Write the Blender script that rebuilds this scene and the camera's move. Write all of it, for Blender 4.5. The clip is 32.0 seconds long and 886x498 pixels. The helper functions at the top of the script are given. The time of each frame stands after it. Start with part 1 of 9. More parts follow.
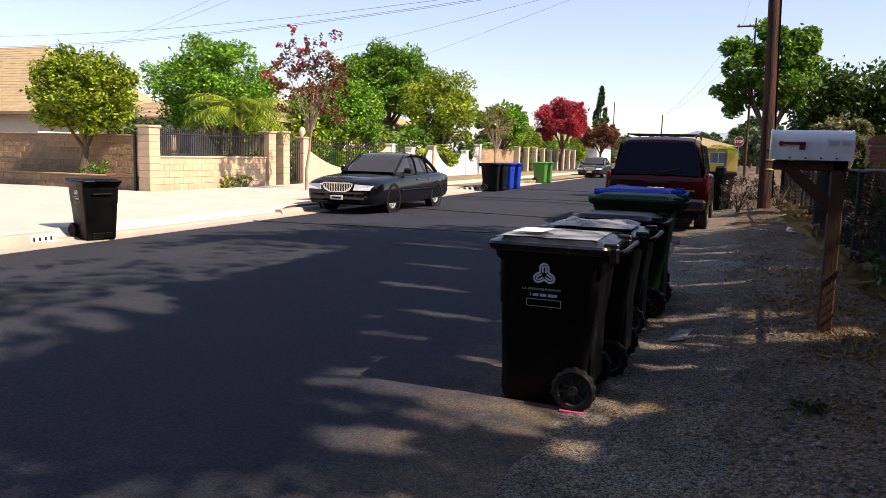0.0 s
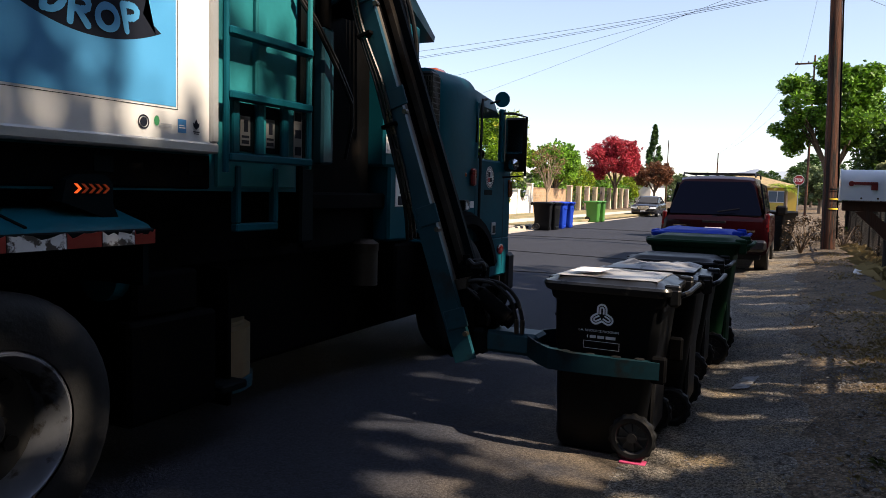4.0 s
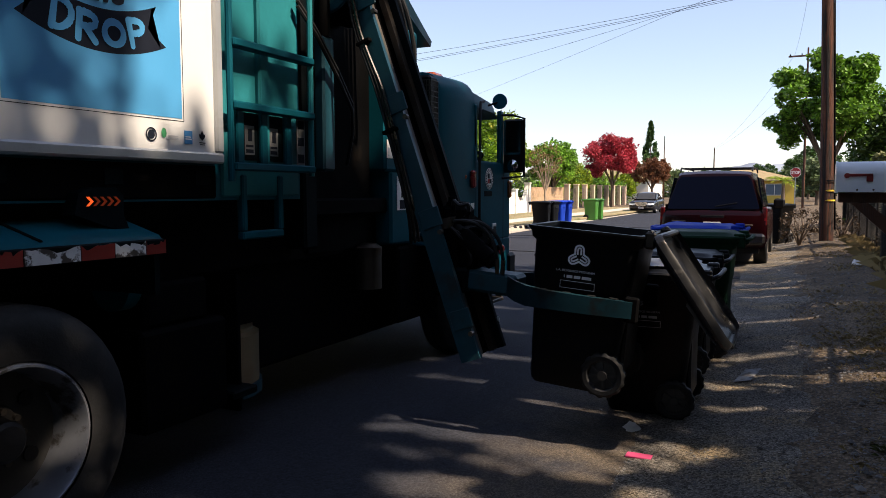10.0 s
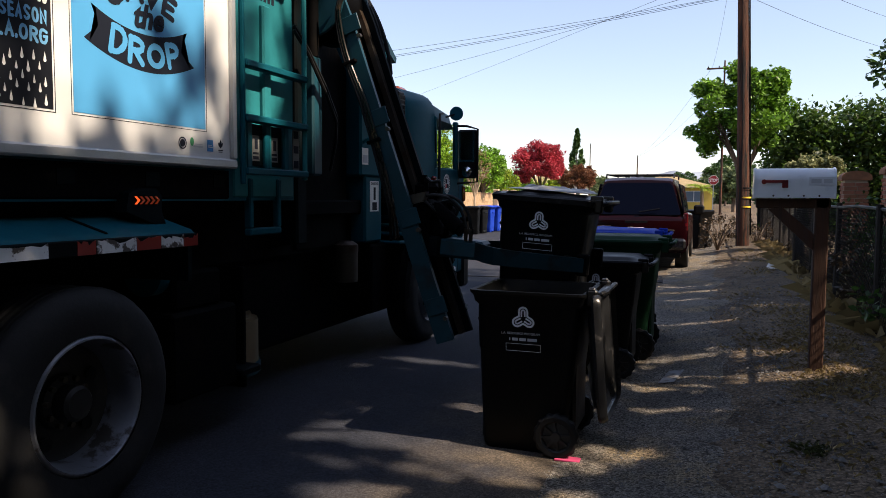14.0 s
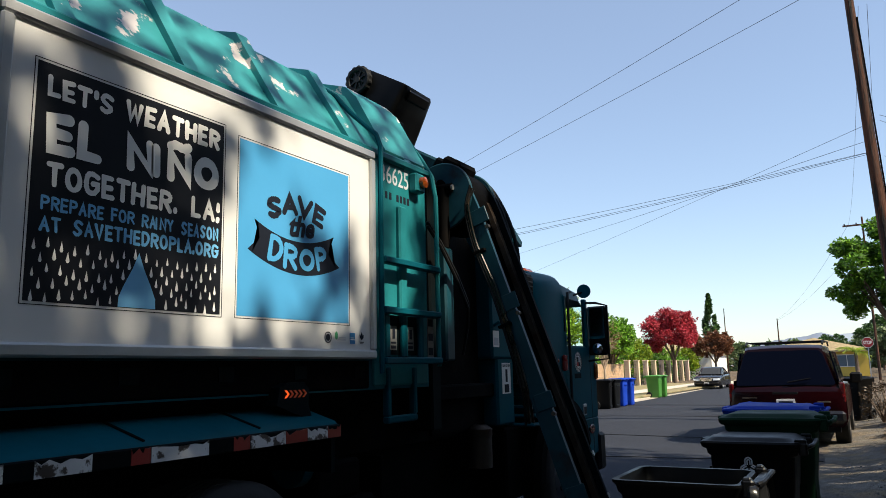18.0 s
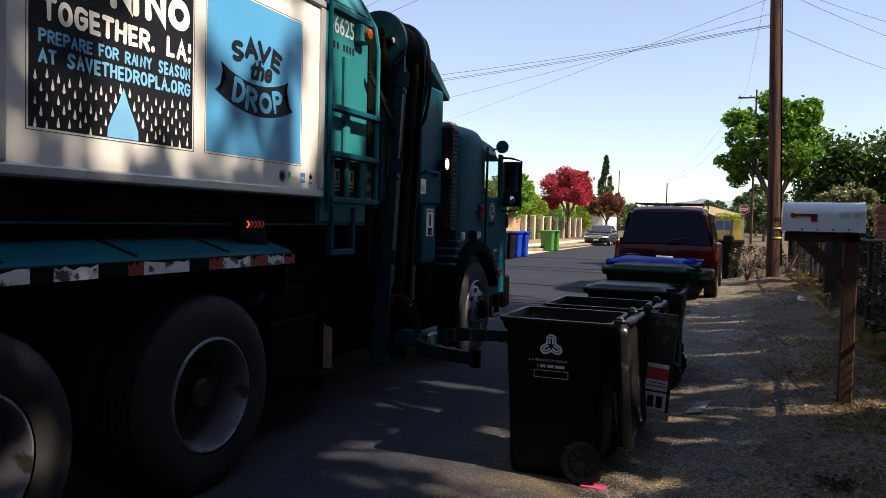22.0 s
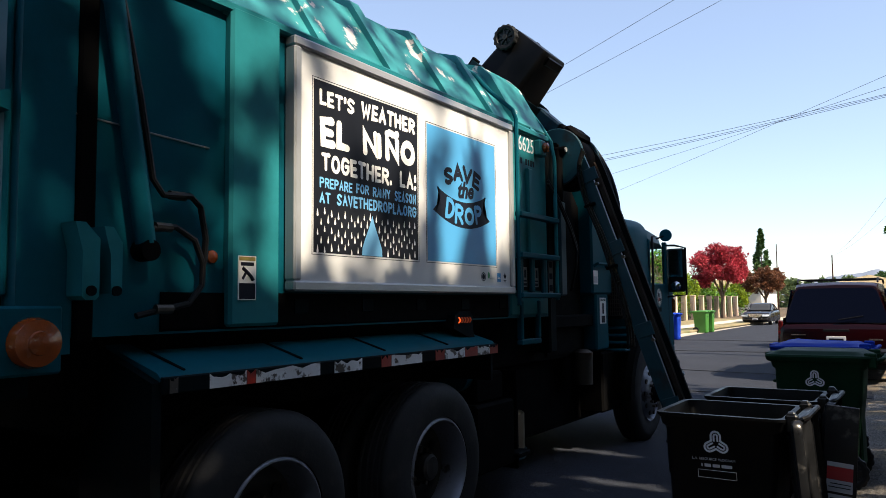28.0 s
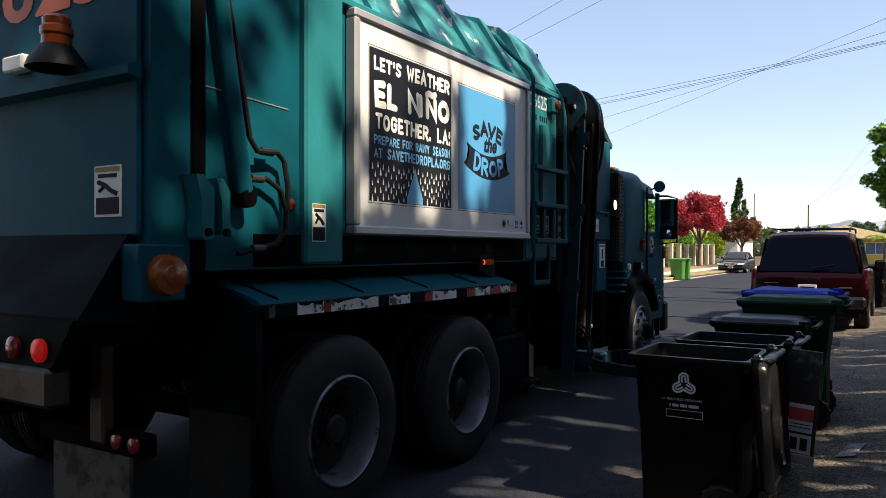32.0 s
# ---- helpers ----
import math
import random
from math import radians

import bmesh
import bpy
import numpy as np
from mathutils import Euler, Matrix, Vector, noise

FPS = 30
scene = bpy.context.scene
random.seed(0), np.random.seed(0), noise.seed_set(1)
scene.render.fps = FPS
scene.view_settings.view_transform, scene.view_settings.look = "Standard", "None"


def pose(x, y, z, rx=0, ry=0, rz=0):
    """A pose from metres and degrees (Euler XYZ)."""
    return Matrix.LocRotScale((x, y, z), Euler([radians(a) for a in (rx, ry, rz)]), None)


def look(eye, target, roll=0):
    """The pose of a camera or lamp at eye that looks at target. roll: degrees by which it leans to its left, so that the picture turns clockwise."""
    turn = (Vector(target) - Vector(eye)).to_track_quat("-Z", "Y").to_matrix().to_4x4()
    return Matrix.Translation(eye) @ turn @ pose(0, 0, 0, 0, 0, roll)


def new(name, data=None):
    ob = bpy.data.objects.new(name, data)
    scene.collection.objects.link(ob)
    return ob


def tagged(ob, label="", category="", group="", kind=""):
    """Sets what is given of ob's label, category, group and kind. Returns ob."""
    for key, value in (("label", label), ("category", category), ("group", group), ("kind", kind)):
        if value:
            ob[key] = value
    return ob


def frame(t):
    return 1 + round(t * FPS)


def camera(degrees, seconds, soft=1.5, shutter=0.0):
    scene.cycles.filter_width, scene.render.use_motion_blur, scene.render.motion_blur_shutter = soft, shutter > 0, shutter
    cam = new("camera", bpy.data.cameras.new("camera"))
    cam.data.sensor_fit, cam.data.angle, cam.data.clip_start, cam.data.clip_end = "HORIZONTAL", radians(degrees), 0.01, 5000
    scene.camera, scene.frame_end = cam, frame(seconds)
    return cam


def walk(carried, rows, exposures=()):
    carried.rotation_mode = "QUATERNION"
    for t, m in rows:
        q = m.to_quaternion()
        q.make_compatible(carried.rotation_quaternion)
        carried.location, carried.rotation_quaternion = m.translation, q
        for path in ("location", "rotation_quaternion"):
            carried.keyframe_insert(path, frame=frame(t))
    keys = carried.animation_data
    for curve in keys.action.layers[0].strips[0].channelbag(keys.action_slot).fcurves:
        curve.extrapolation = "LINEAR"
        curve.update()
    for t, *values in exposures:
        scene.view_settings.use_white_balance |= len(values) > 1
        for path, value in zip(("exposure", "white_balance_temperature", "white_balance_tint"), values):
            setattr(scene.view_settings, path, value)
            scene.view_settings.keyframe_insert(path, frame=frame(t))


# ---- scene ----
import collections

cam = camera(61.91, 32.0, soft=0.6)
# seconds, eye x, y, z, yaw to the left, pitch up, roll (degrees)
PATH = [
    (0, 0.043, 0.019, 1.445, 21.41, -7.43, 1.46), (0.5, 0.038, 0.016, 1.446, 21.77, -7.27, 1.37), (1, 0.035, 0.000, 1.446, 22.60, -6.97, 1.48),
    (1.5, 0.050, -0.052, 1.451, 23.45, -6.76, 1.41), (2, 0.022, 0.020, 1.448, 24.00, -6.64, 1.40), (2.5, -0.000, 0.044, 1.455, 24.60, -6.31, 1.38),
    (4.5, -0.007, 0.078, 1.459, 26.21, -3.50, 1.20), (5, -0.005, 0.046, 1.477, 27.58, -2.00, 0.60), (5.5, -0.009, 0.037, 1.494, 29.07, 0.02, -0.13),
    (6, 0.002, 0.024, 1.514, 30.54, 2.50, -0.68), (6.5, 0.003, 0.022, 1.527, 32.03, 5.06, -1.36), (7, 0.008, 0.019, 1.529, 33.13, 6.60, -1.88),
    (7.5, 0.010, 0.018, 1.527, 33.57, 7.21, -2.09), (8, 0.008, 0.024, 1.528, 33.56, 7.19, -1.89), (8.5, 0.008, 0.031, 1.533, 32.70, 6.16, -1.45),
    (9, 0.009, 0.019, 1.533, 30.51, 2.62, -0.86), (9.5, 0.017, 0.032, 1.486, 28.02, -1.82, -0.57), (10, -0.002, 0.010, 1.464, 25.37, -4.43, -0.08),
    (10.5, -0.006, -0.015, 1.452, 24.00, -4.91, 0.42), (11, 0.005, -0.009, 1.441, 23.25, -4.81, 0.69), (11.5, 0.001, -0.006, 1.436, 22.39, -4.97, 0.82),
    (12, -0.008, 0.009, 1.430, 21.36, -5.23, 0.82), (12.5, -0.014, 0.032, 1.430, 20.11, -5.55, 0.84), (13, -0.007, 0.062, 1.422, 18.74, -5.77, 0.80),
    (13.5, -0.005, 0.093, 1.437, 18.07, -5.47, 0.71), (14, -0.023, 0.077, 1.451, 19.94, -4.04, 0.34), (14.5, -0.029, 0.071, 1.473, 23.64, -1.80, -0.14),
    (15, -0.021, 0.045, 1.488, 26.96, 1.03, -0.50), (15.5, -0.037, 0.027, 1.502, 28.84, 3.99, -0.97), (17.5, -0.041, 0.009, 1.516, 29.75, 10.28, -1.56),
    (18, -0.031, 0.009, 1.522, 29.44, 9.43, -1.39), (18.5, -0.009, 0.026, 1.522, 28.62, 7.93, -1.03), (19, -0.012, 0.017, 1.527, 27.07, 5.68, -0.88),
    (19.5, 0.004, 0.002, 1.521, 25.16, 2.82, -0.31), (20, 0.011, -0.003, 1.508, 23.05, -0.43, 0.26), (20.5, -0.003, 0.021, 1.491, 20.89, -2.90, 0.75),
    (21, -0.002, -0.000, 1.472, 20.31, -2.69, 1.21), (21.5, 0.006, -0.088, 1.465, 21.18, -2.20, 1.42), (22, -0.008, -0.045, 1.475, 22.03, -2.22, 1.37),
    (22.5, -0.018, 0.040, 1.475, 22.10, -2.54, 1.15), (23, -0.014, 0.094, 1.454, 20.38, -2.64, 1.18), (23.5, -0.011, 0.049, 1.466, 19.09, -2.24, 1.46),
    (24, -0.015, 0.050, 1.489, 20.24, -0.79, 1.20), (24.5, -0.021, 0.047, 1.518, 23.14, 1.13, 0.78), (25, -0.020, 0.036, 1.540, 26.11, 3.12, 0.20),
    (25.5, -0.019, 0.020, 1.548, 28.78, 4.45, -0.22), (26, -0.020, -0.014, 1.552, 31.09, 4.83, -0.70), (26.5, -0.020, -0.044, 1.538, 32.90, 4.91, -0.74),
    (28.5, 0.005, -0.093, 1.527, 33.16, 3.98, -0.63), (29, 0.027, -0.101, 1.519, 33.16, 3.44, -0.47), (29.5, 0.041, -0.115, 1.521, 33.00, 2.75, -0.47),
    (30, 0.044, -0.125, 1.523, 32.78, 2.04, -0.42), (30.5, 0.036, -0.136, 1.521, 32.41, 1.35, -0.07), (31, 0.016, -0.151, 1.525, 31.98, 0.63, 0.27),
    (31.5, 0.007, -0.123, 1.526, 31.54, 0.16, 0.30), (32, 0.015, -0.102, 1.519, 31.64, 0.07, 0.00),
]


def eye_pose(x, y, z, yaw, pitch, roll):
    return pose(x, y, z) @ pose(0, 0, 0, 90 + pitch, 0, yaw) @ pose(0, 0, 0, 0, 0, roll)


walk(cam, [(row[0], eye_pose(*row[1:])) for row in PATH], [(0, 0.65, 6850, 22), (3, 0.74, 6700, 17), (5, 0.90, 6900, 17), (6.5, 0.90, 6750, 13), (8, 0.80, 6600, 11), (10, 0.74, 6750, 18), (13, 0.78, 6800, 18), (15, 0.76, 6800, 17), (16.5, 0.66, 6600, 11), (18, 0.60, 6450, 9), (19.5, 0.60, 6600, 13), (21, 0.66, 6750, 17), (24, 0.74, 6750, 17), (26, 0.86, 6650, 15), (29, 0.86, 6550, 12), (32, 0.76, 6800, 15)])

# ---- light: a high sun from the right of the street, clear hazy sky ----
SUN_TO = Vector((0.68, -0.075, 0.73)).normalized()
world = bpy.data.worlds.new("sky")
scene.world = world
world.use_nodes = True
wn = world.node_tree
sky = wn.nodes.new("ShaderNodeTexSky")
sky.sky_type = "NISHITA"
sky.sun_disc = False
sky.sun_elevation = math.asin(SUN_TO.z)
sky.sun_rotation = math.atan2(SUN_TO.x, SUN_TO.y)
sky.air_density, sky.dust_density, sky.ozone_density = 1.0, 0.5, 1.3
# thin summer haze over the whole dome
haze = wn.nodes.new("ShaderNodeMix")
haze.data_type = "RGBA"
haze.inputs["Factor"].default_value = 0.18
haze.inputs[7].default_value = (4.7, 5.3, 6.6, 1)
wn.links.new(sky.outputs[0], haze.inputs[6])
wn.links.new(haze.outputs[2], wn.nodes["Background"].inputs[0])
wn.nodes["Background"].inputs[1].default_value = 0.123
sun = new("sun", bpy.data.lights.new("sun", "SUN"))
sun.data.energy, sun.data.angle, sun.data.color = 5.7, radians(0.53), (1.0, 0.88, 0.68)
sun.matrix_basis = look(SUN_TO * 60, (0, 0, 0))


# ---- mesh and material helpers ----
class Shape:
    """Collects vertices and faces of one mesh."""

    def __init__(self):
        self.v, self.f = [], []

    def add(self, verts, faces):
        n = len(self.v)
        self.v += [tuple(p) for p in verts]
        self.f += [tuple(i + n for i in face) for face in faces]
        return self

    def box(self, x0, x1, y0, y1, z0, z1, c=0.0):
        lo, hi = (x0, y0, z0), (x1, y1, z1)
        c = min(c, 0.45 * min(hi[i] - lo[i] for i in range(3)))
        if c <= 0:
            vs = [(x, y, z) for x in (x0, x1) for y in (y0, y1) for z in (z0, z1)]
            return self.add(vs, [(0, 1, 3, 2), (4, 6, 7, 5), (0, 4, 5, 1), (2, 3, 7, 6), (0, 2, 6, 4), (1, 5, 7, 3)])
        vs, ids = [], {}
        for s in [(a, b, d) for a in (0, 1) for b in (0, 1) for d in (0, 1)]:
            for ax in range(3):
                p = [(lo[i] if s[i] == 0 else hi[i]) if i == ax else (lo[i] + c if s[i] == 0 else hi[i] - c) for i in range(3)]
                ids[s, ax] = len(vs)
                vs.append(p)
        fs = []
        for ax in range(3):
            o1, o2 = [i for i in range(3) if i != ax]
            for side in (0, 1):
                ring = []
                for a, b in ((0, 0), (1, 0), (1, 1), (0, 1)):
                    s = [0, 0, 0]
                    s[ax], s[o1], s[o2] = side, a, b
                    ring.append(ids[tuple(s), ax])
                fs.append(ring)
        for e in range(3):
            o1, o2 = [i for i in range(3) if i != e]
            for a in (0, 1):
                for b in (0, 1):
                    s, t = [0, 0, 0], [0, 0, 0]
                    s[o1], s[o2], t[o1], t[o2], t[e] = a, b, a, b, 1
                    s, t = tuple(s), tuple(t)
                    fs.append((ids[s, o1], ids[s, o2], ids[t, o2], ids[t, o1]))
        for s in [(a, b, d) for a in (0, 1) for b in (0, 1) for d in (0, 1)]:
            fs.append((ids[s, 0], ids[s, 1], ids[s, 2]))
        return self.add(vs, fs)

    def loft(self, rings, close=True, caps=True):
        """Joins rings of equally many points."""
        n = len(rings[0])
        vs = [p for ring in rings for p in ring]
        fs = []
        for k in range(len(rings) - 1):
            for i in range(n if close else n - 1):
                j = (i + 1) % n
                fs.append((k * n + i, k * n + j, (k + 1) * n + j, (k + 1) * n + i))
        if caps:
            fs.append(tuple(range(n)))
            fs.append(tuple(range((len(rings) - 1) * n, len(rings) * n)))
        return self.add(vs, fs)

    def cyl(self, p0, p1, r0, r1=None, n=14, caps=True):
        return self.tube([p0, p1], [r0, r0 if r1 is None else r1], n, caps)

    def tube(self, pts, r, n=8, caps=True):
        pts = [Vector(p) for p in pts]
        rs = list(r) if isinstance(r, (list, tuple)) else [r] * len(pts)
        rings, up = [], None
        for i, p in enumerate(pts):
            d = (pts[min(i + 1, len(pts) - 1)] - pts[max(i - 1, 0)]).normalized()
            if up is None or abs(up.dot(d)) > 0.99:
                up = Vector((0, 0, 1)) if abs(d.z) < 0.9 else Vector((1, 0, 0))
            a = (up - d * up.dot(d)).normalized()
            up, b = a, d.cross(a)
            rings.append([p + (a * math.cos(2 * math.pi * k / n) + b * math.sin(2 * math.pi * k / n)) * rs[i] for k in range(n)])
        return self.loft(rings, True, caps)

    def prism(self, poly, axis, a, b):
        """A flat outline, extruded along an axis from a to b. Outline in the two other axes, in order."""
        def at(p, h):
            q = list(p)
            q.insert("xyz".index(axis), h)
            return q
        return self.loft([[at(p, a) for p in poly], [at(p, b) for p in poly]])

    def lathe(self, prof, centre, axis="y", n=28, caps=False):
        """Profile of (radius, height along axis)."""
        k = "xyz".index(axis)
        rings = []
        for r, h in prof:
            ring = []
            for i in range(n):
                w = 2 * math.pi * i / n
                q = [r * math.cos(w), r * math.sin(w)]
                q.insert(k, h)
                ring.append((q[0] + centre[0], q[1] + centre[1], q[2] + centre[2]))
            rings.append(ring)
        return self.loft(rings, True, caps)

    def mesh(self, name, smooth=True, fix=True, angle=32):
        me = bpy.data.meshes.new(name)
        me.from_pydata(self.v, [], self.f)
        if fix:
            bm = bmesh.new()
            bm.from_mesh(me)
            bmesh.ops.recalc_face_normals(bm, faces=bm.faces)
            bm.to_mesh(me)
            bm.free()
        if smooth:
            me.shade_smooth()
            me.set_sharp_from_angle(angle=radians(angle))
        return me


def part(name, shape, material, parent, label="", kind="", smooth=True, at=None, fix=True, angle=32):
    """Links a shape (or a mesh) as one mesh object under a thing or a part."""
    me = shape.mesh(name, smooth, fix, angle) if isinstance(shape, Shape) else shape
    if material and not me.materials:
        me.materials.append(material)
    ob = new(name, me)
    ob.parent = parent
    if at is not None:
        ob.matrix_basis = at
    return tagged(ob, label, "", "", kind)


def thing(name, at, label, category, group="", kind=""):
    """An Empty at a thing's base, to carry its parts."""
    ob = new(name)
    ob.empty_display_size = 0.2
    ob.matrix_basis = at if isinstance(at, Matrix) else pose(*at)
    return tagged(ob, label, category, group, kind)


def solid(name, shape, material, label="", category="", group="", kind="", smooth=True, at=None, fix=True):
    """A thing or piece of setting that is one mesh."""
    ob = part(name, shape, material, None, "", "", smooth, at, fix)
    return tagged(ob, label, category, group, kind)


def letters(text, size, bold=0.0, shear=0.0, spacing=1.0, thick=0.002):
    """A mesh of raised letters in the xy plane, from x = 0, baseline y = 0."""
    cu = bpy.data.curves.new("letters", "FONT")
    cu.body, cu.size, cu.offset, cu.shear, cu.space_character, cu.extrude = text, size, bold, shear, spacing, thick
    cu.resolution_u = 3
    ob = bpy.data.objects.new("letters", cu)
    scene.collection.objects.link(ob)
    dg = bpy.context.evaluated_depsgraph_get()
    dg.update()
    me = bpy.data.meshes.new_from_object(ob.evaluated_get(dg))
    bpy.data.objects.remove(ob)
    return me


def fit_letters(text, x0, x1, y0, y1, bold=0.012, thick=0.002, bend=None):
    """Letters stretched into a rectangle."""
    me = letters(text, 1.0, bold, thick=thick)
    co = np.empty(len(me.vertices) * 3)
    me.vertices.foreach_get("co", co)
    co = co.reshape(-1, 3)
    lo, hi = co.min(0), co.max(0)
    co[:, 0] = x0 + (co[:, 0] - lo[0]) / (hi[0] - lo[0]) * (x1 - x0)
    co[:, 1] = y0 + (co[:, 1] - lo[1]) / (hi[1] - lo[1]) * (y1 - y0)
    if bend:
        co[:, 1] += bend(co[:, 0])
    me.vertices.foreach_set("co", co.ravel())
    me.update()
    return me


def tex(nt, kind, scale, detail=4.0, rough=0.55, coord="Object", stretch=None):
    n = nt.nodes.new(kind)
    n.inputs["Scale"].default_value = scale
    if kind == "ShaderNodeTexNoise":
        n.inputs["Detail"].default_value, n.inputs["Roughness"].default_value = detail, rough
    tc = nt.nodes.new("ShaderNodeTexCoord")
    if stretch:
        mp = nt.nodes.new("ShaderNodeMapping")
        mp.inputs["Scale"].default_value = stretch
        nt.links.new(tc.outputs[coord], mp.inputs[0])
        nt.links.new(mp.outputs[0], n.inputs["Vector"])
    else:
        nt.links.new(tc.outputs[coord], n.inputs["Vector"])
    return n


def ramp(nt, src, lo, hi, a=0.0, b=1.0):
    n = nt.nodes.new("ShaderNodeMapRange")
    n.clamp = True
    for k, v in zip(("From Min", "From Max", "To Min", "To Max"), (lo, hi, a, b)):
        n.inputs[k].default_value = v
    nt.links.new(src, n.inputs["Value"])
    return n.outputs[0]


def mix(nt, fac, a, b):
    n = nt.nodes.new("ShaderNodeMix")
    n.data_type = "RGBA"
    for sock, val in ((n.inputs["Factor"], fac), (n.inputs[6], a), (n.inputs[7], b)):
        if isinstance(val, bpy.types.NodeSocket):
            nt.links.new(val, sock)
        elif isinstance(val, (int, float)):
            sock.default_value = val
        else:
            sock.default_value = (*val, 1)
    return n.outputs[2]


def surface(name, col, rough=0.6, metal=0.0, var=0.25, scale=2.0, fine=40.0, bump=0.15, stain=None, stain_at=(0.58, 0.66), stain_scale=2.5,
            island=0.0, piece=0.0, spec=0.5, coat=0.0, emit=0.0, stretch=None, dist=0.004, rough_var=0.12, wear=None):
    """A procedural material: colour varied at two scales, grain, relief, and stains with an edge of their own."""
    m = bpy.data.materials.new(name)
    m.use_nodes = True
    nt = m.node_tree
    b = nt.nodes["Principled BSDF"]
    big, small = tex(nt, "ShaderNodeTexNoise", scale, 5, stretch=stretch), tex(nt, "ShaderNodeTexNoise", fine, 3, 0.6, stretch=stretch)
    dark, light = [c * (1 - var) for c in col], [min(1, c * (1 + var)) for c in col]
    c = mix(nt, ramp(nt, big.outputs[0], 0.3, 0.7), dark, light)
    c = mix(nt, ramp(nt, small.outputs[0], 0.3, 0.75, 0.0, 0.35 if var else 0), c, [x * (1 - 1.2 * var) if var < 0.8 else 0.02 for x in col])
    if island or piece:
        src = nt.nodes.new("ShaderNodeNewGeometry" if island else "ShaderNodeObjectInfo").outputs["Random Per Island" if island else "Random"]
        amount = island or piece
        hsv = nt.nodes.new("ShaderNodeHueSaturation")
        nt.links.new(ramp(nt, src, 0, 1, 1 - amount, 1 + amount), hsv.inputs["Value"])
        nt.links.new(ramp(nt, src, 0, 1, 0.5 + 0.05 * amount, 0.5 - 0.05 * amount), hsv.inputs["Hue"])
        nt.links.new(c, hsv.inputs["Color"])
        c = hsv.outputs[0]
    if stain:
        st = tex(nt, "ShaderNodeTexNoise", stain_scale, 7, 0.62, stretch=stretch)
        c = mix(nt, ramp(nt, st.outputs[0], *stain_at), c, stain)
    nt.links.new(c, b.inputs["Base Color"])
    b.inputs["Metallic"].default_value = metal
    b.inputs["Specular IOR Level"].default_value = spec
    b.inputs["Coat Weight"].default_value = coat
    nt.links.new(ramp(nt, big.outputs[0], 0.3, 0.7, max(0.02, rough - rough_var), min(1, rough + rough_var)), b.inputs["Roughness"])
    if bump:
        bp = nt.nodes.new("ShaderNodeBump")
        bp.inputs["Strength"].default_value, bp.inputs["Distance"].default_value = bump, dist
        nt.links.new(small.outputs[0], bp.inputs["Height"])
        nt.links.new(bp.outputs[0], b.inputs["Normal"])
    if emit:
        b.inputs["Emission Color"].default_value = (*col, 1)
        b.inputs["Emission Strength"].default_value = emit
    return m


def pebbled(m, scale, amount, depth):
    """Break a ground material into small stones, each of its own tone, with dark gaps and relief."""
    nt = m.node_tree
    b = nt.nodes["Principled BSDF"]
    old = b.inputs["Base Color"].links[0].from_socket
    cell = nt.nodes.new("ShaderNodeTexVoronoi")
    cell.inputs["Scale"].default_value = scale
    nt.links.new(nt.nodes.new("ShaderNodeNewGeometry").outputs["Position"], cell.inputs["Vector"])
    tone = nt.nodes.new("ShaderNodeSeparateColor")
    nt.links.new(cell.outputs["Color"], tone.inputs[0])
    hsv = nt.nodes.new("ShaderNodeHueSaturation")
    nt.links.new(ramp(nt, tone.outputs[0], 0.0, 1.0, 1 - amount, 1 + amount * 1.5), hsv.inputs["Value"])
    nt.links.new(old, hsv.inputs["Color"])
    gap = mix(nt, ramp(nt, cell.outputs["Distance"], 0.42, 0.66, 0.0, 0.35), hsv.outputs[0], (0.018, 0.016, 0.014))
    nt.links.new(gap, b.inputs["Base Color"])
    bp = nt.nodes.new("ShaderNodeBump")
    bp.invert = True
    bp.inputs["Strength"].default_value, bp.inputs["Distance"].default_value = 0.8, depth
    nt.links.new(cell.outputs["Distance"], bp.inputs["Height"])
    if b.inputs["Normal"].links:
        nt.links.new(b.inputs["Normal"].links[0].from_socket, bp.inputs["Normal"])
    nt.links.new(bp.outputs[0], b.inputs["Normal"])


def leafy(name, col, tint, spread=0.35):
    """Leaves: each a little different, letting some light through."""
    m = bpy.data.materials.new(name)
    m.use_nodes = True
    nt = m.node_tree
    b = nt.nodes["Principled BSDF"]
    out = nt.nodes["Material Output"]
    rnd = nt.nodes.new("ShaderNodeNewGeometry").outputs["Random Per Island"]
    c = mix(nt, rnd, [x * (1 - spread) for x in col], [x * (1 + spread) for x in tint])
    big = tex(nt, "ShaderNodeTexNoise", 0.9, 3)
    c = mix(nt, ramp(nt, big.outputs[0], 0.35, 0.7, 0, 0.5), c, [x * 0.7 for x in col])
    nt.links.new(c, b.inputs["Base Color"])
    b.inputs["Roughness"].default_value = 0.5
    b.inputs["Specular IOR Level"].default_value = 0.35
    tr = nt.nodes.new("ShaderNodeBsdfTranslucent")
    nt.links.new(mix(nt, 0.5, c, tint), tr.inputs[0])
    ms = nt.nodes.new("ShaderNodeMixShader")
    ms.inputs[0].default_value = 0.22
    nt.links.new(b.outputs[0], ms.inputs[1])
    nt.links.new(tr.outputs[0], ms.inputs[2])
    nt.links.new(ms.outputs[0], out.inputs[0])
    return m


def glass(name, tint=(0.03, 0.035, 0.04), rough=0.03, spec=0.14):
    """Dark tinted pane."""
    m = bpy.data.materials.new(name)
    m.use_nodes = True
    b = m.node_tree.nodes["Principled BSDF"]
    b.inputs["Base Color"].default_value = (*tint, 1)
    b.inputs["Roughness"].default_value = rough
    b.inputs["Specular IOR Level"].default_value = spec
    return m


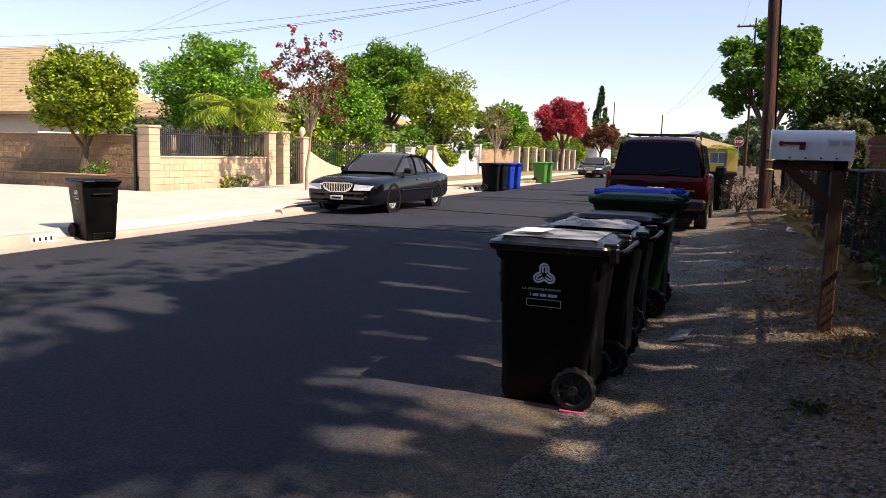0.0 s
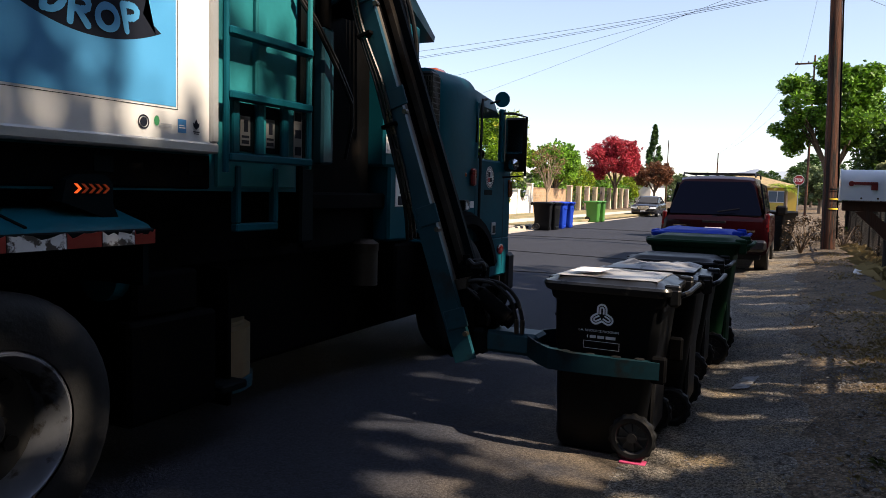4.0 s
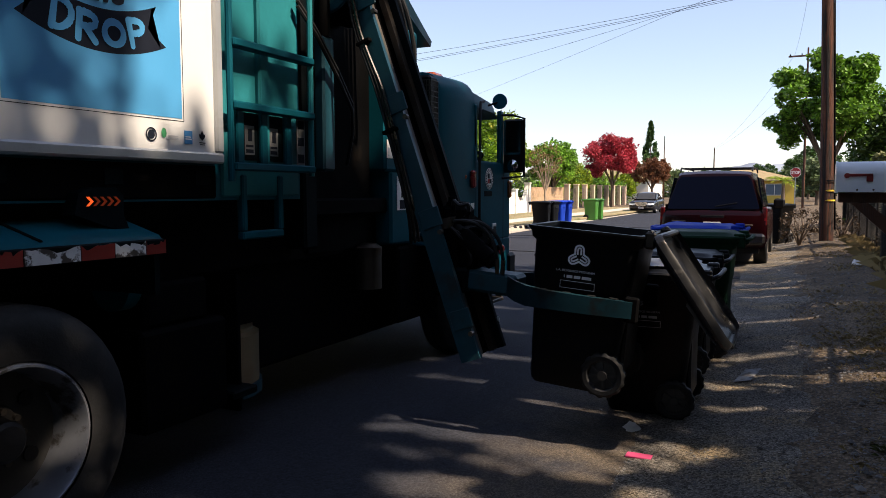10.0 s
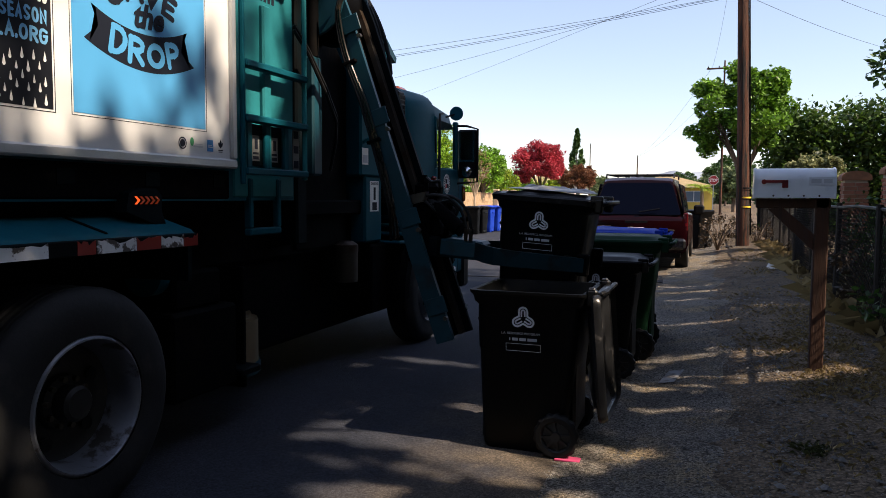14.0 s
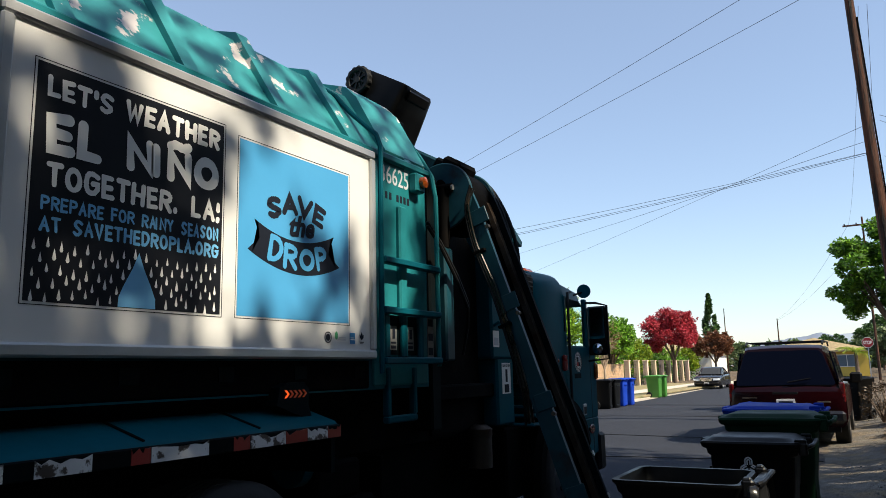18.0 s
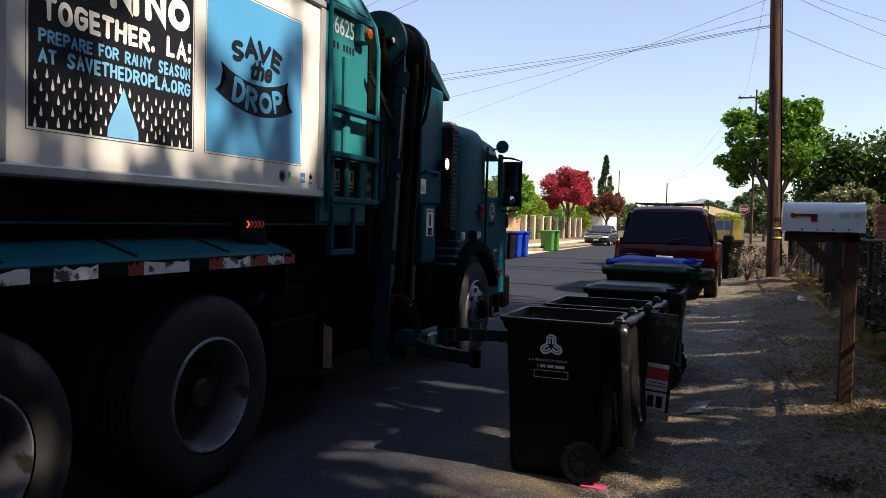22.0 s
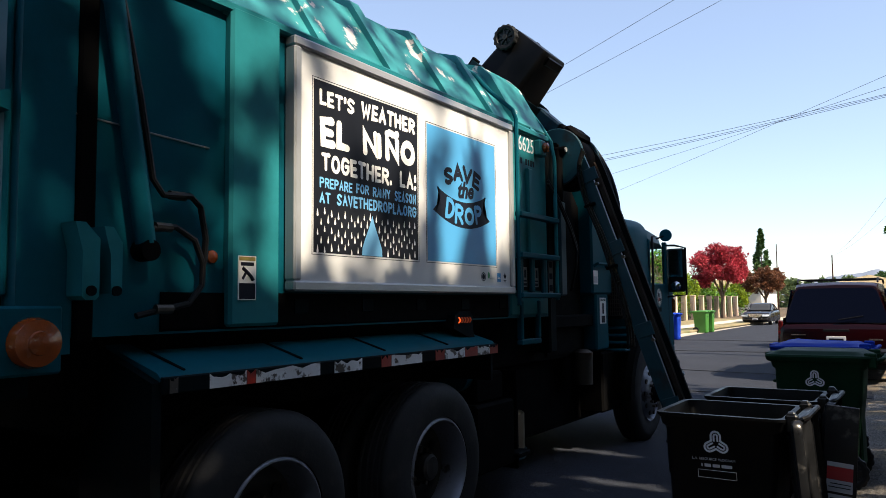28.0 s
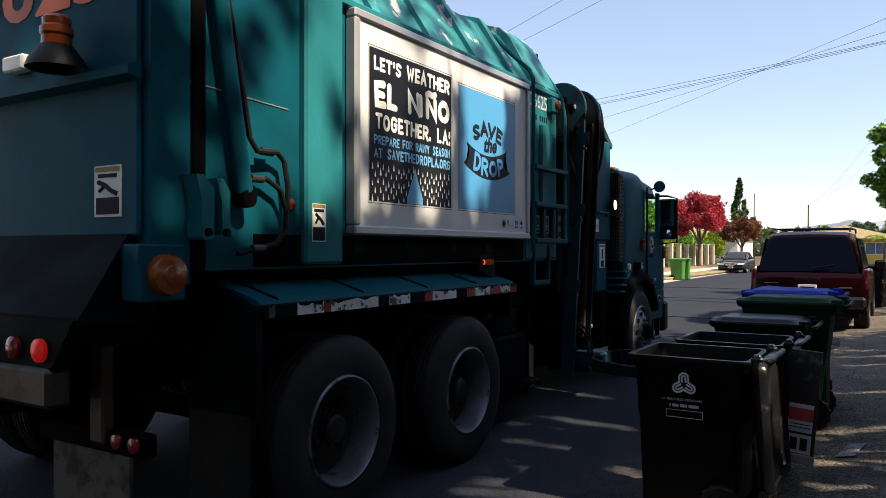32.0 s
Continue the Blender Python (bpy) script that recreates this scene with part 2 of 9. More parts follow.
def clear_glass(name):
    m = bpy.data.materials.new(name)
    m.use_nodes = True
    b = m.node_tree.nodes["Principled BSDF"]
    b.inputs["Base Color"].default_value = (0.80, 0.93, 0.94, 1)
    b.inputs["Roughness"].default_value = 0.02
    b.inputs["Transmission Weight"].default_value = 1.0
    b.inputs["IOR"].default_value = 1.05
    return m


# ---- materials ----
ASPHALT = surface("asphalt", (0.030, 0.034, 0.046), 0.88, var=0.22, scale=0.6, fine=160, bump=0.5, spec=0.10, stain=(0.024, 0.024, 0.026), stain_at=(0.6, 0.7), stain_scale=0.35, dist=0.006)
# dust blown from the shoulder over the edge of the road
def dust_edge(m, x0, x1, col):
    nt = m.node_tree
    b = nt.nodes["Principled BSDF"]
    old = b.inputs["Base Color"].links[0].from_socket
    xyz = nt.nodes.new("ShaderNodeSeparateXYZ")
    nt.links.new(nt.nodes.new("ShaderNodeNewGeometry").outputs["Position"], xyz.inputs[0])
    n = tex(nt, "ShaderNodeTexNoise", 2.2, 6, 0.65)
    mul = nt.nodes.new("ShaderNodeMath")
    mul.operation = "MULTIPLY"
    nt.links.new(ramp(nt, xyz.outputs[0], x0, x1, 0.0, 1.0), mul.inputs[0])
    nt.links.new(ramp(nt, n.outputs[0], 0.35, 0.62, 0.15, 1.0), mul.inputs[1])
    nt.links.new(mix(nt, mul.outputs[0], old, col), b.inputs["Base Color"])


dust_edge(ASPHALT, -1.9, -0.6, (0.16, 0.125, 0.085))
DIRT = surface("dirt", (0.140, 0.106, 0.074), 0.95, var=0.3, scale=0.9, fine=60, bump=0.7, stain=(0.07, 0.055, 0.04), stain_at=(0.5, 0.62), stain_scale=1.3, dist=0.02, spec=0.15)
GRAVEL_BED = surface("gravel_bed", (0.170, 0.154, 0.134), 0.95, var=0.4, scale=1.5, fine=70, bump=1.0, stain=(0.24, 0.185, 0.115), stain_at=(0.5, 0.66), stain_scale=1.6, dist=0.02, spec=0.15)
pebbled(GRAVEL_BED, 100, 0.7, 0.012)
pebbled(DIRT, 60, 0.5, 0.008)
pebbled(ASPHALT, 120, 0.35, 0.003)
CONCRETE = surface("concrete", (0.50, 0.445, 0.385), 0.9, var=0.1, scale=0.7, fine=50, bump=0.25, stain=(0.40, 0.35, 0.28), stain_at=(0.57, 0.75), stain_scale=0.6)
KERB = surface("kerb_concrete", (0.38, 0.335, 0.275), 0.9, var=0.15, scale=1.5, fine=40, bump=0.3, stain=(0.3, 0.26, 0.2), stain_at=(0.56, 0.7), stain_scale=1.2)
LAWN = surface("dry_lawn", (0.26, 0.21, 0.11), 0.95, var=0.3, scale=1.2, fine=50, bump=0.8, stain=(0.12, 0.14, 0.05), stain_at=(0.5, 0.65), stain_scale=0.7, dist=0.03)
SPLIT = surface("split_face_block", (0.37, 0.245, 0.145), 0.92, var=0.22, scale=3, fine=14, bump=1.0, piece=0.16, dist=0.05)
TAN = surface("tan_block", (0.53, 0.41, 0.275), 0.9, var=0.14, scale=2, fine=30, bump=0.4, piece=0.07, dist=0.008)
MORTAR = surface("mortar", (0.40, 0.33, 0.25), 0.95, var=0.15, fine=60)
STUCCO = surface("salmon_stucco", (0.60, 0.43, 0.33), 0.9, var=0.1, scale=1.2, fine=35, bump=0.4, stain=(0.48, 0.36, 0.28), stain_at=(0.6, 0.75), stain_scale=1.0)
WHITE_STUCCO = surface("white_stucco", (0.78, 0.74, 0.67), 0.9, var=0.06, scale=1.2, fine=35, bump=0.3)
CREAM = surface("cream_wall", (0.76, 0.68, 0.54), 0.9, var=0.06, fine=35, bump=0.3)
YELLOW_WALL = surface("yellow_wall", (0.58, 0.39, 0.07), 0.9, var=0.08, fine=35)
SHINGLE = surface("tan_shingle", (0.37, 0.285, 0.155), 0.95, var=0.2, scale=2, fine=18, bump=0.8, dist=0.03, island=0.14)
BRICK = surface("red_brick", (0.30, 0.12, 0.07), 0.9, var=0.25, scale=6, fine=40, bump=0.6, piece=0.2)
IRON = surface("black_iron", (0.02, 0.02, 0.022), 0.5, var=0.2, fine=30)
FENCE = surface("grey_fence_wire", (0.030, 0.028, 0.027), 0.6, metal=0.4, var=0.3)
FENCE_POST = surface("fence_post", (0.035, 0.030, 0.026), 0.7, var=0.3, spec=0.12)
POLE_WOOD = surface("pole_wood", (0.095, 0.031, 0.013), 0.9, var=0.45, scale=3, fine=16, bump=1.0, stretch=(6, 6, 0.35), dist=0.03, stain=(0.014, 0.008, 0.005), stain_at=(0.46, 0.56), stain_scale=2.2)
POST_WOOD = surface("post_wood", (0.056, 0.020, 0.008), 0.8, var=0.3, scale=4, fine=26, bump=0.7, stretch=(6, 6, 0.5), dist=0.006)
BARK = surface("bark", (0.14, 0.10, 0.07), 0.95, var=0.35, scale=4, fine=24, bump=0.9, stretch=(3, 3, 0.8), dist=0.02)
PALE_BARK = surface("pale_bark", (0.33, 0.25, 0.18), 0.9, var=0.25, scale=4, fine=20, bump=0.5)
BIN_BLACK = surface("black_plastic", (0.0026, 0.0029, 0.0035), 0.42, var=0.3, scale=3, fine=55, bump=0.12, stain=(0.008, 0.007, 0.006), stain_at=(0.58, 0.8), stain_scale=5, spec=0.13)
BIN_WORN = surface("worn_black_plastic", (0.0055, 0.0055, 0.006), 0.42, spec=0.25, var=0.3, scale=3, fine=50, bump=0.15, stain=(0.045, 0.034, 0.025), stain_at=(0.58, 0.68), stain_scale=6)
# grey blotches cover both worn plastic and sky reflection painted onto the lid
BIN_LID = surface("grey_black_lid", (0.011, 0.0115, 0.013), 0.36, var=0.35, scale=4, fine=45, bump=0.15, stain=(0.10, 0.095, 0.09), stain_at=(0.58, 0.68), stain_scale=5, spec=0.3)
LID_WORN = surface("sun_bleached_lid", (0.24, 0.235, 0.23), 0.42, var=0.25, scale=6, fine=50, bump=0.25, stain=(0.03, 0.03, 0.032), stain_at=(0.54, 0.60), stain_scale=5, spec=0.4)
BIN_GREEN = surface("green_plastic", (0.006, 0.032, 0.015), 0.6, var=0.25, scale=3, fine=55, bump=0.12, spec=0.08)
BIN_BLUE = surface("blue_plastic", (0.010, 0.045, 0.38), 0.6, var=0.2, scale=3, fine=55, bump=0.12, spec=0.07)
BIN_LIME = surface("bright_green_plastic", (0.05, 0.20, 0.025), 0.45, var=0.15, scale=3, fine=55, bump=0.1)
GREY_DECAL = surface("pale_grey_print", (0.70, 0.72, 0.76), 0.6, var=0.1, fine=80)
DIM_DECAL = surface("dim_grey_print", (0.50, 0.51, 0.55), 0.6, var=0.15, fine=80)
TYRE = surface("tyre_rubber", (0.016, 0.0165, 0.0178), 0.7, spec=0.25, var=0.4, scale=4, fine=50, bump=0.4, stain=(0.030, 0.029, 0.028), stain_at=(0.54, 0.70), stain_scale=5)
RUBBER = surface("rubber", (0.0052, 0.0056, 0.0064), 0.62, spec=0.28, var=0.4, scale=4, fine=50, bump=0.35, stain=(0.014, 0.0145, 0.016), stain_at=(0.52, 0.70), stain_scale=5)
BIN_WHEEL = surface("wheel_plastic", (0.008, 0.008, 0.009), 0.6, var=0.3, stain=(0.03, 0.026, 0.022), stain_at=(0.58, 0.7), stain_scale=9)
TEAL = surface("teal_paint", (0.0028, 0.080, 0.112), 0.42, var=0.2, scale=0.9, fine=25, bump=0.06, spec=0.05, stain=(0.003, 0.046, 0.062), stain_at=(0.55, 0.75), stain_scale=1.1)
# body teal lightened for parts that catch the sun, with rusty chips
TEAL_LIT_WORN = surface("lit_worn_teal_paint", (0.014, 0.165, 0.188), 0.5, spec=0.12, var=0.2, scale=1.2, fine=25, bump=0.12, stain=(0.17, 0.07, 0.035), stain_at=(0.70, 0.715), stain_scale=2.6)
# roof teal, paler than the sides, with whitish peeling patches
TEAL_ROOF = surface("pale_peeling_teal", (0.022, 0.25, 0.27), 0.55, var=0.2, scale=1.2, fine=20, bump=0.15, stain=(0.62, 0.57, 0.55), stain_at=(0.585, 0.60), stain_scale=2.2)
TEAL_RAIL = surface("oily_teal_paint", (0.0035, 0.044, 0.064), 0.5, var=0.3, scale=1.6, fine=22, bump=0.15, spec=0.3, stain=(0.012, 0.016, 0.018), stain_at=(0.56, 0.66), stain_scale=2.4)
# teal darkened to hold the shade of recesses and low parts, plus grimy stains
TEAL_DARK = surface("shaded_grimy_teal", (0.0012, 0.0055, 0.0075), 0.65, spec=0.06, var=0.3, scale=2, fine=25, bump=0.2, stain=(0.0035, 0.0045, 0.005), stain_at=(0.5, 0.62), stain_scale=2)
FINGER_TEAL = surface("scuffed_dark_teal", (0.002, 0.019, 0.027), 0.6, spec=0.14, var=0.3, scale=3, fine=25, bump=0.2, stain=(0.006, 0.008, 0.009), stain_at=(0.54, 0.64), stain_scale=4)
# greasy steel, its near-black base also deepening shade under the truck and in the hopper
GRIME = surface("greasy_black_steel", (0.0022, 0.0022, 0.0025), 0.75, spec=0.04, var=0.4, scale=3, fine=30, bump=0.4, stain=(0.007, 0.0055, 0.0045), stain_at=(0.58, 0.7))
STEEL = surface("bare_steel", (0.075, 0.064, 0.052), 0.45, metal=0.6, var=0.35, scale=3, fine=35, bump=0.2, stain=(0.05, 0.03, 0.018), stain_at=(0.5, 0.62), stain_scale=5)
# tan flecks painted on as sun caught by the rubber
HOSE = surface("glint_flecked_hose", (0.010, 0.0085, 0.007), 0.32, spec=0.5, var=0.3, fine=60, bump=0.2, stain=(0.075, 0.05, 0.024), stain_at=(0.52, 0.62), stain_scale=7)
ALU = surface("frame_aluminium", (0.45, 0.46, 0.47), 0.4, metal=0.5, var=0.08, fine=40)
CHROME = surface("chrome", (0.75, 0.76, 0.78), 0.14, metal=1.0, var=0.05, bump=0)
RIM = surface("white_rim", (0.17, 0.182, 0.21), 0.38, metal=0.45, var=0.25, scale=3, fine=30, stain=(0.05, 0.045, 0.042), stain_at=(0.55, 0.62), stain_scale=6)
DISC = surface("dark_wheel_disc", (0.010, 0.0095, 0.009), 0.6, metal=0.2, var=0.4, fine=30, stain=(0.026, 0.022, 0.019), stain_at=(0.56, 0.66), stain_scale=7)
RED_DARK = surface("deep_red_lens", (0.075, 0.004, 0.004), 0.2, var=0.1, fine=90, bump=0.3, coat=0.3)
HUB = surface("dirty_hub", (0.10, 0.085, 0.07), 0.6, metal=0.3, var=0.4, stain=(0.03, 0.025, 0.02), stain_at=(0.5, 0.6), stain_scale=6)
POSTER_WHITE = surface("poster_white", (0.66, 0.66, 0.655), 0.5, var=0.03, fine=40, bump=0.03)
POSTER_BLACK = surface("poster_black", (0.010, 0.0115, 0.016), 0.5, spec=0.15, var=0.12, fine=40, bump=0.03, stain=(0.025, 0.028, 0.034), stain_at=(0.62, 0.8), stain_scale=5)
POSTER_BLUE = surface("poster_blue", (0.065, 0.31, 0.59), 0.45, var=0.05, fine=40, bump=0.03)
POSTER_SKY = surface("poster_light_blue", (0.16, 0.44, 0.72), 0.5, var=0.05, fine=40, bump=0.03)
INK = surface("ink_navy", (0.010, 0.013, 0.022), 0.6, spec=0.12, var=0.1, fine=40, bump=0)
LETTER_WHITE = surface("letter_white", (0.80, 0.79, 0.76), 0.5, var=0.06, fine=40, bump=0)
DULL_LABEL = surface("dull_label", (0.13, 0.135, 0.135), 0.6, var=0.12, fine=50, bump=0)
ORANGE_RED = surface("orange_letter", (0.62, 0.12, 0.03), 0.5, var=0.1)
AMBER = surface("amber_lens", (0.28, 0.052, 0.004), 0.22, var=0.1, fine=90, bump=0.4, coat=0.5)
RED_LENS = surface("red_lens", (0.22, 0.008, 0.007), 0.22, var=0.1, fine=90, bump=0.4, coat=0.5)
RED_GLOW = surface("lit_red_lens", (0.8, 0.02, 0.012), 0.3, var=0, emit=0.10, bump=0)
AMBER_GLOW = surface("lit_amber_lens", (1.0, 0.12, 0.02), 0.3, var=0, emit=0.6, bump=0)
AMBER_DIM = surface("faint_amber_lens", (0.30, 0.04, 0.01), 0.3, var=0, emit=0.12, bump=0)
LAMP_GLOW = surface("lit_lamp", (1.0, 0.86, 0.55), 0.3, var=0, emit=1.4, bump=0)
REFLECT_RED = surface("reflective_red", (0.24, 0.022, 0.016), 0.35, var=0.2, fine=40)
REFLECT_WHITE = surface("reflective_white", (0.66, 0.68, 0.70), 0.35, var=0.15, scale=6, fine=40, stain=(0.06, 0.05, 0.045), stain_at=(0.52, 0.56), stain_scale=9)
TANK = surface("yellowed_plastic_tank", (0.15, 0.11, 0.055), 0.6, var=0.3, scale=3, stain=(0.15, 0.10, 0.05), stain_at=(0.5, 0.65), stain_scale=3)
MAIL_WHITE = surface("white_enamel", (0.72, 0.75, 0.80), 0.32, var=0.06, scale=5, fine=40, bump=0.05, coat=0.3, stain=(0.5, 0.48, 0.45), stain_at=(0.63, 0.75), stain_scale=7)
MAIL_RED = surface("dark_red_flag", (0.18, 0.012, 0.012), 0.45, var=0.15)
SUV_RED = surface("dark_red_metallic", (0.010, 0.0008, 0.0018), 0.2, var=0.1, spec=0.2, rough_var=0.05, bump=0)
CAR_BLACK = surface("black_car_paint", (0.003, 0.003, 0.004), 0.08, var=0.1, spec=0.45, rough_var=0.03, bump=0)
CAR_SILVER = surface("silver_car_paint", (0.014, 0.0135, 0.015), 0.2, metal=0.2, var=0.06, coat=0.1, bump=0)
DARK_GLASS = glass("tinted_glass", (0.0022, 0.0034, 0.0105), spec=0.04)
PALE_GLASS = glass("house_glass", (0.12, 0.15, 0.18), spec=0.5)
CAR_GLASS = glass("car_glass", (0.035, 0.035, 0.034), spec=0.5)
CAB_GLASS = clear_glass("cab_glass")
HEAD_GLASS = surface("headlight", (0.55, 0.57, 0.60), 0.2, metal=0.1, var=0.15, fine=60, bump=0.3, coat=1.0)
TRIM_BLACK = surface("black_trim", (0.006, 0.006, 0.007), 0.5, var=0.2, spec=0.2)
SIGN_RED = surface("sign_red", (0.26, 0.012, 0.014), 0.45, var=0.05)
BAND_YELLOW = surface("dull_yellow", (0.30, 0.22, 0.05), 0.6, var=0.2)
WIRE = surface("cable_black", (0.015, 0.015, 0.016), 0.6, var=0.1)
PAPER = surface("litter_white", (0.75, 0.73, 0.72), 0.8, var=0.08)
PINK = surface("litter_pink", (0.5, 0.05, 0.14), 0.7, var=0.1)
STICKER_BLUE = surface("sticker_blue", (0.04, 0.22, 0.50), 0.5, var=0.05)
STICKER_GREEN = surface("sticker_green", (0.05, 0.30, 0.12), 0.5, var=0.05)
STICKER_YELLOW = surface("sticker_yellow", (0.75, 0.50, 0.03), 0.5, var=0.05)
LEAF = leafy("leaf_green", (0.022, 0.068, 0.007), (0.15, 0.32, 0.022), 0.45)
LEAF_BRIGHT = leafy("leaf_bright", (0.020, 0.055, 0.004), (0.31, 0.42, 0.022), 0.45)
LEAF_VIVID = leafy("leaf_vivid", (0.026, 0.085, 0.006), (0.20, 0.42, 0.03), 0.45)
LEAF_DARK = leafy("leaf_dark", (0.022, 0.055, 0.014), (0.05, 0.11, 0.02))
LEAF_GREY = leafy("leaf_grey_green", (0.07, 0.11, 0.045), (0.16, 0.21, 0.09))
LEAF_DRY = leafy("leaf_dry", (0.13, 0.08, 0.03), (0.25, 0.17, 0.08))
LEAF_WEED = leafy("weed_green", (0.03, 0.042, 0.012), (0.075, 0.085, 0.03))
LEAF_HEDGE = leafy("hedge_green", (0.016, 0.042, 0.006), (0.065, 0.13, 0.016))
LEAF_TWIG = leafy("dry_twigs", (0.032, 0.021, 0.012), (0.075, 0.05, 0.028))
LEAF_RED = leafy("flower_red", (0.24, 0.02, 0.025), (0.50, 0.045, 0.07))
LEAF_RUST = leafy("leaf_rust", (0.07, 0.022, 0.012), (0.21, 0.085, 0.035), 0.4)
LEAF_OLIVE = leafy("leaf_olive", (0.13, 0.15, 0.06), (0.27, 0.28, 0.13))
GRASS_DRY = leafy("dry_grass", (0.13, 0.09, 0.04), (0.27, 0.20, 0.085))


# ---- ground, road, kerbs ----
def kerb_x(y):
    return -9.1 - 0.0165 * y


def ground_z(x, y):
    """Height of the land: a raised left side, the road bed, and a dirt shoulder that climbs to the fence."""
    k = kerb_x(y)
    if k - 0.55 < x < k - 0.2 and 6.9 < y < 15.1:
        return -0.03
    if x < k - 0.2:
        return 0.11 + 0.02 * noise.noise((x * 0.1, y * 0.1, 0))
    if x < -0.62:
        return -0.06
    rise = min(1, max(0, (x + 0.62) / 1.5))
    z = -0.06 + 0.06 * min(1, max(0, (x + 0.62) / 0.12)) + 0.20 * rise * rise * (3 - 2 * rise)
    if abs(x) < 8 and -6 < y < 30:
        z += (0.022 * noise.noise((x * 1.1, y * 0.7, 3)) + 0.012 * noise.noise((x * 4, y * 4, 7))) * min(1, max(0, (x + 0.6) / 0.3))
    return z


def build_ground():
    xs = sorted({-2500, -900, -300, -120, -60, -40, -30, -22, -17, -13, -11} | {round(-9.9 + 0.1 * i, 2) for i in range(11)} | {-8.5, -5, -2, -0.9} | {round(-0.62 + 0.12 * i, 2) for i in range(36)} | {4, 5, 7, 10, 15, 25, 45, 90, 200, 600, 2500})
    ys = sorted({-900, -300, -100, -50, -25, -14} | {round(-8 + 0.2 * i, 2) for i in range(160)} | {26, 29, 33, 38, 45, 55, 70, 90, 120, 170, 260, 500, 1100, 3000})
    s = Shape()
    s.v = [(x, y, ground_z(x, y)) for y in ys for x in xs]
    n = len(xs)
    s.f = [(j * n + i, j * n + i + 1, (j + 1) * n + i + 1, (j + 1) * n + i) for j in range(len(ys) - 1) for i in range(n - 1)]
    solid("ground", s, DIRT, kind="structure", fix=False)


build_ground()


def build_road():
    rng = random.Random(5)
    s = Shape()
    ys = [-60, -30, -15] + [-8 + 0.25 * i for i in range(180)] + [40, 50, 60, 75, 90, 112]
    pts = []
    for y in ys:
        edge = -0.66 + 0.10 * noise.noise((0, y * 0.8, 0)) + 0.05 * noise.noise((0, y * 3.1, 5))
        k = kerb_x(y)
        row = [k - 0.02, k + 1.2, k + 4.2, -2.6, edge - 0.25, edge, edge + 0.05]
        zs = [-0.03, -0.01, 0.03, 0.012, 0.004, 0.0, -0.05]
        pts += [(x, y, z) for x, z in zip(row, zs)]
    n = 7
    s.v = pts
    s.f = [(j * n + i, j * n + i + 1, (j + 1) * n + i + 1, (j + 1) * n + i) for j in range(len(ys) - 1) for i in range(n - 1)]
    solid("road", s, ASPHALT, kind="structure", fix=False)
    # cross street at the far junction
    c = Shape().box(-160, 160, 112, 121, -0.05, 0.0)
    solid("road_cross", c, ASPHALT, kind="structure")


build_road()

# black paint squares along the kerb top by the far driveway
painted = thing("kerb_paint", (kerb_x(26.9), 26.9, 0.146), "", "", kind="structure")
for k in range(4):
    y = 25.75 + 0.62 * k
    part("paint_square", Shape().box(-0.175, 0.01, y - 26.9, y - 26.9 + 0.32, 0.0, 0.003).box(0.0, 0.014, y - 26.9, y - 26.9 + 0.32, -0.10, -0.02), INK, painted)

# thin patches where asphalt was mended, and tar lines across the lane
for k, (y, a) in enumerate(((12.1, 0.10), (17.3, -0.12), (23.0, 0.06), (30.0, -0.05))):
    s = Shape()
    pts = []
    for i in range(25):
        x = kerb_x(y) + 0.6 + i * 0.33
        pts.append((x, y + a * i * 0.4 + 0.08 * noise.noise((x * 0.9, k, 0)), 0.0345 if 4 < i < 20 else 0.028))
    s.tube(pts, 0.009, 5)
    solid("tar_line", s, surface("tar", (0.012, 0.012, 0.012), 0.5, var=0.2) if k == 0 else bpy.data.materials["tar"], kind="structure")

# left kerb, in cast lengths, lowered across the driveway
kerb = thing("kerb", (-9.2, 20, 0), "", "", kind="structure")
kerb_run = -8.0
while kerb_run < 70:
    y0, y1 = kerb_run + 0.006, kerb_run + 2.0
    h = 0.145
    if 8.0 <= kerb_run < 14.0:
        h = 0.03
    elif kerb_run == 14.0:
        h = 0.09
    k0, k1 = kerb_x(y0), kerb_x(y1)
    s = Shape().loft([[(k + 0.38, y, -0.05), (k + 0.38, y, -0.012), (k + 0.03, y, -0.008), (k, y, h - 0.03), (k - 0.03, y, h), (k - 0.17, y, h), (k - 0.17, y, -0.05)] for k, y in ((k0, y0), (k1, y1))])
    part("kerb_stone", s, KERB, kerb, at=pose(9.2, -20, 0))
    kerb_run += 2.0


def slab_field(name, x0, x1, y0, y1, nx, ny, z, mat, thick=0.08):
    """A pavement of cast slabs with open joints."""
    top = thing(name, ((x0 + x1) / 2, (y0 + y1) / 2, z), "", "", kind="structure")
    dx, dy = (x1 - x0) / nx, (y1 - y0) / ny
    me = Shape().box(-dx / 2 + 0.005, dx / 2 - 0.005, -dy / 2 + 0.005, dy / 2 - 0.005, -thick, 0, 0.006).mesh("slab")
    me.materials.append(mat)
    for i in range(nx):
        for j in range(ny):
            part("slab", me, mat, top, at=pose(x0 + (i + 0.5) * dx - (x0 + x1) / 2, y0 + (j + 0.5) * dy - (y0 + y1) / 2, 0.003 * math.sin(i * 3.1 + j * 1.7)))
    return top


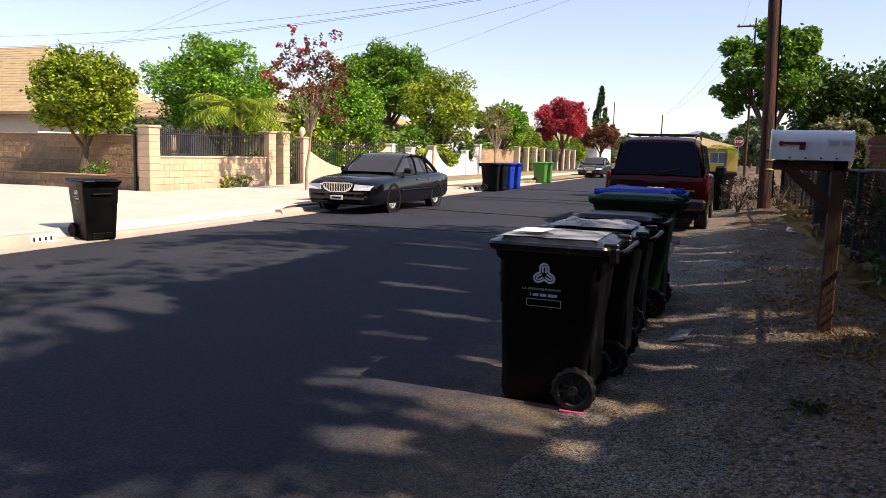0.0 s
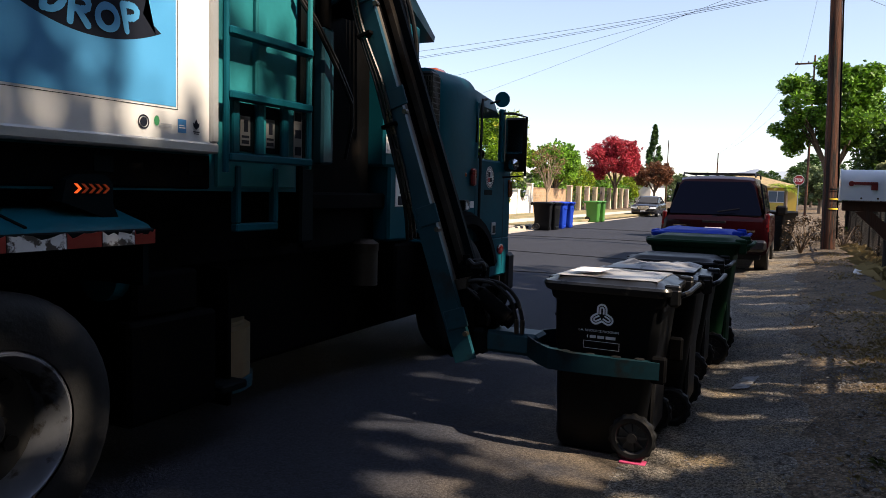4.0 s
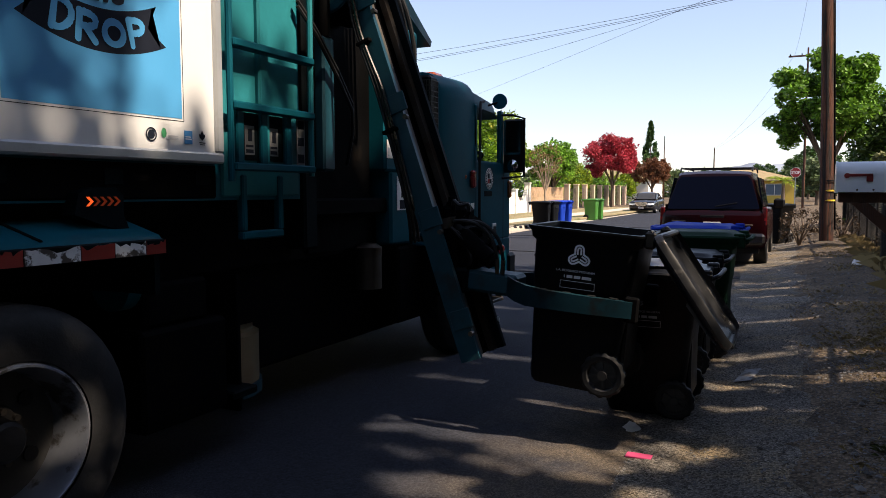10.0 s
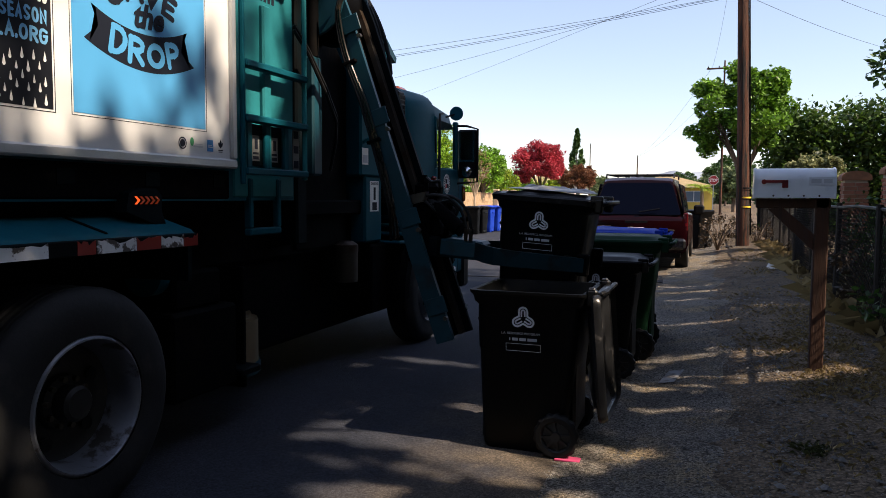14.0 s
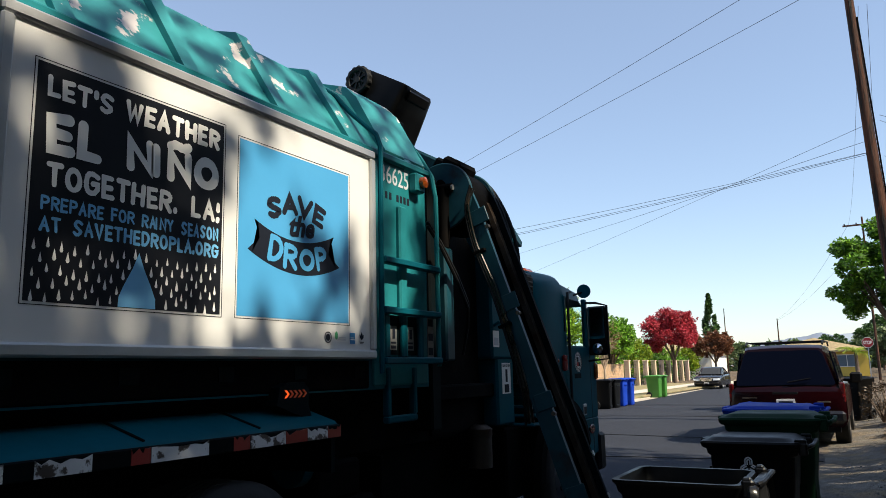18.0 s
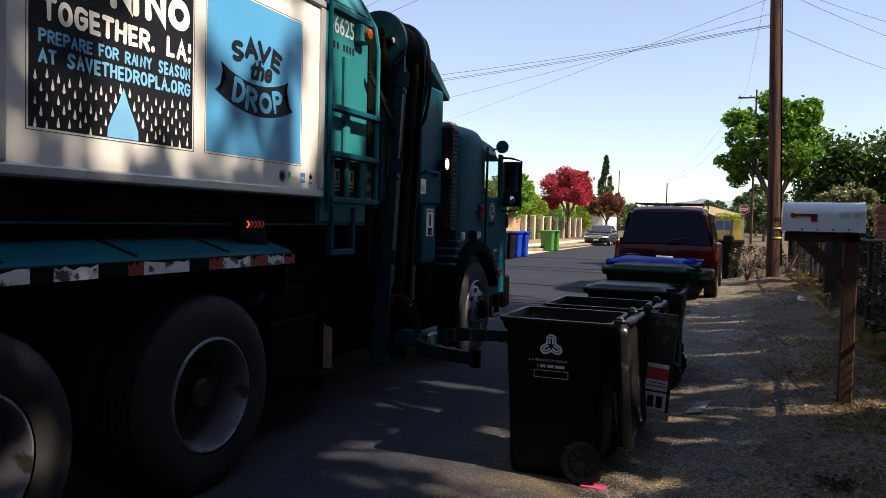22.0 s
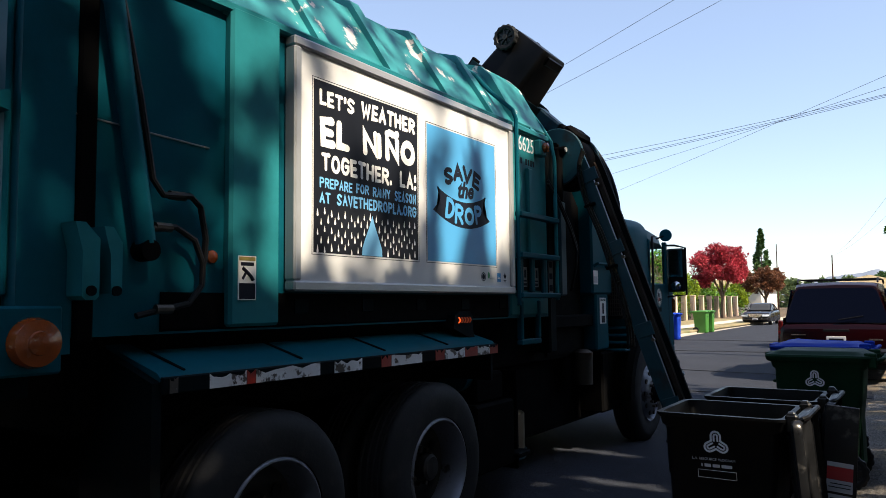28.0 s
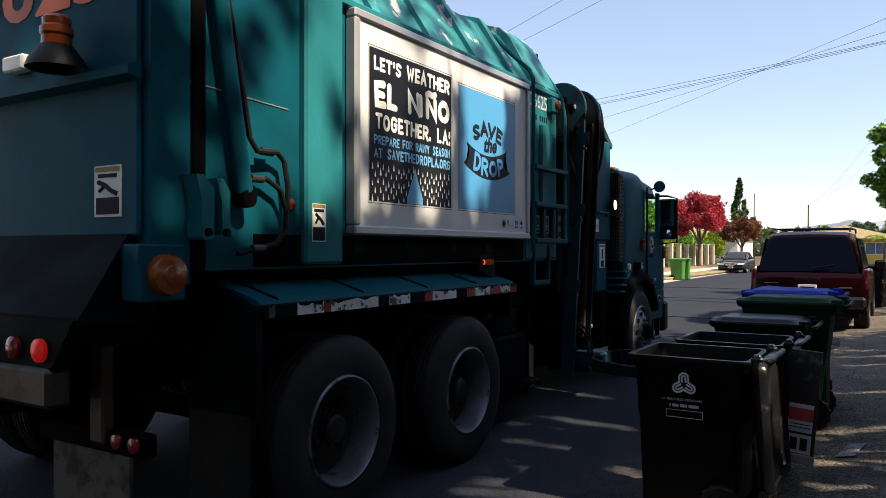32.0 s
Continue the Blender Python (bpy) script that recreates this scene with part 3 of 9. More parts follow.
slab_field("driveway", -15.25, -9.55, -6.0, 16.3, 3, 9, 0.155, CONCRETE)
slab_field("driveway_court", -26.0, -15.25, 2.0, 16.3, 4, 5, 0.157, CONCRETE)
slab_field("pavement", -12.2, -10.9, 16.35, 64.0, 1, 32, 0.155, CONCRETE)
slab_field("driveway_gate", -15.2, -12.25, 23.0, 26.5, 1, 2, 0.156, CONCRETE)
slab_field("driveway_apron", -10.85, -9.75, 23.0, 27.0, 1, 2, 0.152, CONCRETE)
solid("lawn_strip", Shape().box(-10.85, -9.66, 28.0, 63.0, 0.05, 0.150, 0.02), LAWN, kind="structure")
solid("lawn_front", Shape().box(-15.2, -12.25, 26.6, 63.0, 0.05, 0.152, 0.02), LAWN, kind="structure")
solid("pavement_edge", Shape().box(-15.2, -12.25, 16.35, 22.95, 0.05, 0.153, 0.02), CONCRETE, kind="structure")
solid("gravel_shoulder", Shape().add([(-0.90 + 0.16 * noise.noise((3, y * 1.9, 1)), y, -0.004) for y in np.arange(-6, 30.01, 0.5)] + [(-0.68 + 0.05 * noise.noise((5, y * 1.7, 1)), y, 0.010) for y in np.arange(-6, 30.01, 0.5)] + [(-0.45, y, ground_z(-0.45, y) + 0.012) for y in np.arange(-6, 30.01, 0.5)] + [(-0.05, y, ground_z(-0.05, y) + 0.010) for y in np.arange(-6, 30.01, 0.5)] + [(0.32 + 0.12 * math.sin(y * 2.3), y, ground_z(0.3, y) - 0.015) for y in np.arange(-6, 30.01, 0.5)], [(r * 73 + i, (r + 1) * 73 + i, (r + 1) * 73 + i + 1, r * 73 + i + 1) for r in range(4) for i in range(72)]), GRAVEL_BED, kind="structure")


# ---- left side: walls, gates, houses ----
def block_wall(name, run, length, courses, start, bw, bh, bd, mat, cap=True, keep=None, label=""):
    """A wall of blocks along x or y from a start point (x, y, z); joints recessed."""
    top = thing(name, start, "", "", kind="structure")
    ax = 0 if run == "x" else 1
    def span(a, b, w0, w1, z0, z1, c=0.0):
        s = Shape()
        return s.box(a, b, w0, w1, z0, z1, c) if ax == 0 else s.box(w0, w1, a, b, z0, z1, c)
    part("mortar", span(0, length, -bd / 2 + 0.012, bd / 2 - 0.012, 0, courses * bh - 0.004), MORTAR, top)
    full, half = (span(-w / 2 + 0.005, w / 2 - 0.005, -bd / 2, bd / 2, 0.005, bh - 0.005, 0.008).mesh("block") for w in (bw, bw / 2))
    for me in (full, half):
        me.materials.append(mat)
    rng = random.Random(len(name) + courses)
    for c in range(courses):
        u = 0.0
        if c % 2:
            part("block", half, mat, top, at=pose(*((bw / 4, 0) if ax == 0 else (0, bw / 4)), c * bh))
            u = bw / 2
        while u < length - 0.01:
            w = bw if u + bw <= length + 0.01 else bw / 2
            mid, off = u + w / 2, rng.uniform(-0.004, 0.004)
            part("block", full if w == bw else half, mat, top, at=pose(*((mid, off) if ax == 0 else (off, mid)), c * bh))
            u += w
    if cap:
        part("coping", span(-0.02, length + 0.02, -bd / 2 - 0.03, bd / 2 + 0.03, courses * bh, courses * bh + 0.05, 0.012), mat, top)
    return top


def pillar(name, x, y, h, w, mat, courses, globe=False, label=""):
    top = thing(name, (x, y, 0.12), "", "", kind="structure")
    bh = h / courses
    part("core", Shape().box(-w / 2 + 0.012, w / 2 - 0.012, -w / 2 + 0.012, w / 2 - 0.012, 0, h - 0.01), MORTAR, top)
    me = Shape().box(-w / 2, w / 2, -w / 2, w / 2, 0.005, bh - 0.005, 0.008).mesh("block")
    me.materials.append(mat)
    for c in range(courses):
        part("block", me, mat, top, at=pose(0, 0, c * bh, 0, 0, 90 * (c % 4)))
    part("cap", Shape().box(-w / 2 - 0.04, w / 2 + 0.04, -w / 2 - 0.04, w / 2 + 0.04, h, h + 0.07, 0.02), mat, top)
    if globe:
        part("lantern", Shape().lathe([(0.02, h + 0.07), (0.06, h + 0.12), (0.11, h + 0.2), (0.12, h + 0.3), (0.08, h + 0.4), (0.02, h + 0.44)], (0, 0, 0), "z", 12, True), CREAM, top)
    return top


block_wall("wall_low", "x", 10.4, 2, (-26.4, 16.75, 0.12), 0.40, 0.19, 0.2, SPLIT)
solid("planting_bed", Shape().box(-26.4, -16.0, 16.86, 18.1, 0.1, 0.47, 0.02), LAWN, kind="structure")
block_wall("wall_brown", "x", 10.4, 8, (-26.4, 18.2, 0.15), 0.40, 0.195, 0.2, SPLIT)
solid("gate_post", Shape().box(-15.98, -15.90, 16.5, 16.58, 0.1, 1.82, 0.01), IRON, kind="structure")
pillar("pillar_corner", -15.5, 16.62, 1.82, 0.42, TAN, 9)
block_wall("wall_tan", "y", 5.2, 5, (-15.5, 16.9, 0.12), 0.40, 0.195, 0.2, TAN)
pillar("pillar_mid", -15.5, 22.35, 1.85, 0.42, TAN, 9)
pillar("pillar_gate", -15.5, 23.25, 1.88, 0.40, TAN, 9)
flare = Shape()
flare_ys = [-6 + 0.5 * i for i in range(45)]
flare.v = [(kerb_x(y) - 0.165, y, (0.028 if 8.0 <= y <= 14.0 else 0.142)) for y in flare_ys] + [(-9.56, y, 0.156) for y in flare_ys]
flare.f = [(i, 45 + i, 46 + i, i + 1) for i in range(44)]
solid("driveway_flare", flare, CONCRETE, kind="structure", fix=False)
pillar("pillar_gate_far", -15.5, 24.6, 1.72, 0.36, STUCCO, 3, True)


def iron_fence(name, x, y0, y1, z0, z1, step=0.13, label="black wrought iron fence panel on a block wall", rail=0.02, spear=True):
    top = thing(name, (x, (y0 + y1) / 2, z0), label, "fence")
    m = (y0 + y1) / 2
    for z in (0.06, (z1 - z0) * 0.82):
        part("rail", Shape().box(-rail, rail, y0 - m, y1 - m, z - 0.02, z + 0.02), IRON, top)
    bar = Shape().box(-0.011, 0.011, -0.011, 0.011, 0, z1 - z0 - 0.06)
    if spear:
        bar.loft([[(-0.011, -0.011, z1 - z0 - 0.06), (0.011, -0.011, z1 - z0 - 0.06), (0.011, 0.011, z1 - z0 - 0.06), (-0.011, 0.011, z1 - z0 - 0.06)], [(-0.001, -0.001, z1 - z0), (0.001, -0.001, z1 - z0), (0.001, 0.001, z1 - z0), (-0.001, 0.001, z1 - z0)]])
    me = bar.mesh("bar", False)
    me.materials.append(IRON)
    y = y0
    while y < y1:
        part("bar", me, IRON, top, at=pose(0, y - m, 0))
        y += step
    return top


iron_fence("iron_fence", -15.5, 16.9, 22.1, 1.12, 1.95, 0.085)
iron_fence("iron_gate", -15.5, 23.44, 24.41, 0.14, 1.75, 0.12, "black wrought iron gate between two pillars")


def scallop_wall(name, y0, y1, h0, hm, h1, mat, thick=0.22, z=0.12):
    """A stucco wall whose top sags between its ends."""
    n = 18
    poly = [(y0, z - 0.1)] + [(y0 + (y1 - y0) * i / n, z + (h0 + (h1 - h0) * i / n) - (((h0 + h1) / 2 - hm) * (1 - (2 * i / n - 1) ** 2))) for i in range(n + 1)] + [(y1, z - 0.1)]
    solid(name, Shape().prism(poly, "x", -15.5 - thick / 2, -15.5 + thick / 2), mat, kind="structure")


scallop_wall("wall_salmon", 24.8, 32.2, 1.35, 0.55, 1.55, STUCCO)
scallop_wall("wall_scallop", 32.6, 34.5, 1.3, 0.9, 1.3, WHITE_STUCCO)
scallop_wall("wall_scallop_mid", 34.9, 37.4, 1.3, 0.6, 1.45, WHITE_STUCCO)
scallop_wall("wall_scallop_far", 37.9, 42.7, 1.5, 0.5, 1.3, WHITE_STUCCO)
scallop_wall("wall_scallop_end", 43.1, 45.2, 1.3, 0.7, 1.75, WHITE_STUCCO)
for k, (y, h, mat) in enumerate(((32.4, 1.62, WHITE_STUCCO), (34.7, 1.5, WHITE_STUCCO), (37.65, 1.62, STUCCO), (42.9, 1.45, WHITE_STUCCO), (45.4, 1.85, WHITE_STUCCO))):
    pillar("pillar_scallop", -15.5, y, h, 0.36, mat, 3)
block_wall("wall_block_far", "y", 7.6, 8, (-15.5, 45.7, 0.12), 0.40, 0.2, 0.2, SPLIT)
for k in range(9):
    pillar("pillar_far", -15.5, 54.6 + 2.6 * k, 1.85, 0.36, TAN if k % 2 else STUCCO, 3)
for k in range(8):
    iron_fence("iron_fence", -15.5, 54.85 + 2.6 * k, 56.95 + 2.6 * k, 0.13, 1.8, 0.3, "black iron fence panel between pillars", spear=False)
for k, y in enumerate((25.0, 28.5, 32.8, 38.2)):
    iron_fence("iron_fence", -15.72, y, y + 3.2, 0.10, 1.95, 0.16, "thin black iron fence above a stucco wall", spear=False)


def hip_house(name, x0, x1, y0, y1, wall_h, roof_h, over, wall, roof, label, windows=(), z=0.1, ridge="x"):
    """A low house with a hipped shingle roof laid in courses."""
    top = thing(name, ((x0 + x1) / 2, (y0 + y1) / 2, z), label, "house")
    hx, hy = (x1 - x0) / 2, (y1 - y0) / 2
    part("wall", Shape().box(-hx, hx, -hy, hy, 0, wall_h), wall, top)
    ex, ey = hx + over, hy + over
    ins = min(ex, ey)
    s = Shape()
    n = 24
    s.loft([[(-ex, -ey, wall_h - 0.12), (ex, -ey, wall_h - 0.12), (ex, ey, wall_h - 0.12), (-ex, ey, wall_h - 0.12)], [(-ex, -ey, wall_h - 0.03), (ex, -ey, wall_h - 0.03), (ex, ey, wall_h - 0.03), (-ex, ey, wall_h - 0.03)], [(-ex + ins - 0.02, -ey + ins - 0.02, wall_h + roof_h - 0.03), (ex - ins + 0.02, -ey + ins - 0.02, wall_h + roof_h - 0.03), (ex - ins + 0.02, ey - ins + 0.02, wall_h + roof_h - 0.03), (-ex + ins - 0.02, ey - ins + 0.02, wall_h + roof_h - 0.03)]])
    cover = part("roof", s, roof, top, smooth=False)
    for k in range(n):
        a, b = k / n, (k + 1) / n
        def ring(q, lift):
            return [(-ex + ins * q, -ey + ins * q, wall_h + roof_h * q + lift), (ex - ins * q, -ey + ins * q, wall_h + roof_h * q + lift), (ex - ins * q, ey - ins * q, wall_h + roof_h * q + lift), (-ex + ins * q, ey - ins * q, wall_h + roof_h * q + lift)]
        part("shingle_course", Shape().loft([ring(a, -0.02), ring(a, 0.018), ring(b, 0.0)], False, False), roof, cover, smooth=False, fix=False)
    for side, u, z0, w, h in windows:
        if side == "front":
            fr = Shape().box(u - w / 2 - 0.07, u + w / 2 + 0.07, -hy - 0.05, -hy + 0.02, z0 - 0.07, z0 + h + 0.07, 0.01)
            pa = Shape().box(u - w / 2, u - 0.03, -hy - 0.065, -hy - 0.045, z0, z0 + h).box(u + 0.03, u + w / 2, -hy - 0.065, -hy - 0.045, z0, z0 + h)
        else:
            fr = Shape().box(hx - 0.02, hx + 0.05, u - w / 2 - 0.07, u + w / 2 + 0.07, z0 - 0.07, z0 + h + 0.07, 0.01)
            pa = Shape().box(hx + 0.045, hx + 0.065, u - w / 2, u - 0.03, z0, z0 + h).box(hx + 0.045, hx + 0.065, u + 0.03, u + w / 2, z0, z0 + h)
        win = part("window", fr, WHITE_STUCCO, top)
        part("pane", pa, PALE_GLASS, win)
    return top


hip_house("house", -62.0, -31.0, 26.0, 36.0, 2.75, 3.9, 0.7, CREAM, SHINGLE, "single-storey cream stucco house with a tan shingle hip roof", (("side", -2.0, 1.0, 1.4, 1.1), ("front", 3.5, 1.0, 1.5, 1.1)))
hip_house("house", -30.9, -20.5, 29.0, 40.0, 2.7, 1.9, 0.6, CREAM, SHINGLE, "low wing of a cream stucco house with tan shingles", (("front", 0.5, 1.0, 1.4, 1.0),))
hip_house("house", -31.0, -22.0, 48.0, 58.0, 2.8, 1.6, 0.5, WHITE_STUCCO, SHINGLE, "white stucco house behind tall garden trees", (("side", 0.0, 1.0, 1.5, 1.1),))
hip_house("house", -10.0, 0.0, 86.0, 98.0, 2.6, 1.5, 0.6, YELLOW_WALL, SHINGLE, "yellow stucco house with a hip roof at the corner", (("front", 3.1, 1.0, 1.7, 1.1), ("front", -1.2, 0.9, 1.6, 1.1)))
hip_house("house", -24.0, -15.0, 86.0, 96.0, 2.9, 1.3, 0.5, WHITE_STUCCO, SHINGLE, "white stucco house at the far end of the street", (("front", 2.0, 1.0, 1.4, 1.1),))

# far hills, a plain distant shape, haze put into the pale bluish colour
s = Shape()
rng = random.Random(3)
ridge = []
for i in range(61):
    u = i / 60
    x = -1500 + 3000 * u
    h = 30 + 38 * max(0, noise.noise((u * 5.0, 0, 0)) + 0.35) + 10 * noise.noise((u * 22, 1, 0))
    if -140 < x + 80 < 260:
        h += 34 * math.exp(-((x + 10) / 110) ** 2)
    ridge.append((x, 2300 - 120 * math.sin(u * 3.1), max(14, h)))
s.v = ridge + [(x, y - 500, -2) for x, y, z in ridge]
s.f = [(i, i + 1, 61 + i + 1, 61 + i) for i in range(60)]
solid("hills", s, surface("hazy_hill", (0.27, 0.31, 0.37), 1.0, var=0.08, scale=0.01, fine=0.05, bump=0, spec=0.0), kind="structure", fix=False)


# ---- refuse bins ----
def rounded(hx0, hx1, hy, z, r=0.05, n=4):
    """A ring of a rounded rectangle from hx0 to hx1, half width hy."""
    pts = []
    for cx, cy, a0 in ((hx1 - r, hy - r, 0), (hx0 + r, hy - r, 90), (hx0 + r, -hy + r, 180), (hx1 - r, -hy + r, 270)):
        for i in range(n + 1):
            w = radians(a0 + 90 * i / n)
            pts.append((cx + r * math.cos(w), cy + r * math.sin(w), z))
    return pts


def emblem(scale=1.0):
    """Three rounded lobes, as striped strokes, in the xz plane facing -y."""
    s = Shape()
    for k in range(3):
        a = radians(90 + 120 * k)
        for r0, w in ((0.0215, 0.0095), (0.0085, 0.0085)):
            pts = []
            for q, e in [(0.010, r0)] + [(0.036 + r0 * math.cos(radians(u)), r0 * math.sin(radians(u))) for u in range(90, -91, -18)] + [(0.010, -r0)]:
                pts.append((scale * (q * math.cos(a) - e * math.sin(a)), 0, scale * (q * math.sin(a) + e * math.cos(a))))
            for p, q in zip(pts, pts[1:]):
                d = Vector(q) - Vector(p)
                nrm = Vector((-d.z, 0, d.x)).normalized() * w * scale / 2
                s.add([Vector(p) + nrm, Vector(q) + nrm, Vector(q) - nrm, Vector(p) - nrm], [(0, 1, 2, 3)])
    return s


def bin_wheel_shapes():
    n = 56
    rings = []
    for r, h in ((0.088, -0.028), (0.110, -0.030), (0.121, -0.020), (0.121, 0.020), (0.110, 0.030), (0.088, 0.028)):
        rings.append([((r + (0.007 if r > 0.115 and i % 4 < 2 else 0)) * math.cos(2 * math.pi * i / n), h, (r + (0.007 if r > 0.115 and i % 4 < 2 else 0)) * math.sin(2 * math.pi * i / n)) for i in range(n)])
    tyre = Shape().loft(rings, True, False)
    disc = Shape().lathe([(0.010, -0.030), (0.026, -0.030), (0.030, -0.010), (0.076, -0.004), (0.080, -0.016), (0.090, -0.024), (0.090, 0.02), (0.02, 0.02)], (0, 0, 0), "y", 26, True)
    spoke = Shape().loft([[(0.025, y, e) for e, y in ((-0.008, -0.020), (0.008, -0.020), (0.008, 0.0), (-0.008, 0.0))], [(0.084, y, e) for e, y in ((-0.006, -0.018), (0.006, -0.018), (0.006, 0.0), (-0.006, 0.0))]])
    return tyre.mesh("tyre"), disc.mesh("hub"), spoke.mesh("spoke")


TYRE_ME, HUB_ME, SPOKE_ME = bin_wheel_shapes()
TYRE_ME.materials.append(RUBBER)
HUB_ME.materials.append(BIN_WHEEL)
SPOKE_ME.materials.append(BIN_WHEEL)


def wheelie_bin(at, label, body_mat, lid_mat, k=1.0, lid_open=0.0, print_mat=GREY_DECAL, side=-1, group="kerbside bins", warp=0.0, far=False, worn=None):
    """A two-wheeled bin: front at -x, wheels and lid hinge at +x. k: size against the common one."""
    top = thing("wheelie_bin", at, label, "bin", group)
    K = Matrix.Scale(k, 4)
    # body: tapering tub with an inner wall
    levels = [(0.004, -0.255, 0.20, 0.225), (0.03, -0.268, 0.215, 0.235), (0.25, -0.275, 0.235, 0.25), (0.58, -0.284, 0.270, 0.268), (0.60, -0.290, 0.275, 0.274), (0.845, -0.293, 0.297, 0.288), (0.862, -0.312, 0.318, 0.300), (0.895, -0.318, 0.328, 0.305), (0.915, -0.335, 0.335, 0.318), (0.928, -0.335, 0.335, 0.318)]
    rings = [rounded(a, b, h, z) for z, a, b, h in levels]
    inner = [rounded(a + 0.03, b - 0.03, h - 0.03, z) for z, a, b, h in ((0.928, -0.335, 0.335, 0.318), (0.80, -0.305, 0.305, 0.290), (0.05, -0.245, 0.205, 0.235))]
    tub = part("body", Shape().loft(rings + inner, True, True), body_mat, top, at=K)
    part("front_step", Shape().box(-0.288, -0.26, -0.16, 0.16, 0.03, 0.12, 0.012), body_mat, tub)
    # rim bars, catch bar and back handle
    part("handle_bar", Shape().tube([(0.345, -0.25, 0.90), (0.405, -0.25, 0.93), (0.42, -0.22, 0.935), (0.42, 0.22, 0.935), (0.405, 0.25, 0.93), (0.345, 0.25, 0.90)], 0.015, 8), worn or body_mat, tub)
    for y in (-0.255, 0.255):
        part("hinge_lug", Shape().box(0.325, 0.385, y - 0.03, y + 0.03, 0.86, 0.955, 0.012), worn or body_mat, tub)
    part("catch_bar", Shape().tube([(-0.315, -0.15, 0.74), (-0.315, 0.15, 0.74)], 0.012, 8), body_mat, tub)
    part("back_panel", Shape().box(0.232, 0.262, -0.18, 0.18, 0.12, 0.62, 0.015), worn or body_mat, tub)
    part("axle", Shape().cyl((0.175, -0.30, 0.13), (0.175, 0.30, 0.13), 0.011, n=8), GRIME, top, at=K)
    for y in (-0.275, 0.275):
        wheel = new("wheel")
        wheel.parent, wheel.matrix_basis = top, K @ pose(0.175, y, 0.128, 0, 17 if y > 0 else -8, 0 if y < 0 else 180)
        part("tyre", TYRE_ME, RUBBER, wheel)
        part("hub", HUB_ME, BIN_WHEEL, wheel)
        for i in range(0 if far else 8):
            part("spoke", SPOKE_ME, BIN_WHEEL, wheel, at=pose(0, 0, 0, 0, 45 * i, 0))
    # lid on its hinge
    lid = new("lid")
    lid.parent = top
    lid.matrix_basis = K @ pose(0.362, 0, 0.945, 0, lid_open, 0)
    lv = [(-0.03, -0.712, -0.02, 0.325), (-0.004, -0.72, -0.015, 0.332), (0.010, -0.712, -0.022, 0.325), (0.015, -0.675, -0.05, 0.295), (0.034, -0.645, -0.08, 0.27), (0.040, -0.55, -0.16, 0.20)]
    shell = Shape()
    rr = [rounded(a, b, h, z, 0.06) for z, a, b, h in lv]
    if warp:
        rr = [[(x, y, z + warp * (0.5 * math.sin(x * 11 + y * 7) + 0.6 * math.cos(y * 13)) * (0.3 + abs(z) * 12)) for x, y, z in ring] for ring in rr]
    rr = [[(x, y, z - 0.012) for x, y, z in rounded(a + 0.01, b - 0.01, h - 0.01, z, 0.06)] for z, a, b, h in lv[::-1]] + rr
    shell.loft(rr, True, True)
    part("shell", shell, lid_mat, lid)
    part("grip", Shape().box(-0.745, -0.70, -0.12, 0.12, -0.012, 0.012, 0.008), lid_mat, lid)
    for y in (-0.255, 0.255):
        part("hinge", Shape().box(-0.06, 0.02, y - 0.024, y + 0.024, -0.012, 0.03, 0.008), lid_mat, lid)
    if not far:
        # emblem and printed lines on both sides
        for sgn in (-1, 1):
            def on_side(x, z):
                h = 0.272 + (z - 0.60) / 0.18 * 0.011
                return pose(x, sgn * (h + 0.004), z, 0 + (4 if sgn < 0 else -4), 0, 0 if sgn < 0 else 180)
            part("emblem", emblem(1.12), print_mat, tub, "three-lobed emblem in pale print", at=on_side(-0.02, 0.775))
            words = letters("L.A. RESOURCE PROGRAM", 0.019, 0.0, thick=0.0004)
            words.transform(pose(-0.128, 0, 0, 90, 0, 0))
            part("printed_line", words, DIM_DECAL, tub, at=on_side(-0.02, 0.684))
            rest = Shape()
            for a, b, z0, z1 in ((-0.080, -0.074, 0.6125, 0.629), (-0.064, -0.03, 0.6125, 0.629), (-0.022, 0.016, 0.6125, 0.629), (0.024, 0.078, 0.6125, 0.629)):
                rest.add([(a, 0, z0 - 0.62), (b, 0, z0 - 0.62), (b, 0, z1 - 0.62), (a, 0, z1 - 0.62)], [(0, 1, 2, 3)])
            part("printed_line", rest, DIM_DECAL, tub, at=on_side(-0.02, 0.656))
            box = Shape()
            for a, b, c, d in ((-0.10, 0.10, -0.022, -0.019), (-0.10, 0.10, 0.019, 0.022), (-0.10, -0.097, -0.022, 0.022), (0.097, 0.10, -0.022, 0.022)):
                box.add([(a, 0, c), (b, 0, c), (b, 0, d), (a, 0, d)], [(0, 1, 2, 3)])
            part("number_box", box, DIM_DECAL, tub, at=on_side(-0.02, 0.611))
    return top, lid


BIN_A, LID_A = wheelie_bin(pose(-0.905, 4.35, 0), "black plastic wheelie bin with a pale worn lid", BIN_BLACK, BIN_LID, worn=BIN_WORN)
BIN_B, LID_B = wheelie_bin(pose(-0.83, 5.12, 0), "black plastic wheelie bin with a warped crumpled lid", BIN_BLACK, BIN_LID, warp=0.05, worn=BIN_WORN)
BIN_C, LID_C = wheelie_bin(pose(-0.86, 6.33, 0), "black plastic wheelie bin with a glossy flat lid", BIN_BLACK, BIN_BLACK, worn=BIN_WORN)
BIN_D, LID_D = wheelie_bin(pose(-0.80, 7.12, 0), "large dark green wheelie bin beside the road edge", BIN_GREEN, BIN_GREEN, 1.13)
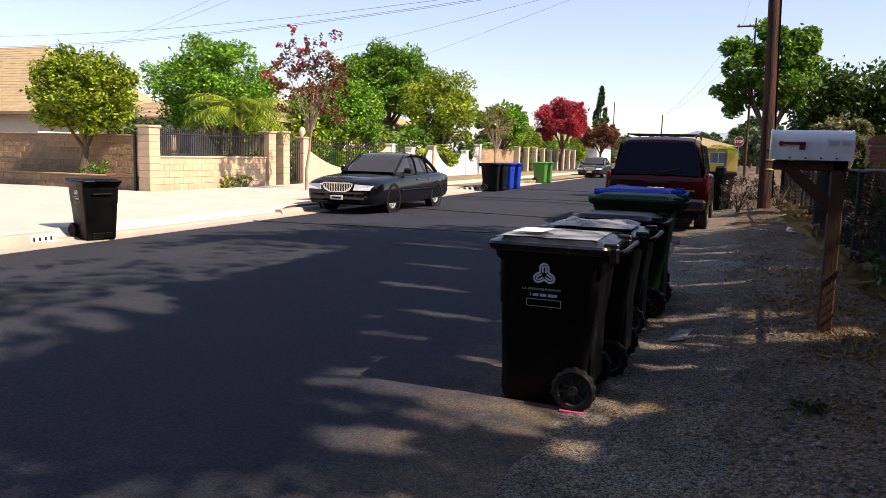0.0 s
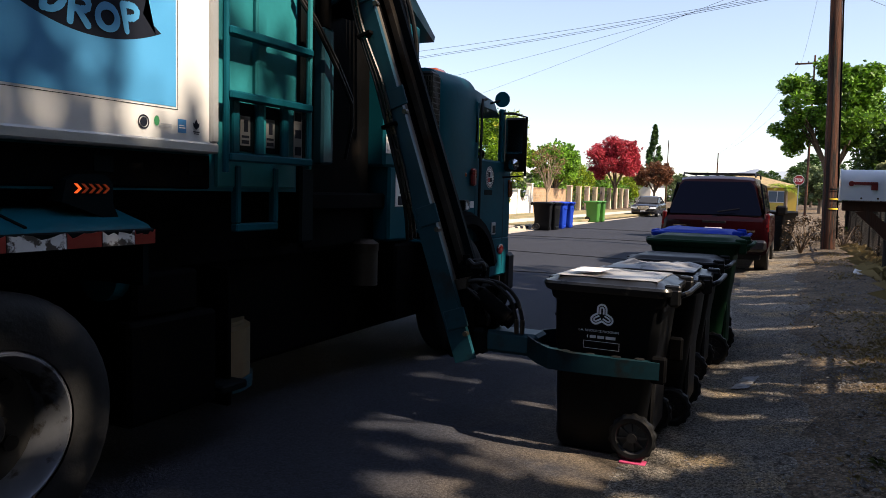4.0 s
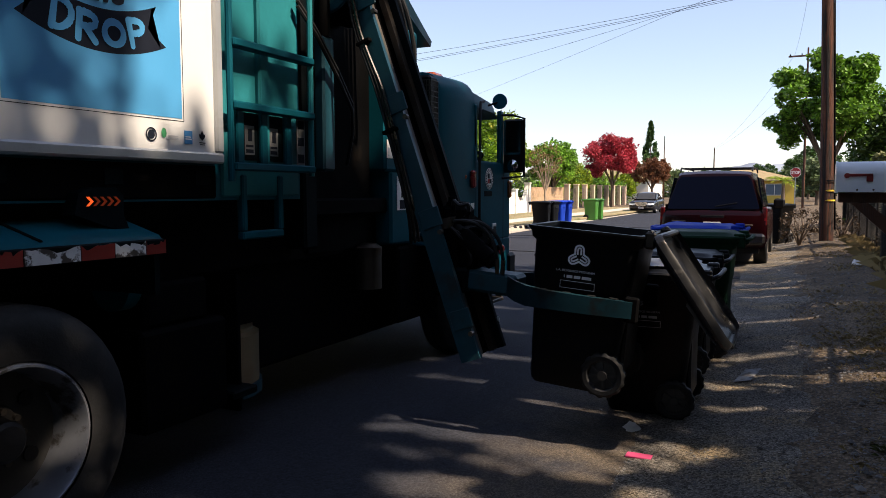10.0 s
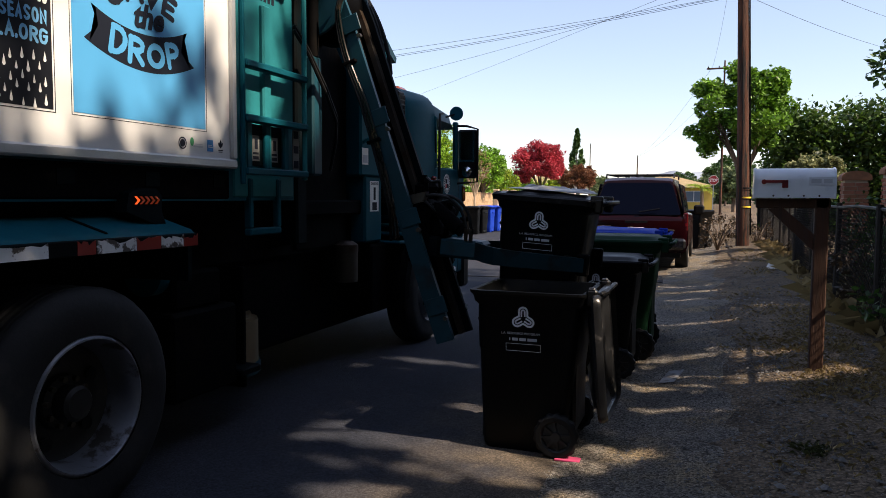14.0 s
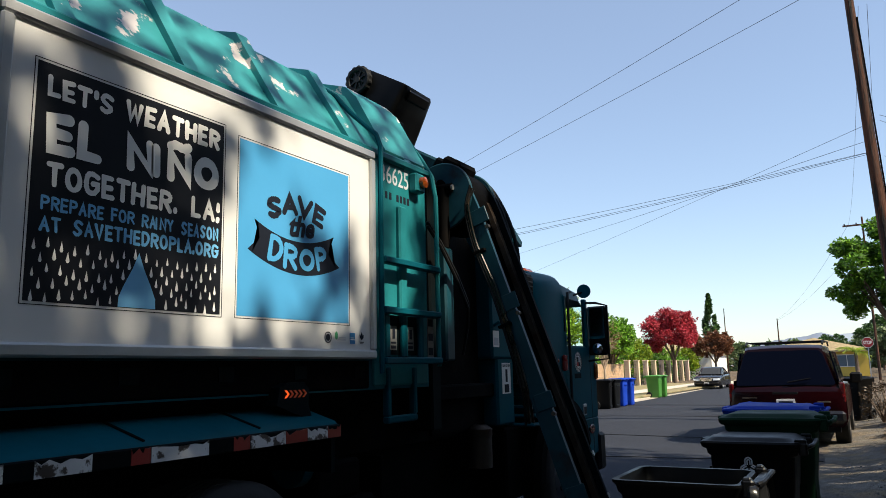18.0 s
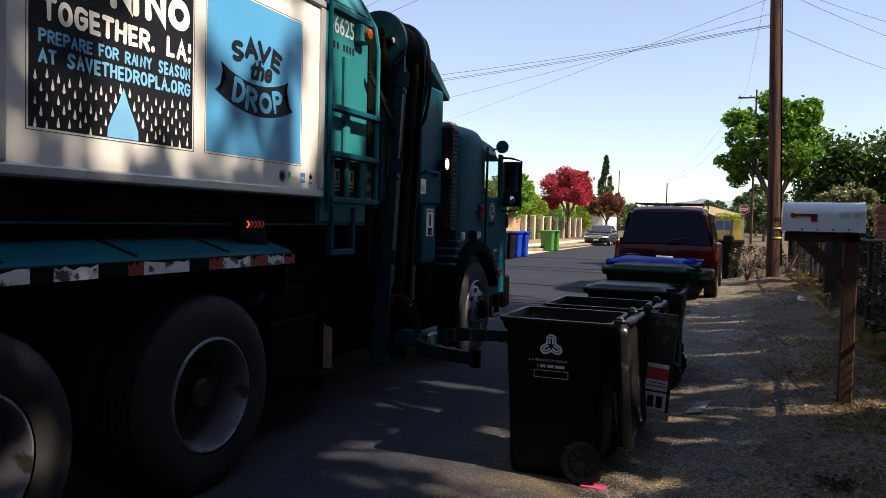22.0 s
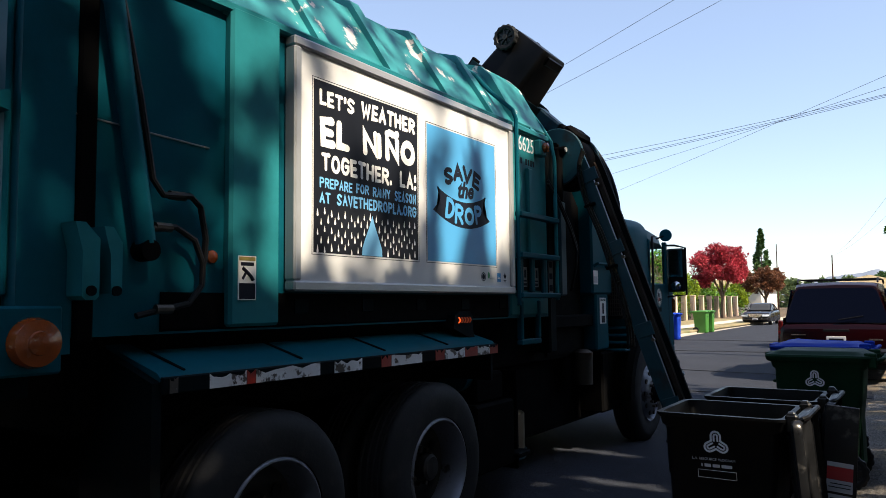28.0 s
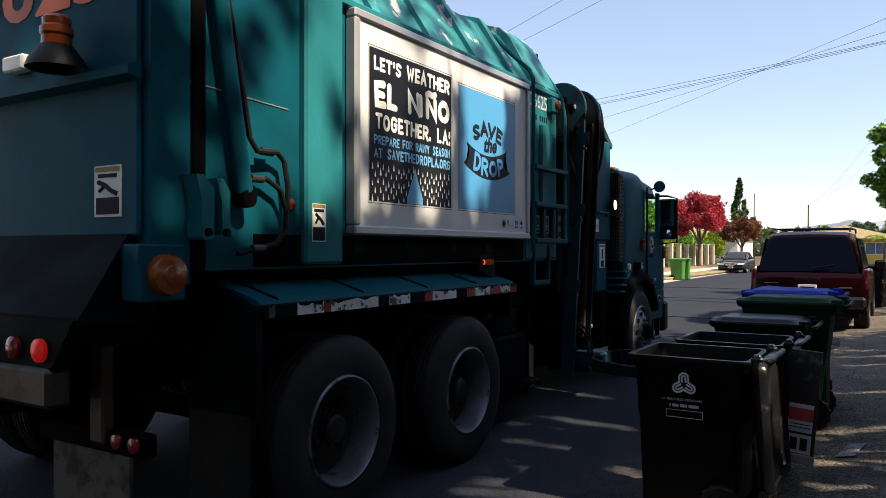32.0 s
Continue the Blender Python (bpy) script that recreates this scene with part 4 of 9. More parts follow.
BIN_E, LID_E = wheelie_bin(pose(-0.90, 8.02, 0), "large blue wheelie bin with a sagging blue lid", BIN_BLUE, BIN_BLUE, 1.16, warp=0.03)
def bleached_top(lid, x0, x1, hy, rough, seed, label):
    """A thin crumpled skin on top of a lid."""
    n, m = 14, 12
    s = Shape()
    for lift in (0.0, 0.004):
        for i in range(n + 1):
            for j in range(m + 1):
                u, v = i / n, j / m
                rim = min(1.0, 6 * min(u, 1 - u, v, 1 - v))
                wob = 0.02 * noise.noise((u * 5, v * 5, seed))
                s.v.append((x0 + (x1 - x0) * u + wob * (rim < 0.5), hy * (2 * v - 1) + wob, 0.037 + lift + rough * rim * (0.5 + noise.noise((u * 3.1, v * 2.7, seed + 3)) + 0.5 * noise.noise((u * 8, v * 7, seed)))))
    k = (n + 1) * (m + 1)
    for i in range(n):
        for j in range(m):
            a = i * (m + 1) + j
            s.f += [(k + a, k + a + m + 1, k + a + m + 2, k + a + 1), (a, a + 1, a + m + 2, a + m + 1)]
    part("bleached_top", s, LID_WORN, lid, label, fix=False)


bleached_top(LID_A, -0.655, -0.10, 0.265, 0.010, 4, "sun-bleached pale top of the lid")
bleached_top(LID_B, -0.64, -0.09, 0.25, 0.034, 9, "crumpled bleached top of the lid")
# a torn strip of the second lid that hangs from the hinge once it is open
FLAP_B = new("torn_flap")
FLAP_B.parent = BIN_B
FLAP_B.matrix_basis = pose(0.36, -0.25, 0.945)
part("strip", Shape().box(-0.70, -0.02, -0.008, 0.008, -0.195, -0.02, 0.004), BIN_LID, FLAP_B, "torn grey strip of a bin lid")
STICKER_RED = surface("sticker_red", (0.42, 0.03, 0.035), 0.5, var=0.1)
part("strip_lip", Shape().box(-0.705, -0.65, -0.014, 0.010, -0.20, -0.015, 0.006), LID_WORN, FLAP_B, "pale worn end of the strip")
for a, b, mat, lab in ((-0.645, -0.53, DIM_DECAL, "white label with a small drawing"), (-0.515, -0.447, DIM_DECAL, "white band of a faded label"), (-0.445, -0.372, STICKER_RED, "red band of a faded label"), (-0.37, -0.345, DIM_DECAL, "white band of a faded label")):
    part("sticker", Shape().box(a, b, -0.012, -0.009, -0.175, -0.04), mat, FLAP_B, lab)
part("sticker_print", Shape().box(-0.625, -0.55, -0.0135, -0.012, -0.100, -0.060, 0.0005).box(-0.625, -0.55, -0.0135, -0.012, -0.155, -0.115, 0.0005).box(-0.49, -0.485, -0.0135, -0.012, -0.165, -0.05).box(-0.47, -0.465, -0.0135, -0.012, -0.165, -0.06), INK, FLAP_B)
part("paper_scrap", Shape().add([(-0.60, -0.2, 0.060), (-0.42, -0.22, 0.066), (-0.40, 0.02, 0.066), (-0.58, 0.05, 0.062)], [(0, 1, 2, 3)]), PAPER, LID_A, "bleached paper stuck to the lid")

# bins across the street
for x, y, mat, lab, turn in ((-8.95, 27.9, BIN_BLACK, "black wheelie bin standing in the gutter", 8), (-8.9, 28.7, BIN_BLACK, "black wheelie bin standing in the gutter", -5), (-8.95, 29.9, BIN_BLUE, "blue recycling bin standing in the gutter", 0), (-8.9, 30.8, BIN_BLUE, "blue recycling bin standing in the gutter", 4), (-9.55, 38.2, BIN_LIME, "bright green bin standing in the gutter", 0), (-9.5, 39.2, BIN_LIME, "bright green bin standing in the gutter", 5)):
    wheelie_bin(pose(x, y, -0.01, 0, 0, 180 + turn), lab, mat, mat, 1.12, group="bins across the street", far=True)
wheelie_bin(pose(-9.12, 8.62, -0.01, 0, 0, 180 - 20), "black wheelie bin at the driveway edge", BIN_BLACK, BIN_BLACK, 0.95, group="bins across the street", print_mat=GREY_DECAL)
wheelie_bin(pose(-0.42, 22.3, 0.05, 0, 0, 60), "dark wheelie bin on the dirt shoulder behind the vehicle", BIN_BLACK, BIN_BLACK, 1.1, group="bins across the street", far=True)


# ---- the refuse truck ----
TBASE = Vector((-3.97, 4.5, 0))
TRUCK = thing("refuse_truck", tuple(TBASE), "teal side-loading refuse truck with a poster panel and a lift arm", "truck")
INTO = Matrix.Translation(-TBASE)
XS = -2.70        # plane of the poster
XB = -2.77        # plane of the body's side
XL = -5.20        # far side


def tp(name, shape, mat, label="", parent=None, smooth=True, angle=32):
    """A part in the truck's plan; parts of parts share their part's space."""
    return part(name, shape, mat, parent or TRUCK, label, smooth=smooth, at=None if parent else INTO, angle=angle)


def flip(s):
    """The same shape on the truck's far side."""
    q = Shape()
    q.v = [(2 * TBASE.x - x, y, z) for x, y, z in s.v]
    q.f = [tuple(reversed(f)) for f in s.f]
    return q


# brush capitals: each stroke a run of grid places (x and y from 0 to b), ~ for a curved stroke, @ for an oval
GLYPHS = {"A": "004880,2363", "D": "0008,~085886834000", "E": "88080080,0474", "F": "880800,0464", "G": "~8758280602206082,828454", "H": "0008,8088,0484", "I": "0008", "L": "080080", "N": "00088088",
          "Ñ": "00088088,~0a2b6a8b", "O": "@0088", "P": "0008,~085887855404", "R": "0008,~085887855404,3480", "S": "~87582806156382502001", "T": "4048,0888", "V": "084088", "W": "0820466088", "Y": "0844,884440", "!": "4845,4041", ",": "4120", ".": "4041", "'": "4846"}
NARROW = {"I": 0.0, "!": 0.0, ",": 0.18, ".": 0.0, "'": 0.0, "W": 1.45, "E": 0.8, "L": 0.75, "F": 0.8, "O": 1.1, "G": 1.05}


def brush_word(text, y0, y1, z0, z1, x, weight=0.19, seed=1, gap=0.07, spots=None):
    """Brush-drawn capitals between y0 and y1 on an upright plane; spots sets each letter's own middle, foot and turn."""
    rng = random.Random(seed)
    out = Shape()
    h = z1 - z0
    th = weight * h
    wide = [NARROW.get(c, 1.0) for c in text]
    unit = (y1 - y0 - th * len(text) - gap * h * (len(text) - 1)) / max(0.01, sum(wide))
    pen = y0
    for k, c in enumerate(text):
        w = unit * wide[k]
        tilt = radians(rng.uniform(-2.5, 2.5))
        lift = rng.uniform(-0.02, 0.02) * h
        a, b = pen + th / 2, z0 + th / 2
        ch = h - th
        if spots:
            cy, cz, turn, w, ch = spots[k]
            a, b, tilt, lift = cy - w / 2, cz, radians(turn), 0.0
        mid = Vector((a + w / 2, b + ch / 2))
        for j, stroke in enumerate(GLYPHS[c].split(",") if c != "," else [GLYPHS[c]]):
            kind, body = (stroke[0], stroke[1:]) if stroke[0] in "~@" else ("", stroke)
            pts = [(int(body[i], 16) / 8, int(body[i + 1], 16) / 8) for i in range(0, len(body), 2)]
            if kind == "@":
                pts = [(0.5 + 0.5 * math.cos(2 * math.pi * i / 22 + 1.2), 0.5 + 0.5 * math.sin(2 * math.pi * i / 22 + 1.2)) for i in range(23)]
            if kind == "~":
                for _ in range(3):
                    q = [pts[0]]
                    for p, r in zip(pts, pts[1:]):
                        q += [(0.75 * p[0] + 0.25 * r[0], 0.75 * p[1] + 0.25 * r[1]), (0.25 * p[0] + 0.75 * r[0], 0.25 * p[1] + 0.75 * r[1])]
                    pts = q + [pts[-1]]
            narrow = w == 0
            flat = [Vector((a + (w * u if not narrow else (u - 0.5) * 0.3 * h), b + ch * v)) for u, v in pts]
            flat = [mid + Matrix.Rotation(tilt, 2) @ (p - mid) + Vector((0, lift)) for p in flat]
            if not kind:
                flat = [p + Vector((rng.uniform(-1, 1), rng.uniform(-1, 1))) * 0.018 * h for p in flat]
            depth = x + 0.0004 * j
            left, right = [], []
            for i, p in enumerate(flat):
                d0 = (p - flat[i - 1]).normalized() if i else None
                d1 = (flat[i + 1] - p).normalized() if i + 1 < len(flat) else None
                if kind == "@" and i in (0, len(flat) - 1):
                    d0, d1 = (flat[-1] - flat[-2]).normalized(), (flat[1] - flat[0]).normalized()
                n0, n1 = (Vector((-d.y, d.x)) if d else None for d in (d0, d1))
                n = (n0 + n1).normalized() if n0 and n1 else n0 or n1
                half = th / 2 * (1 + (rng.uniform(-0.14, 0.14) if kind != "@" else 0.10 * math.sin(i * 0.9)))
                reach = half / max(0.5, n.dot(n0 or n))
                left.append(p + n * reach)
                right.append(p - n * reach)
            ring = left + right[::-1]
            m = len(flat)
            out.add([(depth, q.x, q.y) for q in ring], [(i, i + 1, 2 * m - 2 - i, 2 * m - 1 - i) for i in range(m - 1)])
            if kind != "@":
                for e, p, o in ((left[0], flat[0], right[0]), (right[-1], flat[-1], left[-1])):
                    v = e - p
                    arc = [p + Matrix.Rotation(radians(t), 2) @ v for t in range(0, 181, 30)]
                    out.add([(depth, q.x, q.y) for q in arc], [tuple(range(len(arc)))])
        pen += w + th + gap * h
    return out


def side_text(me, x):
    me.transform(Matrix.Translation((x, 0, 0)) @ pose(0, 0, 0, 90, 0, 90))
    return me


# body shell: upright sides, sloping shoulders, flat roof
prof = [(XB, 1.42), (XB, 2.98), (-3.10, 3.48), (-3.55, 3.62), (-4.39, 3.62), (-4.84, 3.48), (XL + 0.03, 2.98), (XL + 0.03, 1.42)]
shell = tp("body_shell", Shape().prism(prof[:2] + prof[1:2] + prof[6:], "y", 1.42, 5.80), TEAL, "teal painted steel body side")
roof = tp("roof", Shape().prism([(XB, 2.985), (-3.10, 3.485), (-3.55, 3.625), (-4.39, 3.625), (-4.84, 3.485), (XL + 0.03, 2.985)], "y", 1.42, 5.80), TEAL_ROOF, "paler teal roof with peeling paint")
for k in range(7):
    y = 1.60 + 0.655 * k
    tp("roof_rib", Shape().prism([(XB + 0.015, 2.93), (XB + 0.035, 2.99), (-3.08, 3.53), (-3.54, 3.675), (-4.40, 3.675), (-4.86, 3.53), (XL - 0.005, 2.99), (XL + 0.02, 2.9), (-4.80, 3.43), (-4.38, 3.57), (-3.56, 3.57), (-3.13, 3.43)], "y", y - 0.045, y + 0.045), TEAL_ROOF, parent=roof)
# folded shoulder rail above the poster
tp("shoulder_rail", Shape().box(XB - 0.02, XB + 0.045, 1.42, 5.80, 2.945, 3.0, 0.012), TEAL_LIT_WORN)
tp("sill", Shape().prism([(XB + 0.01, 1.60), (XB + 0.01, 1.44), (-3.05, 1.16), (-3.2, 1.16), (-3.2, 1.60)], "y", 1.9, 5.05), GRIME, "near-black lower body edge")
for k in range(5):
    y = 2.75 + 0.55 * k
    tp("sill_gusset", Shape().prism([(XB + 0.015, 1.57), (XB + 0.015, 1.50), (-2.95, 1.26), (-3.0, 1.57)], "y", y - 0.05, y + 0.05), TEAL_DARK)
# side behind the poster: flat columns and weld seam
col = tp("side_column", Shape().box(XB - 0.01, XB + 0.05, 2.24, 2.56, 1.44, 2.98, 0.015), TEAL_LIT_WORN, "teal column with chipped rusty paint")
tp("weld_seam", Shape().tube([(XB + 0.002, 1.45, 2.30), (XB + 0.002, 2.15, 2.27)], 0.004, 5), ALU)
sign = tp("warning_sign", Shape().box(XB + 0.05, XB + 0.054, 2.285, 2.395, 1.565, 1.775), LETTER_WHITE, "small white warning sign")
tp("sign_band", Shape().box(XB + 0.054, XB + 0.0555, 2.29, 2.39, 1.752, 1.771), BAND_YELLOW, parent=sign)
tp("sign_text", Shape().box(XB + 0.054, XB + 0.0555, 2.29, 2.39, 1.57, 1.645), INK, parent=sign)
tp("sign_header", Shape().box(XB + 0.054, XB + 0.0555, 2.30, 2.38, 1.728, 1.745), INK, parent=sign)
tp("sign_shape", Shape().tube([(XB + 0.055, 2.31, 1.718), (XB + 0.055, 2.335, 1.70), (XB + 0.055, 2.36, 1.68), (XB + 0.055, 2.375, 1.66)], 0.009, 6).tube([(XB + 0.055, 2.335, 1.70), (XB + 0.055, 2.31, 1.665)], 0.007, 6), INK, parent=sign)
tp("side_marker", Shape().lathe([(0.032, 0), (0.030, 0.012), (0.012, 0.022), (0.001, 0.024)], (XB, 2.17, 1.765), "x", 14), AMBER, "small amber side marker")

# poster panel
frame_z0, frame_z1, fy0, fy1 = 1.61, 2.95, 2.63, 5.05
panel = tp("poster_panel", Shape().box(XB, XS - 0.012, fy0 + 0.02, fy1 - 0.02, frame_z0 + 0.02, frame_z1 - 0.02), POSTER_WHITE, "white poster board in an aluminium frame")
for a, b, c, d in ((fy0, fy1, frame_z0, frame_z0 + 0.055), (fy0, fy1, frame_z1 - 0.055, frame_z1), (fy0, fy0 + 0.055, frame_z0 + 0.055, frame_z1 - 0.055), (fy1 - 0.055, fy1, frame_z0 + 0.055, frame_z1 - 0.055)):
    tp("frame_bar", Shape().box(XB, XS + 0.01, a, b, c, d, 0.010), ALU, "brushed aluminium frame", parent=panel)
px = XS - 0.012
black = tp("black_poster", Shape().box(px - 0.001, px + 0.002, 2.79, 3.752, 1.818, 2.757), POSTER_BLACK, "black printed poster with hand-drawn white words", parent=panel)
blue = tp("blue_poster", Shape().box(px - 0.001, px + 0.002, 3.862, 4.775, 1.82, 2.728), POSTER_BLUE, "sky blue printed poster", parent=panel)
for y0, y1, z0, z1 in ((2.777, 3.765, 1.805, 2.770), (3.85, 4.788, 1.807, 2.741)):
    ed = Shape()
    for a, b, c, d in ((y0, y1, z0, z0 + 0.003), (y0, y1, z1 - 0.003, z1), (y0, y0 + 0.003, z0, z1), (y1 - 0.003, y1, z0, z1)):
        ed.box(px, px + 0.0015, a, b, c, d)
    tp("poster_edge", ed, INK, parent=panel)
lx = px + 0.0035
H0, HH = 2.745, 0.945
for k, (text, a, b, c, d, mat, weight) in enumerate((("LET'S", 2.832, 3.127, 2.622, 2.712, LETTER_WHITE, 0.235), ("WEATHER", 3.184, 3.725, 2.622, 2.722, LETTER_WHITE, 0.235), ("EL", 2.838, 3.082, 2.400, 2.566, LETTER_WHITE, 0.26), ("NIÑO", 3.195, 3.724, 2.406, 2.566, LETTER_WHITE, 0.28),
                                                      ("TOGETHER,", 2.849, 3.485, 2.260, 2.362, LETTER_WHITE, 0.215), ("LA!", 3.556, 3.734, 2.260, 2.366, LETTER_WHITE, 0.215), ("PREPARE", 2.834, 3.105, 2.170, 2.228, POSTER_SKY, 0.19), ("FOR", 3.139, 3.254, 2.173, 2.230, POSTER_SKY, 0.19),
                                                      ("RAINY", 3.290, 3.460, 2.172, 2.230, POSTER_SKY, 0.19), ("SEASON", 3.504, 3.729, 2.170, 2.234, POSTER_SKY, 0.19), ("AT", 2.834, 2.922, 2.086, 2.146, POSTER_SKY, 0.2), ("SAVETHEDROPLA.ORG", 2.973, 3.732, 2.087, 2.154, POSTER_SKY, 0.2))):
    part("printed_word", brush_word(text, a, b, c, d, lx, weight, 20 + k), mat, black, "hand-drawn printed word", smooth=False, fix=False)
rng = random.Random(11)
rain = Shape()
for j in range(5):
    for i in range(17):
        y, z = 2.818 + i * 0.056 + (j % 2) * 0.028, 2.032 - j * 0.047 + rng.uniform(-0.014, 0.014)
        if 3.17 < y < 3.40 and z < 2.08 - 2.4 * abs(y - 3.285) or y > 3.735:
            continue
        k = rng.uniform(0.85, 1.2)
        rain.add([(lx, y, z + 0.024 * k), (lx, y - 0.005 * k, z + 0.002), (lx, y - 0.0075 * k, z - 0.010 * k), (lx, y - 0.004, z - 0.017 * k), (lx, y + 0.004, z - 0.017 * k), (lx, y + 0.0075 * k, z - 0.010 * k), (lx, y + 0.005 * k, z + 0.002)], [tuple(range(7))])
part("printed_rain", rain, LETTER_WHITE, black, kind="stuff", fix=False)
drop = [(3.285, 2.057), (3.255, 1.985), (3.217, 1.915), (3.193, 1.862), (3.190, 1.820), (3.378, 1.820), (3.376, 1.862), (3.352, 1.915), (3.315, 1.985)]
part("printed_drop", Shape().add([(lx, y, z) for y, z in drop], [tuple(range(len(drop)))]), POSTER_SKY, black, fix=False)


def sag(y):
    u = (y - 4.306) / 0.342
    return 2.25 + 0.08 * u * u


banner = Shape()
n = 24
tops, bots = [], []
for i in range(n + 1):
    u = i / n
    y = 3.973 + 0.657 * u
    tops.append((lx - 0.001, y, sag(y)))
    y = 3.927 + 0.758 * u
    bots.append((lx - 0.001, y, 2.066 + 0.088 * ((y - 4.325) / 0.38) ** 2))
banner.v = tops + bots
banner.f = [(i, i + 1, n + 2 + i, n + 1 + i) for i in range(1, n - 1)]
banner.add([tops[0], tops[1], bots[1], bots[0], (lx - 0.001, 4.013, 2.232)], [(0, 1, 2, 4), (4, 2, 3)])
banner.add([tops[-1], tops[-2], bots[-2], bots[-1], (lx - 0.001, 4.579, 2.214)], [(0, 4, 2, 1), (4, 3, 2)])
part("printed_banner", banner, INK, blue, fix=False)
part("printed_word", brush_word("SAVE", 4.02, 4.56, 2.36, 2.48, lx, 0.27, 41, spots=((4.120, 2.368, 13, 0.082, 0.088), (4.244, 2.403, 5, 0.098, 0.088), (4.367, 2.408, -7, 0.100, 0.088), (4.493, 2.378, -16, 0.072, 0.092))), INK, blue, "hand-drawn printed word", smooth=False, fix=False)
me = letters("the", 0.16, 0.006, 0.3, thick=0.0006)
me.transform(Matrix.Translation((4.232, 2.280, 0)) @ Matrix.Rotation(radians(3), 4, "Z"))
part("printed_word", side_text(me, lx + 0.001), INK, blue)
part("printed_word", brush_word("DROP", 4.03, 4.55, 2.09, 2.25, lx + 0.0015, 0.19, 42, spots=((4.134, 2.128, -9, 0.082, 0.118), (4.250, 2.102, -4, 0.080, 0.114), (4.387, 2.108, 2, 0.100, 0.096), (4.512, 2.122, 9, 0.070, 0.112))), POSTER_BLUE, blue, "hand-drawn printed word", smooth=False, fix=False)
# small printed marks of the sponsors, as plain shapes
ring = Shape()
for r0, r1 in ((0.033, 0.026), (0.021, 0.0)):
    m = 20
    if r1:
        ring.loft([[(lx, 4.578 + r * math.cos(2 * math.pi * i / m), 1.733 + r * math.sin(2 * math.pi * i / m)) for i in range(m)] for r in (r0, r1)], True, False)
    else:
        ring.add([(lx, 4.578 + r0 * math.cos(2 * math.pi * i / m), 1.733 + r0 * math.sin(2 * math.pi * i / m)) for i in range(m)], [tuple(range(m))])
part("small_mark", ring, INK, panel, fix=False)
leafmark = Shape().add([(lx, 4.655 + 0.016 * math.cos(2 * math.pi * i / 12), 1.745 + 0.024 * math.sin(2 * math.pi * i / 12)) for i in range(12)], [tuple(range(12))])
part("small_mark", leafmark, STICKER_GREEN, panel, fix=False)
part("small_mark", Shape().box(lx - 0.001, lx, 4.668, 4.745, 1.716, 1.726).box(lx - 0.001, lx, 4.68, 4.745, 1.731, 1.736), DIM_DECAL, panel)
part("small_mark", Shape().box(lx - 0.001, lx, 4.785, 4.838, 1.700, 1.765), STICKER_BLUE, panel)
part("small_mark", Shape().box(lx, lx + 0.0006, 4.791, 4.832, 1.722, 1.727).box(lx, lx + 0.0006, 4.791, 4.825, 1.733, 1.737), LETTER_WHITE, panel)
star = Shape().add([(lx, 4.905, 1.775), (lx, 4.893, 1.752), (lx, 4.883, 1.757), (lx, 4.886, 1.738), (lx, 4.905, 1.722), (lx, 4.924, 1.738), (lx, 4.927, 1.757), (lx, 4.917, 1.752)], [tuple(range(8))])
star.box(lx - 0.001, lx, 4.885, 4.927, 1.709, 1.714).box(lx - 0.001, lx, 4.89, 4.922, 1.700, 1.704)
part("small_mark", star, INK, panel, fix=False)

# rear: tailgate, hinges, hoses, lights
tp("tailgate_frame", Shape().prism([(1.29, 1.58), (1.29, 3.45), (1.50, 3.45), (1.50, 1.36), (1.31, 1.36)], "x", XL + 0.05, XB + 0.01), TEAL, "teal tailgate frame")
tp("tailgate_panel", Shape().box(XL + 0.12, XB - 0.04, 1.262, 1.29, 1.58, 3.35, 0.01), TEAL, "flat teal tailgate")
tp("tailgate_ledge", Shape().prism([(1.262, 2.34), (1.19, 2.315), (1.19, 2.275), (1.262, 2.26)], "x", XL + 0.12, XB - 0.01), TEAL)
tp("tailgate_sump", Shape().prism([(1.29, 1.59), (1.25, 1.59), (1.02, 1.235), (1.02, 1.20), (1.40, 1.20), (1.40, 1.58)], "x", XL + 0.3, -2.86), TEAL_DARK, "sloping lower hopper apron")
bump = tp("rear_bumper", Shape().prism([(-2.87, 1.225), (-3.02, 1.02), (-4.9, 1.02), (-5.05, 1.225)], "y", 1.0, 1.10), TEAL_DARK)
tp("rear_step", Shape().box(-4.88, -3.03, 0.985, 1.10, 0.84, 1.015, 0.02), STEEL, "dirty metal rear step")
tp("mud_flap", Shape().box(-3.45, -2.86, 1.26, 1.28, 0.15, 0.64, 0.005), HUB)
tp("hanger", Shape().box(-3.07, -2.97, 1.20, 1.26, 0.66, 1.10, 0.01), STEEL)
tp("mud_flap", Shape().box(-5.08, -4.49, 1.26, 1.28, 0.15, 0.64, 0.005), RUBBER)
tp("mud_flap_bar", Shape().box(-3.50, -2.72, 1.22, 1.30, 0.62, 0.72, 0.01), GRIME)
for x in (-3.04, -3.24, -3.44):
    tp("tail_light", Shape().lathe([(0.052, 0), (0.050, -0.018), (0.03, -0.028), (0.001, -0.03)], (x - 0.06, 1.0, 1.09), "y", 18), RED_GLOW if x == -3.04 else RED_LENS if x == -3.24 else LETTER_WHITE, "round red tail light")
for x in (-2.77, -2.89):
    tp("tail_light", Shape().lathe([(0.035, 0), (0.034, -0.014), (0.001, -0.022)], (x, 1.22, 0.68), "y", 16), RED_LENS, "small round red light")
